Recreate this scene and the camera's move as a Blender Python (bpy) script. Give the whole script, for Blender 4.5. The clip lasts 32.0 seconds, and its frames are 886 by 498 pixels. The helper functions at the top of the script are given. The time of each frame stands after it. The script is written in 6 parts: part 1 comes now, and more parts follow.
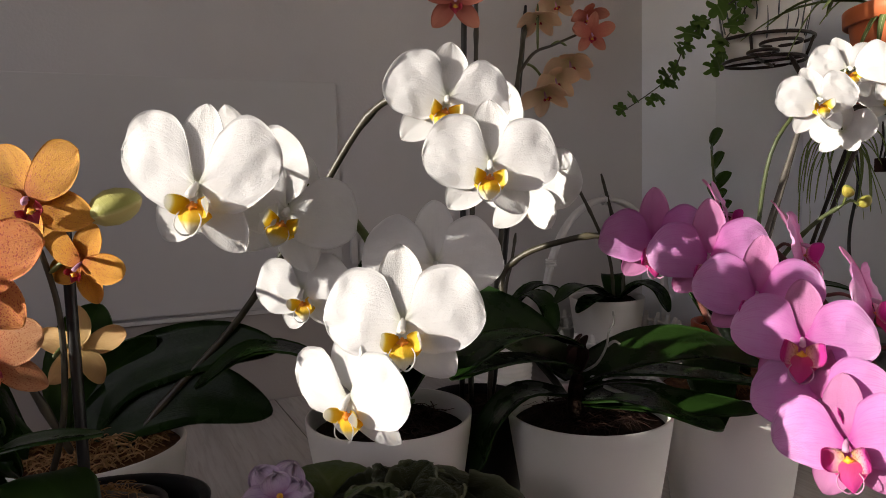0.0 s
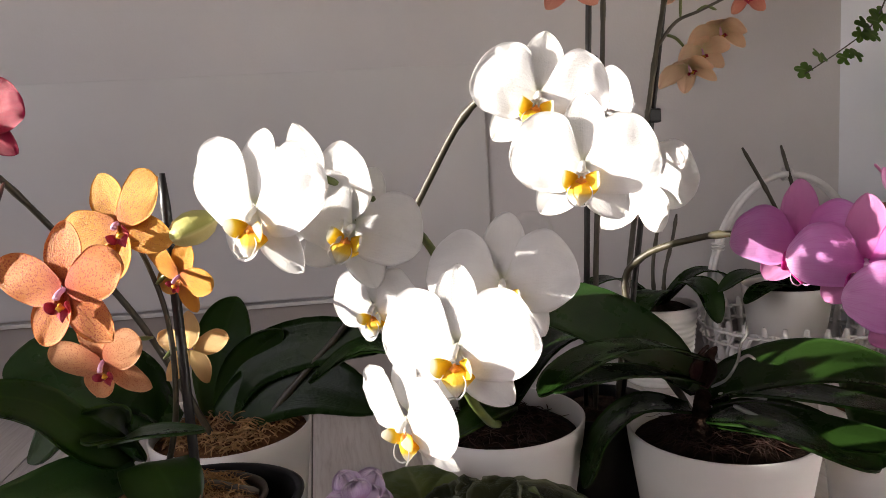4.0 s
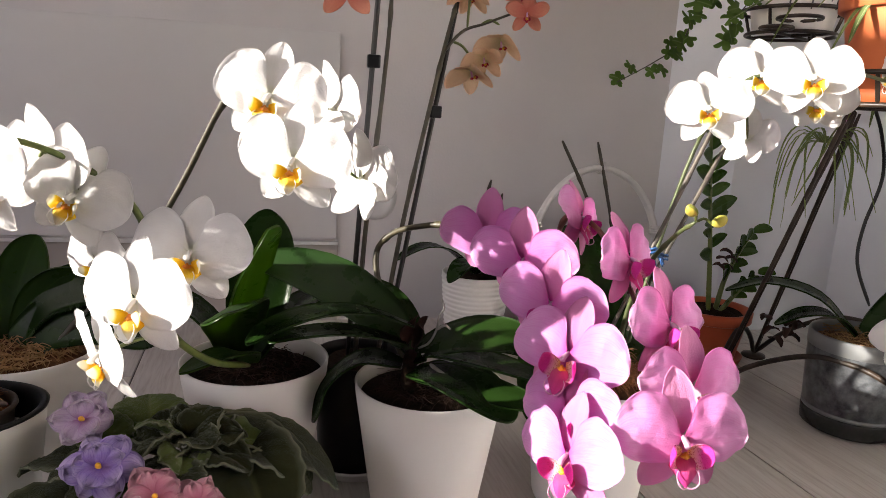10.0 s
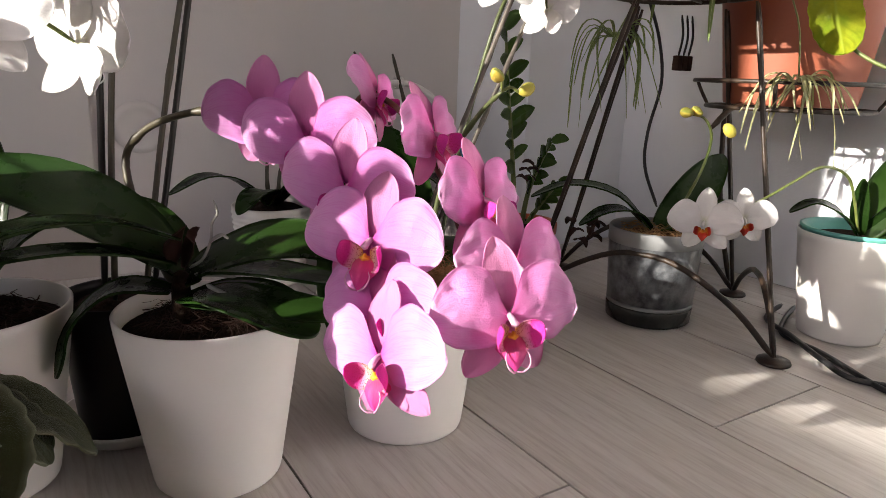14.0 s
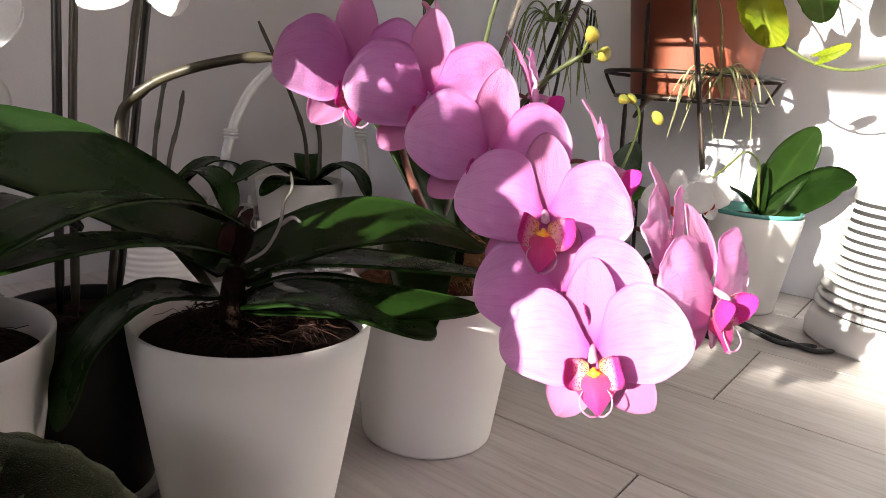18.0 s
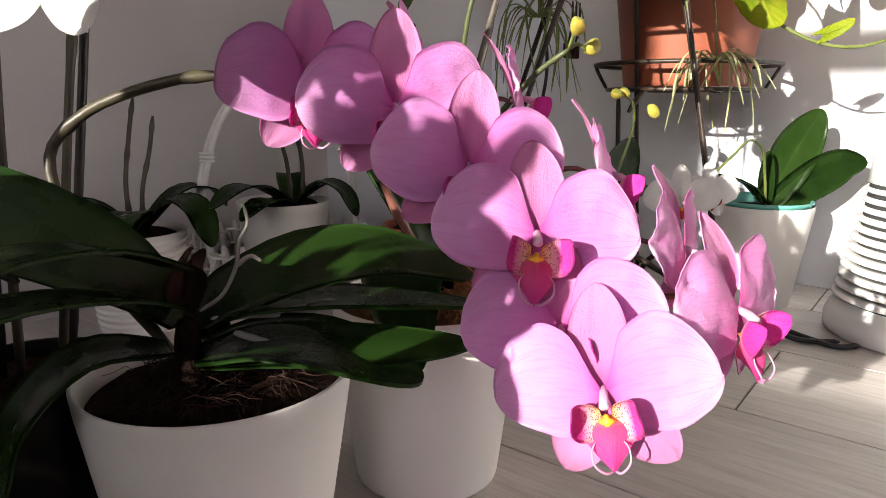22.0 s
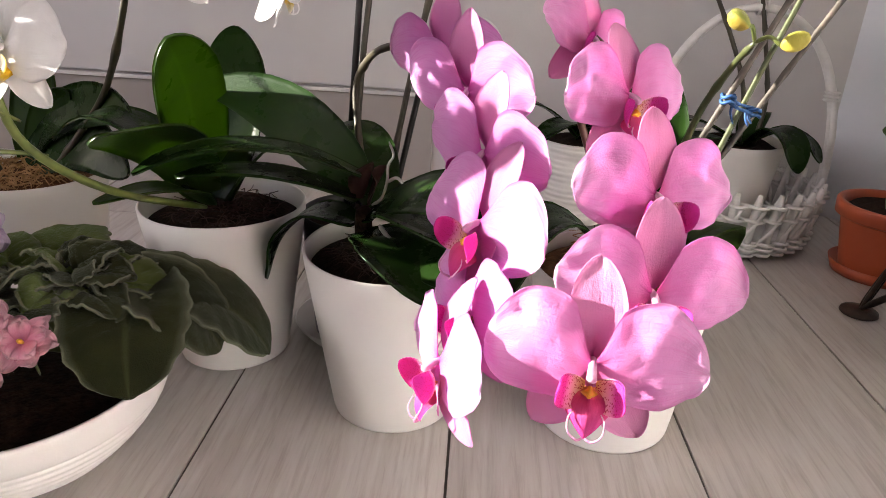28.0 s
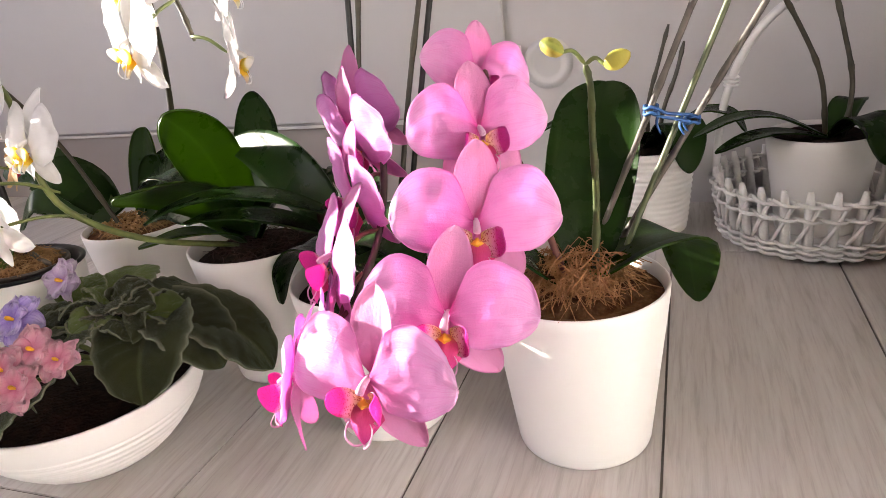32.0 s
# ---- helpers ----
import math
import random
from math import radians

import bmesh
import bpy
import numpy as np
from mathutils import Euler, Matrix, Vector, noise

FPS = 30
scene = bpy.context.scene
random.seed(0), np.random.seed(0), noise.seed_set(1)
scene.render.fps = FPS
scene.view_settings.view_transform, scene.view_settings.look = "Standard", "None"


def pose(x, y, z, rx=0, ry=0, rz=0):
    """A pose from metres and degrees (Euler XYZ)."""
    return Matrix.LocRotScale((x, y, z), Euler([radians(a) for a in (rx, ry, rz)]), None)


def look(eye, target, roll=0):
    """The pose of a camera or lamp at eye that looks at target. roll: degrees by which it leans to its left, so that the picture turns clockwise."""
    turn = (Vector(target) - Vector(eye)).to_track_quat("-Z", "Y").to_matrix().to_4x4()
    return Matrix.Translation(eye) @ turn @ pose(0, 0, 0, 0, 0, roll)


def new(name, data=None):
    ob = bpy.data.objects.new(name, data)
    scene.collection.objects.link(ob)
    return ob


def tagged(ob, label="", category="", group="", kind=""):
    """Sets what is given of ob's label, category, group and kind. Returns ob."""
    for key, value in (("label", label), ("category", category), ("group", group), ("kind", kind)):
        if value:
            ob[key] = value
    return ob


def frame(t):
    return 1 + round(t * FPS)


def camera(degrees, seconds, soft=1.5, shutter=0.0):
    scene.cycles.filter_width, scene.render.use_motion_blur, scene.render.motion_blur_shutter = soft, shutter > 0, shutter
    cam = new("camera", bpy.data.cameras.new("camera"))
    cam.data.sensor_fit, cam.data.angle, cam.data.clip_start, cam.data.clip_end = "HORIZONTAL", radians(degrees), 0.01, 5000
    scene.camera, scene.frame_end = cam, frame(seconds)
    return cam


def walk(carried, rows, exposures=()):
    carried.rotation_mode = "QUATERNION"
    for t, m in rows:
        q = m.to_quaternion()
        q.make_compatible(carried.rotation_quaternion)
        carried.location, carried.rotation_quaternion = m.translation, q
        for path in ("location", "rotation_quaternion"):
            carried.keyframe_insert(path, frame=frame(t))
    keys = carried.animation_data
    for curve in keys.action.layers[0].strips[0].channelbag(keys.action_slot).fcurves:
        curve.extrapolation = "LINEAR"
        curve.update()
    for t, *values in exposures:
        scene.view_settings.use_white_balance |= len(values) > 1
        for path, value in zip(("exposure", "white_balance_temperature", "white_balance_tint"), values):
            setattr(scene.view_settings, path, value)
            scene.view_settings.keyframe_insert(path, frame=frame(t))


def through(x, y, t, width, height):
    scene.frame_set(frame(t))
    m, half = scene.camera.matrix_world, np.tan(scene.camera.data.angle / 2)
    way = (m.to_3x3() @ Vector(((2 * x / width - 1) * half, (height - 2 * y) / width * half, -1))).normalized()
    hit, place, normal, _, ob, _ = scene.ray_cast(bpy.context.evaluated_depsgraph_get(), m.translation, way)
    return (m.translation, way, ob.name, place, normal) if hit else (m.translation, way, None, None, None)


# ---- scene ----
cam = camera(67.3, 32.0, soft=0.8)
METRES, EYE, TILT, LEAN, TURN = 1.6, 0.342, -5.2, 1.6, -27.0
ROWS = [
    (0.0, 0.0, 0.0, 0.0, -0.0, 0.0, -0.0),
    (0.5, 0.0022, 0.0045, -0.0046, 2.08, 0.73, -0.05),
    (1.0, 0.0063, 0.016, -0.0128, 3.85, -0.22, -0.11),
    (1.5, 0.0134, 0.0235, -0.0104, 6.24, -0.48, 0.41),
    (2.0, 0.019, 0.0307, -0.0039, 8.43, -0.97, 1.48),
    (2.5, 0.0268, 0.0334, 0.0059, 8.96, -1.55, 4.25),
    (3.0, 0.0328, 0.0316, 0.0156, 11.24, -2.19, 4.53),
    (3.5, 0.0377, 0.0236, 0.0206, 14.85, -2.51, 2.3),
    (5.5, 0.0511, 0.0083, -0.0015, 16.61, -4.22, -2.0),
    (6.0, 0.0578, -0.0033, 0.0015, 17.44, -5.23, -3.02),
    (6.5, 0.0653, -0.0114, 0.0037, 17.41, -6.35, -3.86),
    (7.0, 0.078, -0.0112, 0.0094, 16.33, -6.52, -3.32),
    (7.5, 0.0973, -0.0048, 0.0211, 14.95, -5.57, -1.9),
    (8.0, 0.111, -0.0024, 0.0281, 13.98, -6.63, -1.8),
    (8.5, 0.1225, -0.0039, 0.0348, 13.43, -6.08, -1.92),
    (9.0, 0.1327, -0.011, 0.039, 13.73, -6.46, -3.68),
    (9.5, 0.1418, -0.0147, 0.0406, 13.28, -6.86, -5.18),
    (10.0, 0.1524, -0.0148, 0.0415, 11.04, -7.15, -5.58),
    (10.5, 0.16, -0.0191, 0.0423, 9.53, -7.04, -6.03),
    (11.0, 0.166, -0.0248, 0.0395, 8.16, -6.5, -7.19),
    (11.5, 0.1727, -0.0174, 0.0345, 5.86, -6.52, -6.07),
    (12.0, 0.1756, -0.0037, 0.0233, 4.81, -7.53, -5.48),
    (12.5, 0.177, 0.0043, 0.0158, 5.13, -6.41, -7.14),
    (13.0, 0.1786, 0.0118, 0.0093, 5.2, -7.83, -6.83),
    (13.5, 0.1684, 0.0233, 0.0043, 0.24, -8.79, -5.21),
    (14.0, 0.1601, 0.0394, -0.0006, -5.74, -9.24, -3.01),
    (14.5, 0.1402, 0.0506, -0.0021, -8.25, -8.48, -3.17),
    (16.5, 0.0729, 0.0945, -0.0228, -18.79, -7.79, -3.18),
    (17.0, 0.0593, 0.1043, -0.021, -20.8, -7.66, -2.79),
    (17.5, 0.0467, 0.1115, -0.0223, -22.97, -7.46, -3.53),
    (18.0, 0.0384, 0.115, -0.0242, -24.93, -7.86, -3.44),
    (18.5, 0.029, 0.117, -0.0245, -25.33, -7.12, -2.8),
    (19.0, 0.022, 0.1206, -0.0256, -26.03, -4.92, -2.61),
    (19.5, 0.0153, 0.1248, -0.0242, -27.2, -5.07, -0.91),
    (20.0, 0.0136, 0.1308, -0.0234, -27.99, -5.66, 0.19),
    (20.5, 0.018, 0.1377, -0.0239, -28.92, -5.72, 1.0),
    (21.0, 0.0265, 0.1394, -0.025, -28.57, -6.46, 0.98),
    (21.5, 0.043, 0.1418, -0.0168, -28.09, -6.54, 2.36),
    (22.0, 0.0574, 0.1398, -0.02, -25.28, -7.45, 0.38),
    (22.5, 0.0707, 0.1357, -0.0207, -21.28, -9.26, -0.7),
    (23.0, 0.089, 0.1283, -0.0201, -15.52, -10.83, -2.3),
    (23.5, 0.1168, 0.1191, -0.0138, -9.94, -13.12, -3.96),
    (24.0, 0.138, 0.1138, -0.0026, -2.73, -16.24, -5.24),
    (24.5, 0.1639, 0.1155, 0.0045, 3.95, -17.19, -4.73),
    (25.0, 0.1885, 0.1244, -0.0021, 10.74, -18.59, -4.95),
    (25.5, 0.2141, 0.138, -0.0091, 17.92, -17.69, -3.81),
    (27.5, 0.2508, 0.1331, -0.0069, 31.79, -20.25, -7.01),
    (28.0, 0.2467, 0.1081, 0.0222, 29.97, -19.52, -6.34),
    (28.5, 0.2586, 0.0952, 0.0557, 23.64, -18.17, -1.93),
    (29.0, 0.2627, 0.0882, 0.0718, 18.7, -19.25, -0.03),
    (29.5, 0.2662, 0.0927, 0.0707, 15.88, -20.62, 1.36),
    (30.0, 0.277, 0.107, 0.0621, 24.46, -19.75, -1.0),
    (30.5, 0.3021, 0.1168, 0.0579, 31.2, -20.42, -0.68),
    (31.0, 0.3318, 0.1359, 0.0553, 36.17, -19.23, -0.32),
    (31.5, 0.3488, 0.1472, 0.047, 41.01, -19.87, 0.57),
    (32.0, 0.3581, 0.1644, 0.0404, 45.73, -18.85, 2.17),
]
EXPOSURES = [(0.0, 0.86), (1.0, 1.07), (2.0, 1.46), (3.0, 1.62), (6.0, 2.21), (9.0, 1.96), (12.0, 2.06), (13.0, 1.86), (14.0, 1.76), (17.0, 1.92), (20.0, 1.5), (23.0, 1.7), (25.0, 2.26), (28.0, 2.5), (30.0, 2.55), (31.0, 2.53), (32.0, 2.75)]
walk(cam, [(t, pose(0, 0, EYE, TILT, LEAN, TURN) @ pose(METRES * x, METRES * y, METRES * z, 90 + pitch, roll, yaw)) for t, x, y, z, yaw, pitch, roll in ROWS], EXPOSURES)

# ---- light ----
world = bpy.data.worlds.new("sky_world")
scene.world = world
world.use_nodes = True
wn = world.node_tree.nodes
wl = world.node_tree.links
sky = wn.new("ShaderNodeTexSky")
sky.sky_type = "NISHITA"
sky.sun_disc = False
SUN_EL, SUN_TRAVEL = 15.0, -2.5   # height of the sun; direction in the plan in which its light goes
sky.sun_elevation = radians(SUN_EL)
sky.sun_rotation = radians(90 - (SUN_TRAVEL + 180))
wl.new(sky.outputs[0], wn["Background"].inputs[0])
wn["Background"].inputs[1].default_value = 0.10
sun = new("sun", bpy.data.lights.new("sun", "SUN"))
sun.data.energy, sun.data.angle, sun.data.color = 4.5, radians(0.6), (1.0, 0.93, 0.83)
sun.matrix_world = look((0, 0, 0), (math.cos(radians(SUN_TRAVEL)) * math.cos(radians(SUN_EL)),
                                    math.sin(radians(SUN_TRAVEL)) * math.cos(radians(SUN_EL)), -math.sin(radians(SUN_EL))))
WIN_X, WIN_Y0, WIN_Y1, WIN_Z0, WIN_Z1 = -1.6, -1.5, 0.63, 0.672, 1.6
glow = new("window_light", bpy.data.lights.new("window_light", "AREA"))
glow.data.shape, glow.data.size, glow.data.size_y = "RECTANGLE", WIN_Z1 - WIN_Z0, WIN_Y1 - WIN_Y0
glow.data.energy, glow.data.color = 7.0, (1.0, 0.85, 0.93)
glow.matrix_world = look((WIN_X - 0.02, (WIN_Y0 + WIN_Y1) / 2, (WIN_Z0 + WIN_Z1) / 2), (1.0, (WIN_Y0 + WIN_Y1) / 2, (WIN_Z0 + WIN_Z1) / 2))


# ---- materials ----
def mat(name):
    m = bpy.data.materials.new(name)
    m.use_nodes = True
    return m, m.node_tree.nodes, m.node_tree.links, m.node_tree.nodes["Principled BSDF"]


def node(nt, kind, **values):
    n = nt.new(kind)
    for k, v in values.items():
        n.inputs[k].default_value = v
    return n


def ramp(nt, stops):
    r = nt.new("ShaderNodeValToRGB")
    e = r.color_ramp.elements
    while len(e) < len(stops):
        e.new(0.5)
    for k, (p, c) in enumerate(stops):
        e[k].position = p
        e[k].color = (*c, 1) if len(c) == 3 else c
    return r


def mottled(name, c0, c1, scale=30.0, rough=0.5, bump=0.15, fine=400.0, spec=0.5, metal=0.0, depth=0.001):
    """Two colours mixed by noise, with a fine relief."""
    m, nt, ln, b = mat(name)
    co = nt.new("ShaderNodeTexCoord")
    n1 = node(nt, "ShaderNodeTexNoise", Scale=scale, Detail=5.0, Roughness=0.6)
    n2 = node(nt, "ShaderNodeTexNoise", Scale=fine, Detail=2.0)
    ln.new(co.outputs["Object"], n1.inputs["Vector"])
    ln.new(co.outputs["Object"], n2.inputs["Vector"])
    r = ramp(nt, ((0.3, c0), (0.7, c1)))
    ln.new(n1.outputs[0], r.inputs[0])
    ln.new(r.outputs[0], b.inputs["Base Color"])
    bp = node(nt, "ShaderNodeBump", Strength=bump, Distance=depth)
    ln.new(n2.outputs[0], bp.inputs["Height"])
    ln.new(bp.outputs[0], b.inputs["Normal"])
    b.inputs["Roughness"].default_value = rough
    b.inputs["Specular IOR Level"].default_value = spec
    b.inputs["Metallic"].default_value = metal
    return m


def petal_mat(name, stops, vein=None, vein_amount=0.3, spots=None, spot_scale=60.0, spot_limit=0.6, through=0.35, rough=0.5, tint=None):
    """A petal: colour from base to tip along u, veins spreading over v, perhaps spots; light shines through it."""
    m, nt, ln, b = mat(name)
    uv = nt.new("ShaderNodeUVMap")
    sep = nt.new("ShaderNodeSeparateXYZ")
    ln.new(uv.outputs[0], sep.inputs[0])
    r = ramp(nt, stops)
    ln.new(sep.outputs[0], r.inputs[0])
    col = r.outputs[0]
    scale = nt.new("ShaderNodeVectorMath")
    scale.operation = "MULTIPLY"
    scale.inputs[1].default_value = (2.4, 30.0, 1.0)
    ln.new(uv.outputs[0], scale.inputs[0])
    nv = node(nt, "ShaderNodeTexNoise", Scale=1.0, Detail=4.0, Roughness=0.65)
    ln.new(scale.outputs[0], nv.inputs["Vector"])
    if vein:
        vr = ramp(nt, ((0.48, (0, 0, 0)), (0.62, (vein_amount,) * 3)))
        ln.new(nv.outputs[0], vr.inputs[0])
        mx = nt.new("ShaderNodeMixRGB")
        mx.inputs[2].default_value = (*vein, 1)
        ln.new(vr.outputs[0], mx.inputs[0])
        ln.new(col, mx.inputs[1])
        col = mx.outputs[0]
    co = nt.new("ShaderNodeTexCoord")
    if spots:
        vo = node(nt, "ShaderNodeTexVoronoi", Scale=spot_scale)
        sc2 = nt.new("ShaderNodeVectorMath")
        sc2.operation = "MULTIPLY"
        sc2.inputs[1].default_value = (1.0, 0.6, 1.0)
        ln.new(uv.outputs[0], sc2.inputs[0])
        ln.new(sc2.outputs[0], vo.inputs["Vector"])
        sr = ramp(nt, ((0.25, (1, 1, 1)), (0.42, (0, 0, 0))))
        ln.new(vo.outputs["Distance"], sr.inputs[0])
        fade = ramp(nt, ((0.0, (1, 1, 1)), (spot_limit, (0.75, 0.75, 0.75)), (min(1.0, spot_limit + 0.35), (0.35, 0.35, 0.35))))
        ln.new(sep.outputs[0], fade.inputs[0])
        mul = nt.new("ShaderNodeMath")
        mul.operation = "MULTIPLY"
        ln.new(sr.outputs[0], mul.inputs[0])
        ln.new(fade.outputs[0], mul.inputs[1])
        mx = nt.new("ShaderNodeMixRGB")
        mx.inputs[2].default_value = (*spots, 1)
        ln.new(mul.outputs[0], mx.inputs[0])
        ln.new(col, mx.inputs[1])
        col = mx.outputs[0]
    inf = nt.new("ShaderNodeObjectInfo")
    vary = nt.new("ShaderNodeMapRange")
    vary.inputs[3].default_value, vary.inputs[4].default_value = 0.93, 1.04
    ln.new(inf.outputs["Random"], vary.inputs[0])
    soft_tone = node(nt, "ShaderNodeTexNoise", Scale=2.2, Detail=3.0)
    ln.new(co.outputs["Object"], soft_tone.inputs["Vector"])
    blotch = nt.new("ShaderNodeMapRange")
    blotch.inputs[1].default_value, blotch.inputs[2].default_value = 0.3, 0.7
    blotch.inputs[3].default_value, blotch.inputs[4].default_value = 0.95, 1.03
    ln.new(soft_tone.outputs[0], blotch.inputs[0])
    both = nt.new("ShaderNodeMath")
    both.operation = "MULTIPLY"
    ln.new(vary.outputs[0], both.inputs[0])
    ln.new(blotch.outputs[0], both.inputs[1])
    hs = nt.new("ShaderNodeHueSaturation")
    ln.new(both.outputs[0], hs.inputs["Value"])
    ln.new(col, hs.inputs["Color"])
    col = hs.outputs[0]
    ln.new(col, b.inputs["Base Color"])
    b.inputs["Roughness"].default_value = rough
    b.inputs["Specular IOR Level"].default_value = 0.3
    b.inputs["Sheen Weight"].default_value = 0.06
    grain = node(nt, "ShaderNodeTexNoise", Scale=34.0, Detail=4.0, Roughness=0.7)
    ln.new(co.outputs["Object"], grain.inputs["Vector"])
    add = nt.new("ShaderNodeMath")
    add.operation = "MULTIPLY_ADD"
    add.inputs[1].default_value = 0.8
    ln.new(nv.outputs[0], add.inputs[0])
    ln.new(grain.outputs[0], add.inputs[2])
    bp = node(nt, "ShaderNodeBump", Strength=0.7, Distance=0.0008)
    ln.new(add.outputs[0], bp.inputs["Height"])
    ln.new(bp.outputs[0], b.inputs["Normal"])
    tr = nt.new("ShaderNodeBsdfTranslucent")
    ln.new(col, tr.inputs[0])
    mix = nt.new("ShaderNodeMixShader")
    mix.inputs[0].default_value = through
    ln.new(b.outputs[0], mix.inputs[1])
    ln.new(tr.outputs[0], mix.inputs[2])
    ln.new(mix.outputs[0], nt["Material Output"].inputs[0])
    return m


def leaf_mat(name, c0, c1, rib, rough=0.32, through=0.12, hairy=False, fine=300.0, gloss=0.14):
    m, nt, ln, b = mat(name)
    uv = nt.new("ShaderNodeUVMap")
    sep = nt.new("ShaderNodeSeparateXYZ")
    ln.new(uv.outputs[0], sep.inputs[0])
    co = nt.new("ShaderNodeTexCoord")
    n1 = node(nt, "ShaderNodeTexNoise", Scale=22.0, Detail=5.0, Roughness=0.6)
    ln.new(co.outputs["Object"], n1.inputs["Vector"])
    r = ramp(nt, ((0.3, c0), (0.72, c1)))
    ln.new(n1.outputs[0], r.inputs[0])
    mid = ramp(nt, ((0.455, (0, 0, 0)), (0.49, (0.7, 0.7, 0.7)), (0.51, (0.7, 0.7, 0.7)), (0.545, (0, 0, 0))))
    ln.new(sep.outputs[1], mid.inputs[0])
    mx = nt.new("ShaderNodeMixRGB")
    mx.inputs[2].default_value = (*rib, 1)
    ln.new(mid.outputs[0], mx.inputs[0])
    ln.new(r.outputs[0], mx.inputs[1])
    if hairy:   # pale downy margin and pale side veins
        edge = ramp(nt, ((0.0, (0.8, 0.8, 0.8)), (0.035, (0.25, 0.25, 0.25)), (0.10, (0, 0, 0)), (0.90, (0, 0, 0)), (0.965, (0.25, 0.25, 0.25)), (1.0, (0.8, 0.8, 0.8))))
        ln.new(sep.outputs[1], edge.inputs[0])
        rim = nt.new("ShaderNodeMixRGB")
        rim.inputs[2].default_value = (0.20, 0.21, 0.14, 1)
        ln.new(edge.outputs[0], rim.inputs[0])
        ln.new(mx.outputs[0], rim.inputs[1])
        mx = rim
    ln.new(mx.outputs[0], b.inputs["Base Color"])
    sc = nt.new("ShaderNodeVectorMath")
    sc.operation = "MULTIPLY"
    sc.inputs[1].default_value = (3.0, 60.0, 1.0) if not hairy else (9.0, 9.0, 1.0)
    ln.new(uv.outputs[0], sc.inputs[0])
    n2 = node(nt, "ShaderNodeTexNoise", Scale=1.0, Detail=3.0)
    ln.new(sc.outputs[0], n2.inputs["Vector"])
    n3 = node(nt, "ShaderNodeTexNoise", Scale=fine * (4 if hairy else 1), Detail=2.0)
    ln.new(co.outputs["Object"], n3.inputs["Vector"])
    add = nt.new("ShaderNodeMath")
    ln.new(n2.outputs[0], add.inputs[0])
    ln.new(n3.outputs[0], add.inputs[1])
    bp = node(nt, "ShaderNodeBump", Strength=0.9 if hairy else 0.12, Distance=0.0016)
    ln.new(add.outputs[0], bp.inputs["Height"])
    ln.new(bp.outputs[0], b.inputs["Normal"])
    rr = ramp(nt, ((0.3, (rough * 0.75,) * 3), (0.75, (min(1, rough * 1.35),) * 3)))
    ln.new(n1.outputs[0], rr.inputs[0])
    ln.new(rr.outputs[0], b.inputs["Roughness"])
    b.inputs["Specular IOR Level"].default_value = 0.12 if hairy else gloss
    if hairy:
        b.inputs["Sheen Weight"].default_value = 0.22
        b.inputs["Sheen Roughness"].default_value = 0.3
        b.inputs["Sheen Tint"].default_value = (0.75, 0.85, 0.7, 1)
    tr = nt.new("ShaderNodeBsdfTranslucent")
    tc = nt.new("ShaderNodeMixRGB")
    tc.blend_type = "MULTIPLY"
    tc.inputs[0].default_value = 1
    tc.inputs[2].default_value = (1.0, 1.0, 0.25, 1)
    bright = nt.new("ShaderNodeMixRGB")
    bright.blend_type = "ADD"
    bright.inputs[0].default_value = 1
    bright.inputs[2].default_value = (0.10, 0.16, 0.0, 1)
    ln.new(mx.outputs[0], bright.inputs[1])
    ln.new(bright.outputs[0], tc.inputs[1])
    ln.new(tc.outputs[0], tr.inputs[0])
    mix = nt.new("ShaderNodeMixShader")
    mix.inputs[0].default_value = through
    ln.new(b.outputs[0], mix.inputs[1])
    ln.new(tr.outputs[0], mix.inputs[2])
    ln.new(mix.outputs[0], nt["Material Output"].inputs[0])
    return m


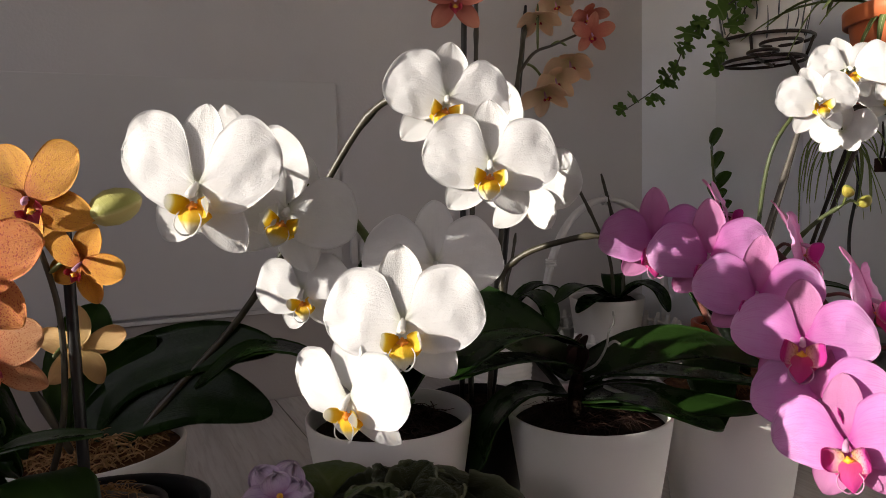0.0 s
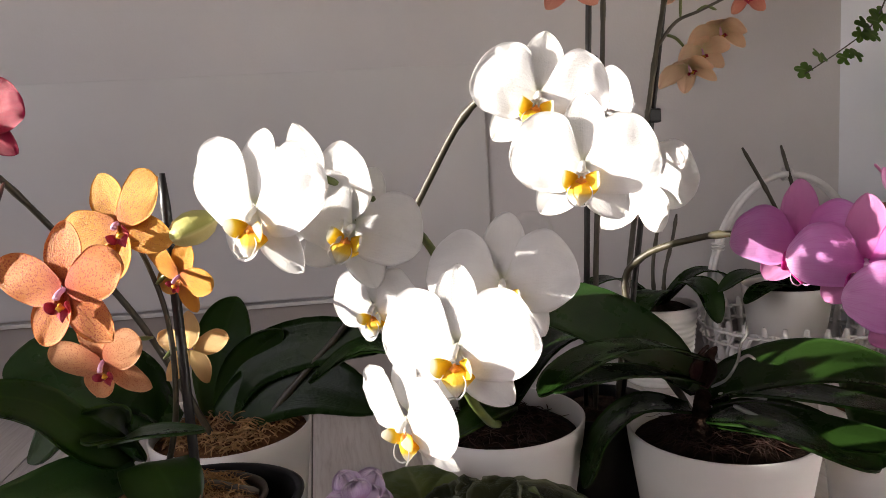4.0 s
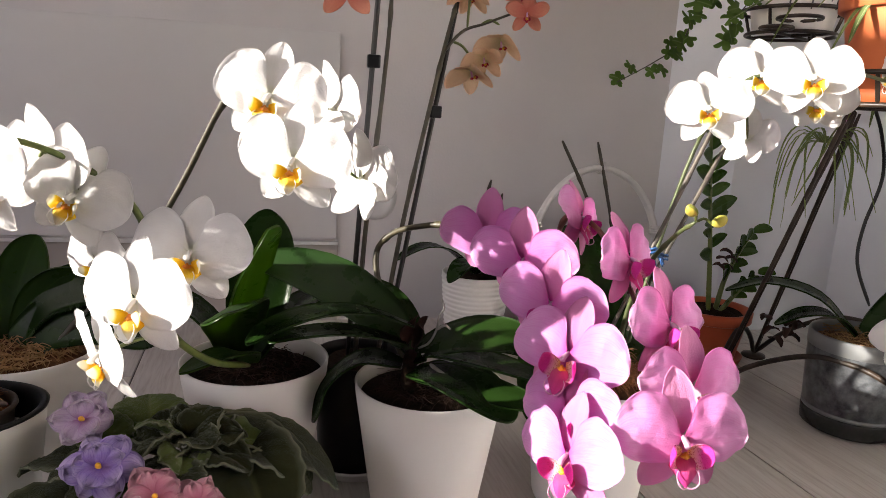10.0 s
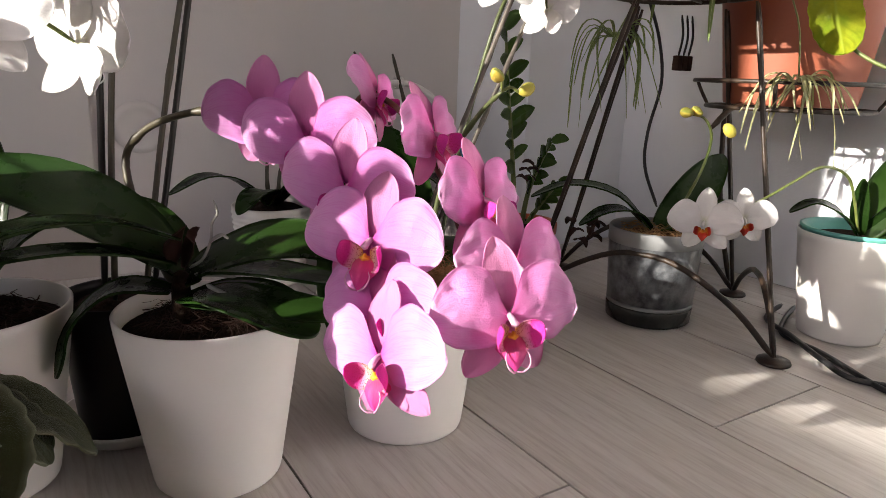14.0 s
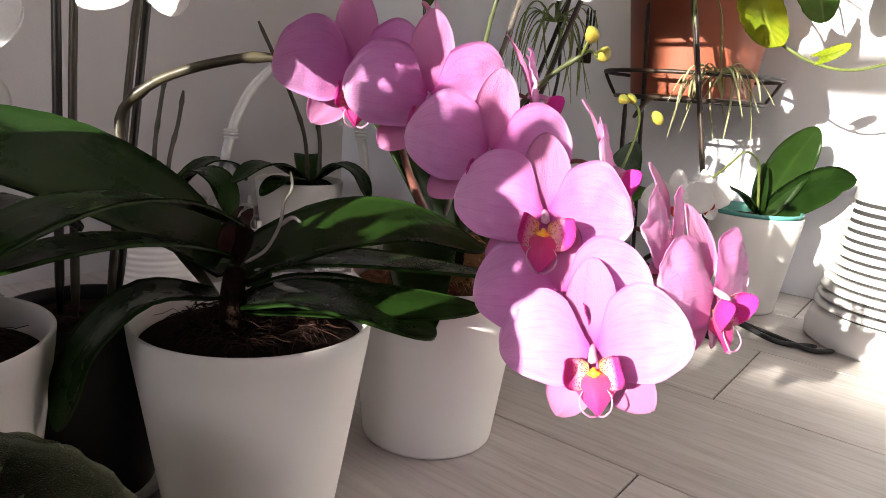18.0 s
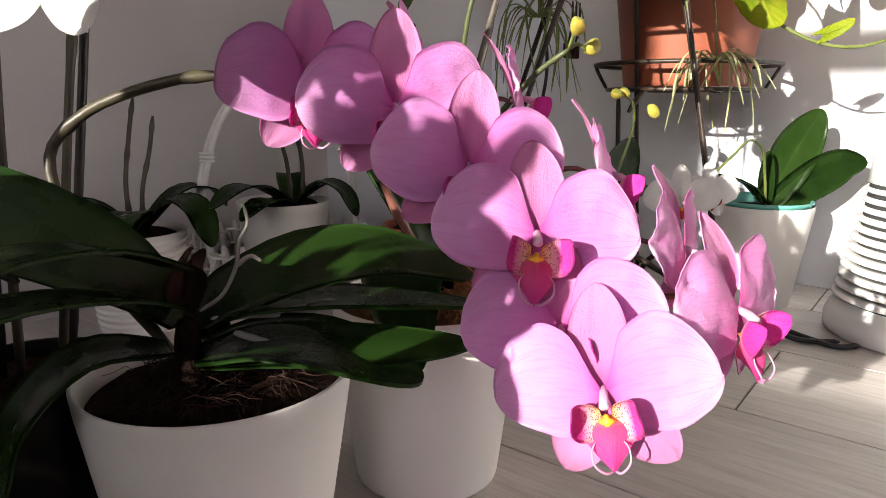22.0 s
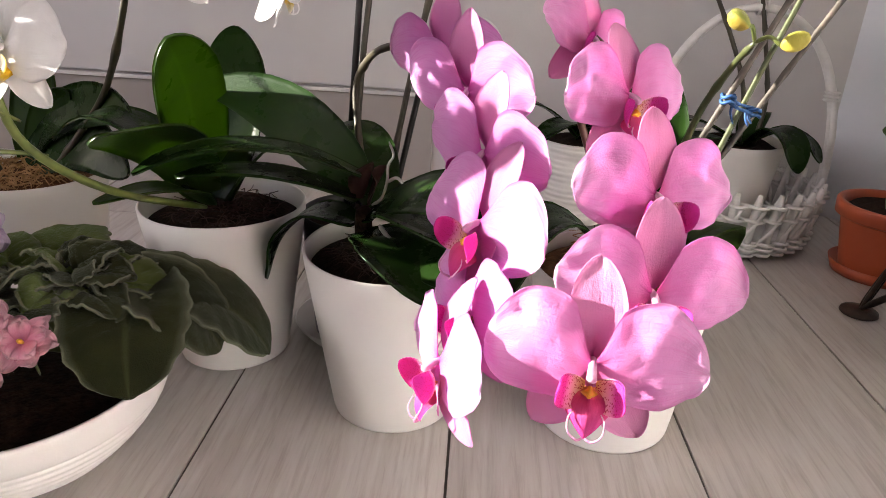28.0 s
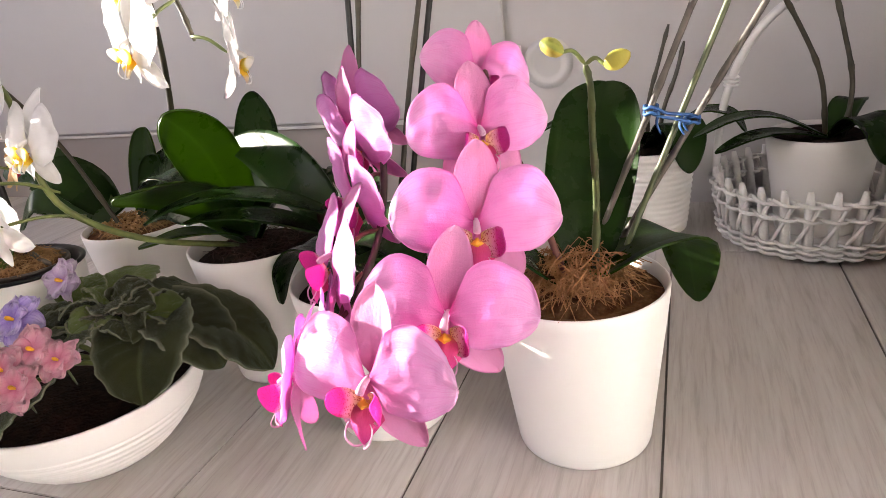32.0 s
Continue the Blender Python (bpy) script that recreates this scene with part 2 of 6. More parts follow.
def plank_mat():
    """Pale grey-washed laminate, grain along y, each board with its own tone."""
    m, nt, ln, b = mat("whitewashed_laminate")
    co = nt.new("ShaderNodeTexCoord")
    inf = nt.new("ShaderNodeObjectInfo")
    off = nt.new("ShaderNodeVectorMath")
    off.operation = "MULTIPLY_ADD"
    off.inputs[1].default_value = (1, 1, 1)
    sh = nt.new("ShaderNodeCombineXYZ")
    mu = nt.new("ShaderNodeMath")
    mu.operation = "MULTIPLY"
    mu.inputs[1].default_value = 17.0
    ln.new(inf.outputs["Random"], mu.inputs[0])
    ln.new(mu.outputs[0], sh.inputs[2])
    ln.new(co.outputs["Object"], off.inputs[0])
    ln.new(sh.outputs[0], off.inputs[2])
    sc = nt.new("ShaderNodeVectorMath")
    sc.operation = "MULTIPLY"
    sc.inputs[1].default_value = (1.0, 0.07, 1.0)
    ln.new(off.outputs[0], sc.inputs[0])
    g1 = node(nt, "ShaderNodeTexNoise", Scale=210.0, Detail=6.0, Roughness=0.62, Distortion=0.4)
    g2 = node(nt, "ShaderNodeTexNoise", Scale=24.0, Detail=4.0, Roughness=0.6, Distortion=1.2)
    ln.new(sc.outputs[0], g1.inputs["Vector"])
    ln.new(sc.outputs[0], g2.inputs["Vector"])
    r1 = ramp(nt, ((0.30, (0.43, 0.395, 0.37)), (0.5, (0.535, 0.505, 0.48)), (0.8, (0.60, 0.58, 0.555))))
    ln.new(g1.outputs[0], r1.inputs[0])
    r2 = ramp(nt, ((0.35, (0.87, 0.855, 0.84)), (0.6, (1.0, 1.0, 1.0)), (0.85, (1.05, 1.04, 1.03))))
    ln.new(g2.outputs[0], r2.inputs[0])
    mx = nt.new("ShaderNodeMixRGB")
    mx.blend_type = "MULTIPLY"
    mx.inputs[0].default_value = 1
    ln.new(r1.outputs[0], mx.inputs[1])
    ln.new(r2.outputs[0], mx.inputs[2])
    hs = nt.new("ShaderNodeHueSaturation")
    vr = nt.new("ShaderNodeMapRange")
    vr.inputs[3].default_value, vr.inputs[4].default_value = 0.92, 1.08
    ln.new(inf.outputs["Random"], vr.inputs[0])
    ln.new(vr.outputs[0], hs.inputs["Value"])
    ln.new(mx.outputs[0], hs.inputs["Color"])
    ln.new(hs.outputs[0], b.inputs["Base Color"])
    b.inputs["Roughness"].default_value = 0.42
    b.inputs["Specular IOR Level"].default_value = 0.4
    bp = node(nt, "ShaderNodeBump", Strength=0.25, Distance=0.0006)
    ln.new(g1.outputs[0], bp.inputs["Height"])
    ln.new(bp.outputs[0], b.inputs["Normal"])
    return m


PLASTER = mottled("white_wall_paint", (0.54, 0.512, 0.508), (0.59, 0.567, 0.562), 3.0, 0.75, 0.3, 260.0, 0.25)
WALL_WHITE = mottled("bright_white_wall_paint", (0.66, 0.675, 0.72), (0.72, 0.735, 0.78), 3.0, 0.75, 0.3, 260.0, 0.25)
BASE_PAINT = mottled("warm_grey_board_paint", (0.33, 0.295, 0.27), (0.38, 0.345, 0.32), 3.0, 0.6, 0.2, 260.0, 0.3)
PANEL = mottled("white_lacquered_panel", (0.555, 0.535, 0.525), (0.595, 0.58, 0.57), 2.0, 0.38, 0.03, 80.0, 0.45)
PLANK = plank_mat()
JOINT = mottled("dark_joint", (0.10, 0.09, 0.08), (0.14, 0.125, 0.11), 40.0, 0.8)
# darker grey for the unseen south wall, so less fill light bounces back
BOUNCE_DIMMER = mottled("bounce_dimming_warm_grey", (0.36, 0.33, 0.30), (0.42, 0.39, 0.36), 3.0, 0.8, 0.3, 260.0, 0.25)
POT_WHITE = mottled("white_matt_plastic", (0.78, 0.755, 0.725), (0.81, 0.79, 0.76), 6.0, 0.45, 0.05, 700.0, 0.4)
POT_INNER = mottled("inner_pot_plastic", (0.03, 0.022, 0.018), (0.06, 0.045, 0.035), 30.0, 0.4)
BLACK = mottled("black_plastic", (0.004, 0.004, 0.005), (0.008, 0.008, 0.009), 20.0, 0.32, 0.05, 300.0, 0.25)
TERRA = mottled("terracotta_plastic", (0.24, 0.068, 0.036), (0.29, 0.088, 0.048), 9.0, 0.5, 0.1, 300.0, 0.35)
RED_POT = mottled("red_orange_plastic", (0.38, 0.070, 0.028), (0.44, 0.095, 0.038), 9.0, 0.42, 0.06, 300.0, 0.4)
ORANGE_POT = mottled("orange_plastic", (0.52, 0.13, 0.045), (0.58, 0.165, 0.06), 9.0, 0.42, 0.06, 300.0, 0.4)
BARK = mottled("coconut_fibre_and_bark", (0.06, 0.025, 0.012), (0.20, 0.10, 0.045), 90.0, 0.9, 0.9, 260.0, 0.1, depth=0.004)
RED_FIBRE = mottled("reddish_fibre", (0.24, 0.11, 0.045), (0.42, 0.22, 0.10), 120.0, 0.8, 0.2, 500.0, 0.2)
FIBRE = mottled("coconut_fibre", (0.30, 0.16, 0.065), (0.46, 0.28, 0.13), 120.0, 0.8, 0.2, 500.0, 0.2)
SOIL = mottled("dark_soil", (0.010, 0.006, 0.004), (0.035, 0.020, 0.014), 120.0, 0.95, 0.9, 300.0, 0.1, depth=0.004)
IRON = mottled("dark_painted_iron", (0.010, 0.007, 0.006), (0.045, 0.028, 0.018), 60.0, 0.42, 0.3, 500.0, 0.35)
STAKE = mottled("dark_green_stake", (0.006, 0.005, 0.005), (0.014, 0.012, 0.010), 80.0, 0.4, 0.2, 400.0)
BAMBOO = mottled("grey_bamboo", (0.030, 0.023, 0.018), (0.13, 0.11, 0.09), 60.0, 0.6, 0.3, 300.0)
SPIKE = mottled("dark_flower_stem", (0.028, 0.022, 0.014), (0.065, 0.055, 0.030), 60.0, 0.45, 0.1, 300.0)
SPIKE_GREEN = mottled("green_flower_stem", (0.075, 0.10, 0.024), (0.15, 0.18, 0.045), 60.0, 0.42, 0.1, 300.0)
SPIKE_DARKGREEN = mottled("dark_green_flower_stem", (0.035, 0.045, 0.016), (0.075, 0.09, 0.03), 60.0, 0.45, 0.1, 300.0)
SPIKE_RED = mottled("reddish_flower_stem", (0.10, 0.035, 0.028), (0.19, 0.075, 0.055), 60.0, 0.42, 0.1, 300.0)
ROOT = mottled("silver_aerial_root", (0.28, 0.28, 0.25), (0.46, 0.46, 0.42), 70.0, 0.75, 0.3, 300.0, 0.2)
DRY = mottled("dry_brown_leaf", (0.026, 0.012, 0.009), (0.065, 0.033, 0.024), 60.0, 0.75, 0.4, 200.0, 0.2)
WICKER = mottled("white_painted_wicker", (0.66, 0.64, 0.62), (0.76, 0.745, 0.73), 60.0, 0.55, 0.3, 300.0, 0.35)
GREY_GLASS = mottled("smoky_grey_glass_pot", (0.02, 0.022, 0.026), (0.20, 0.21, 0.225), 55.0, 0.28, 0.05, 200.0, 0.5)
GREY_FOOT = mottled("smoky_glass_foot", (0.018, 0.020, 0.020), (0.055, 0.058, 0.055), 26.0, 0.25, 0.05, 200.0, 0.4)
GREY_RIM = mottled("frosted_grey_rim", (0.17, 0.175, 0.18), (0.24, 0.245, 0.25), 14.0, 0.4, 0.05, 200.0, 0.5)
TURQ = mottled("turquoise_plastic", (0.10, 0.34, 0.30), (0.14, 0.40, 0.35), 20.0, 0.4)
HEATER = mottled("light_grey_plastic", (0.66, 0.66, 0.655), (0.71, 0.71, 0.705), 10.0, 0.42, 0.06, 600.0, 0.4)
HEATER_DARK = mottled("dark_vent", (0.02, 0.02, 0.02), (0.04, 0.04, 0.04), 40.0, 0.7)
CABLE = mottled("black_rubber_cable", (0.01, 0.01, 0.011), (0.018, 0.018, 0.019), 30.0, 0.45)
BLUE = mottled("blue_ribbon", (0.01, 0.05, 0.17), (0.03, 0.11, 0.30), 120.0, 0.6, 0.4, 400.0)
GREEN_BUD = petal_mat("green_bud", ((0.0, (0.42, 0.42, 0.12)), (0.6, (0.66, 0.60, 0.26)), (1.0, (0.62, 0.52, 0.22))), through=0.2, rough=0.4)
YELLOW_BUD = petal_mat("yellow_bud", ((0.0, (0.24, 0.27, 0.05)), (0.5, (0.42, 0.37, 0.06)), (1.0, (0.50, 0.38, 0.06))), through=0.2, rough=0.4)

LEAF = leaf_mat("dark_orchid_leaf", (0.006, 0.016, 0.003), (0.014, 0.034, 0.006), (0.010, 0.024, 0.005), 0.27, 0.04, gloss=0.10)
LEAF_GLOSS = leaf_mat("glossy_dark_orchid_leaf", (0.013, 0.038, 0.008), (0.024, 0.058, 0.013), (0.020, 0.046, 0.011), 0.30, 0.05, gloss=0.34)
LEAF_BRIGHT = leaf_mat("green_orchid_leaf", (0.010, 0.028, 0.005), (0.026, 0.058, 0.009), (0.030, 0.064, 0.012), 0.32, 0.34, gloss=0.22)
VIOLET_LEAF = leaf_mat("hairy_violet_leaf", (0.012, 0.015, 0.006), (0.032, 0.036, 0.013), (0.06, 0.066, 0.026), 0.8, 0.06, True)
VIOLET_LEAF_LIGHT = leaf_mat("light_hairy_violet_leaf", (0.06, 0.09, 0.025), (0.12, 0.15, 0.045), (0.15, 0.18, 0.07), 0.75, 0.15, True)
ZZ_LEAF = leaf_mat("zz_leaf", (0.022, 0.055, 0.008), (0.055, 0.11, 0.018), (0.05, 0.11, 0.03), 0.3, 0.1)
IVY_LEAF = leaf_mat("ivy_leaf", (0.045, 0.10, 0.016), (0.11, 0.18, 0.04), (0.16, 0.22, 0.08), 0.5, 0.15)
SPIDER_LEAF = leaf_mat("variegated_spider_leaf", (0.10, 0.15, 0.05), (0.20, 0.25, 0.10), (0.70, 0.68, 0.45), 0.5, 0.2)
PALE_BLADE = leaf_mat("cream_spider_leaf", (0.32, 0.32, 0.17), (0.46, 0.44, 0.27), (0.72, 0.68, 0.48), 0.5, 0.25)
POTHOS_LEAF = leaf_mat("variegated_pothos_leaf", (0.11, 0.19, 0.010), (0.38, 0.38, 0.025), (0.28, 0.34, 0.04), 0.35, 0.3)

WHITE = petal_mat("white_petal", ((0.0, (0.74, 0.74, 0.62)), (0.12, (0.87, 0.86, 0.86)), (1.0, (0.89, 0.88, 0.88))), (0.82, 0.79, 0.80), 0.25, through=0.42)
WHITE_SEPAL = petal_mat("white_sepal", ((0.0, (0.72, 0.74, 0.56)), (0.2, (0.86, 0.85, 0.84)), (1.0, (0.88, 0.87, 0.86))), (0.80, 0.77, 0.77), 0.25, through=0.42)
LIP_YELLOW = petal_mat("yellow_lip", ((0.0, (0.76, 0.32, 0.01)), (0.25, (0.86, 0.50, 0.01)), (0.55, (0.88, 0.62, 0.04)), (0.72, (0.86, 0.80, 0.55)), (1.0, (0.86, 0.84, 0.80))), (0.70, 0.28, 0.01), 0.3, through=0.3)
LIP_LOBE = petal_mat("white_yellow_side_lobe", ((0.0, (0.86, 0.50, 0.02)), (0.25, (0.89, 0.62, 0.03)), (0.50, (0.88, 0.70, 0.10)), (0.66, (0.88, 0.86, 0.74)), (1.0, (0.89, 0.88, 0.86))), through=0.5)
COLUMN_WHITE = petal_mat("white_column", ((0.0, (0.80, 0.78, 0.72)), (1.0, (0.82, 0.80, 0.78))), through=0.2)
PINK = petal_mat("pink_petal", ((0.0, (0.62, 0.07, 0.42)), (0.14, (0.72, 0.25, 0.60)), (0.55, (0.79, 0.38, 0.74)), (0.88, (0.83, 0.47, 0.78)), (1.0, (0.87, 0.57, 0.82))), (0.68, 0.18, 0.58), 0.32, through=0.50)
ROSE = petal_mat("rose_petal", ((0.0, (0.70, 0.07, 0.36)), (0.14, (0.82, 0.26, 0.62)), (0.55, (0.87, 0.39, 0.75)), (0.88, (0.89, 0.47, 0.79)), (1.0, (0.92, 0.60, 0.84))), (0.80, 0.20, 0.58), 0.30, through=0.42)
PINK_SEPAL = petal_mat("pink_sepal", ((0.0, (0.60, 0.10, 0.38)), (0.3, (0.69, 0.25, 0.53)), (1.0, (0.73, 0.33, 0.58))), (0.66, 0.17, 0.50), 0.15, through=0.46)
ROSE_SEPAL = petal_mat("rose_sepal", ((0.0, (0.68, 0.12, 0.38)), (0.3, (0.79, 0.28, 0.57)), (1.0, (0.83, 0.37, 0.63))), (0.76, 0.20, 0.50), 0.12, through=0.36)
LIP_PINK = petal_mat("magenta_lip", ((0.0, (0.78, 0.36, 0.10)), (0.2, (0.74, 0.09, 0.26)), (1.0, (0.74, 0.06, 0.38))), (0.62, 0.02, 0.20), 0.3, through=0.4)
LOBE_PINK = petal_mat("speckled_magenta_side_lobe", ((0.0, (0.84, 0.52, 0.16)), (0.18, (0.86, 0.56, 0.48)), (0.34, (0.84, 0.36, 0.58)), (0.46, (0.72, 0.06, 0.40)), (1.0, (0.70, 0.05, 0.42))), spots=(0.45, 0.01, 0.08), spot_scale=24.0, spot_limit=0.35, through=0.4)
COLUMN_PINK = petal_mat("pink_column", ((0.0, (0.66, 0.30, 0.52)), (1.0, (0.74, 0.46, 0.62))), through=0.2)
CALLUS = mottled("orange_yellow_callus", (0.72, 0.30, 0.02), (0.80, 0.46, 0.03), 300.0, 0.4)
CALLUS_SPOT = mottled("brown_orange_callus", (0.55, 0.12, 0.01), (0.72, 0.28, 0.02), 300.0, 0.4)
ORANGE = petal_mat("speckled_orange_petal", ((0.0, (0.56, 0.07, 0.04)), (0.3, (0.68, 0.20, 0.04)), (1.0, (0.74, 0.30, 0.08))), (0.6, 0.13, 0.04), 0.5, (0.46, 0.06, 0.03), 32.0, 0.9, 0.3)
YELLOW_ORANGE = petal_mat("yellow_orange_petal", ((0.0, (0.66, 0.20, 0.05)), (0.3, (0.78, 0.37, 0.04)), (1.0, (0.82, 0.43, 0.06))), (0.6, 0.22, 0.04), 0.3, (0.58, 0.16, 0.05), 26.0, 0.35, 0.35)
PALE_ORANGE = petal_mat("pale_orange_petal", ((0.0, (0.70, 0.48, 0.16)), (0.4, (0.74, 0.50, 0.20)), (1.0, (0.74, 0.48, 0.22))), (0.66, 0.34, 0.12), 0.35, through=0.35)
PEACH = petal_mat("faded_peach_petal", ((0.0, (0.76, 0.68, 0.38)), (0.4, (0.84, 0.64, 0.42)), (1.0, (0.86, 0.64, 0.46))), (0.74, 0.42, 0.28), 0.3, through=0.45)
APRICOT = petal_mat("apricot_petal", ((0.0, (0.60, 0.14, 0.06)), (0.35, (0.74, 0.34, 0.15)), (1.0, (0.78, 0.44, 0.22))), (0.62, 0.20, 0.08), 0.4, (0.55, 0.15, 0.07), 30.0, 0.6, 0.35)
CORAL = petal_mat("coral_petal", ((0.0, (0.62, 0.16, 0.12)), (1.0, (0.74, 0.36, 0.24))), (0.58, 0.14, 0.10), 0.4, through=0.45)
LIP_RED = petal_mat("crimson_lip", ((0.0, (0.60, 0.20, 0.12)), (0.3, (0.46, 0.02, 0.05)), (1.0, (0.50, 0.05, 0.09))), through=0.25)
LIP_SCARLET = petal_mat("scarlet_lip", ((0.0, (0.72, 0.34, 0.03)), (0.35, (0.58, 0.035, 0.015)), (1.0, (0.55, 0.04, 0.02))), through=0.25)
MAGENTA = petal_mat("deep_magenta_petal", ((0.0, (0.20, 0.01, 0.06)), (0.5, (0.40, 0.002, 0.035)), (1.0, (0.46, 0.004, 0.06))), (0.2, 0.0, 0.04), 0.4, through=0.3)
LILAC = petal_mat("lilac_violet_petal", ((0.0, (0.20, 0.09, 0.42)), (0.5, (0.36, 0.26, 0.66)), (1.0, (0.60, 0.50, 0.76))), (0.16, 0.06, 0.42), 0.5, through=0.3)
PALE_LILAC = petal_mat("pale_lilac_petal", ((0.0, (0.36, 0.10, 0.34)), (0.4, (0.60, 0.44, 0.66)), (1.0, (0.72, 0.62, 0.74))), (0.4, 0.2, 0.5), 0.4, through=0.3)
VIOLET_PINK = petal_mat("pink_violet_petal", ((0.0, (0.55, 0.12, 0.22)), (0.5, (0.72, 0.30, 0.40)), (1.0, (0.78, 0.48, 0.54))), (0.6, 0.14, 0.26), 0.4, through=0.3)


# ---- mesh helpers ----
def mesh_of(name, verts, faces, material, uvs=None, smooth=True):
    me = bpy.data.meshes.new(name)
    me.from_pydata([tuple(v) for v in verts], [], faces)
    if uvs is not None:
        layer = me.uv_layers.new(name="UVMap")
        idx = np.empty(len(me.loops), dtype=np.int32)
        me.loops.foreach_get("vertex_index", idx)
        layer.data.foreach_set("uv", np.asarray(uvs, dtype=np.float32)[idx].ravel())
    if smooth:
        me.polygons.foreach_set("use_smooth", [True] * len(me.polygons))
    me.materials.append(material)
    me.update()
    return me


def part(name, me, parent=None, label="", at=None):
    ob = new(name, me)
    if parent is not None:
        ob.parent = parent
    if at is not None:
        ob.matrix_local = at
    if label:
        ob["label"] = label
    return ob


def thing(name, at, label, category, group="", kind=""):
    ob = new(name)
    ob.empty_display_size = 0.02
    ob.location = at
    return tagged(ob, label, category, group, kind)


def smooth_line(pts, n):
    """Catmull-Rom through the points, n samples."""
    p = [Vector(q) for q in pts]
    p = [p[0] * 2 - p[1]] + p + [p[-1] * 2 - p[-2]]
    out = []
    segs = len(p) - 3
    for i in range(n):
        s = i / (n - 1) * segs
        k = min(int(s), segs - 1)
        t = s - k
        a, b, c, d = p[k:k + 4]
        out.append(0.5 * ((2 * b) + (c - a) * t + (2 * a - 5 * b + 4 * c - d) * t * t + (3 * b - a - 3 * c + d) * t ** 3))
    return out


def tube_mesh(name, pts, r0, r1=None, material=None, n=16, sides=8, knots=0.0, every=0):
    """A round rod along a smooth line, tapering from r0 to r1, with rounded ends and perhaps swellings."""
    r1 = r0 if r1 is None else r1
    line = smooth_line(pts, n)
    verts, faces, uvs = [], [], []
    ref = Vector((0.3, 0.2, 1.0)).normalized()
    for i, p in enumerate(line):
        t = (line[min(i + 1, n - 1)] - line[max(i - 1, 0)]).normalized()
        if abs(t.dot(ref)) > 0.95:
            ref = Vector((1, 0.1, 0))
        s = t.cross(ref).normalized()
        ref = s.cross(t).normalized()
        u = i / (n - 1)
        r = r0 + (r1 - r0) * u
        if every and i % every == every // 2:
            r *= 1 + knots
        if i in (0, n - 1):
            r *= 0.55
        for k in range(sides):
            a = 2 * math.pi * k / sides
            verts.append(p + s * (r * math.cos(a)) + ref * (r * math.sin(a)))
            uvs.append((u, k / sides))
    for i in range(n - 1):
        for k in range(sides):
            a, b = i * sides + k, i * sides + (k + 1) % sides
            faces.append((a, b, b + sides, a + sides))
    faces.append(tuple(range(sides - 1, -1, -1)))
    faces.append(tuple(range((n - 1) * sides, n * sides)))
    return mesh_of(name, verts, faces, material, uvs)


def lathe_mesh(name, profile, material, sides=48, sx=1.0, sy=1.0, wob=None):
    """Turns a profile of (radius, height) about z; a radius of 0 closes it."""
    verts, faces, uvs = [], [], []
    m = len(profile)
    for j, (r, z) in enumerate(profile):
        for k in range(sides):
            a = 2 * math.pi * k / sides
            rr = r * (1 + (wob(a, z) if wob else 0))
            verts.append((rr * math.cos(a) * sx, rr * math.sin(a) * sy, z))
            uvs.append((k / sides, j / (m - 1)))
    for j in range(m - 1):
        for k in range(sides):
            a, b = j * sides + k, j * sides + (k + 1) % sides
            faces.append((a, b, b + sides, a + sides))
    return mesh_of(name, verts, faces, material, uvs)


def box_mesh(name, x0, x1, y0, y1, z0, z1, material, bevel=0.0):
    bm = bmesh.new()
    bmesh.ops.create_cube(bm, size=1.0)
    for v in bm.verts:
        v.co = ((x0 + x1) / 2 + v.co.x * (x1 - x0), (y0 + y1) / 2 + v.co.y * (y1 - y0), (z0 + z1) / 2 + v.co.z * (z1 - z0))
    if bevel:
        bmesh.ops.bevel(bm, geom=list(bm.edges), offset=bevel, segments=2, affect="EDGES", profile=0.6)
    me = bpy.data.meshes.new(name)
    bm.to_mesh(me)
    bm.free()
    me.materials.append(material)
    return me


def sheet_mesh(name, fn, nu, nv, material, thick):
    """A thin closed sheet: fn(u, v) with u in 0..1 along it and v in -1..1 across it; rows crowd towards both ends."""
    grid = []
    uvs = []
    for i in range(nu + 1):
        u = 0.5 - 0.5 * math.cos(math.pi * i / nu)
        for j in range(nv + 1):
            v = -1 + 2 * j / nv
            grid.append(Vector(fn(u, v)))
            uvs.append((u, 0.5 + 0.5 * v))
    w = nv + 1
    nrm = []
    for i in range(nu + 1):
        for j in range(w):
            a = grid[min(i + 1, nu) * w + j] - grid[max(i - 1, 0) * w + j]
            b = grid[i * w + min(j + 1, nv)] - grid[i * w + max(j - 1, 0)]
            c = a.cross(b)
            nrm.append(c.normalized() if c.length > 1e-12 else (nrm[-1] if nrm else Vector((0, 0, 1))))
    back = [g - n * thick for g, n in zip(grid, nrm)]
    off = len(grid)
    faces = []
    for i in range(nu):
        for j in range(nv):
            a = i * w + j
            faces.append((a, a + w, a + w + 1, a + 1))
            faces.append((off + a, off + a + 1, off + a + w + 1, off + a + w))
    rim = [i * w for i in range(nu)] + [nu * w + j for j in range(nv)] + [i * w + nv for i in range(nu, 0, -1)] + [j for j in range(nv, 0, -1)]
    for k in range(len(rim)):
        a, b = rim[k], rim[(k + 1) % len(rim)]
        faces.append((a, b, off + b, off + a))
    return mesh_of(name, grid + back, faces, material, uvs + uvs)


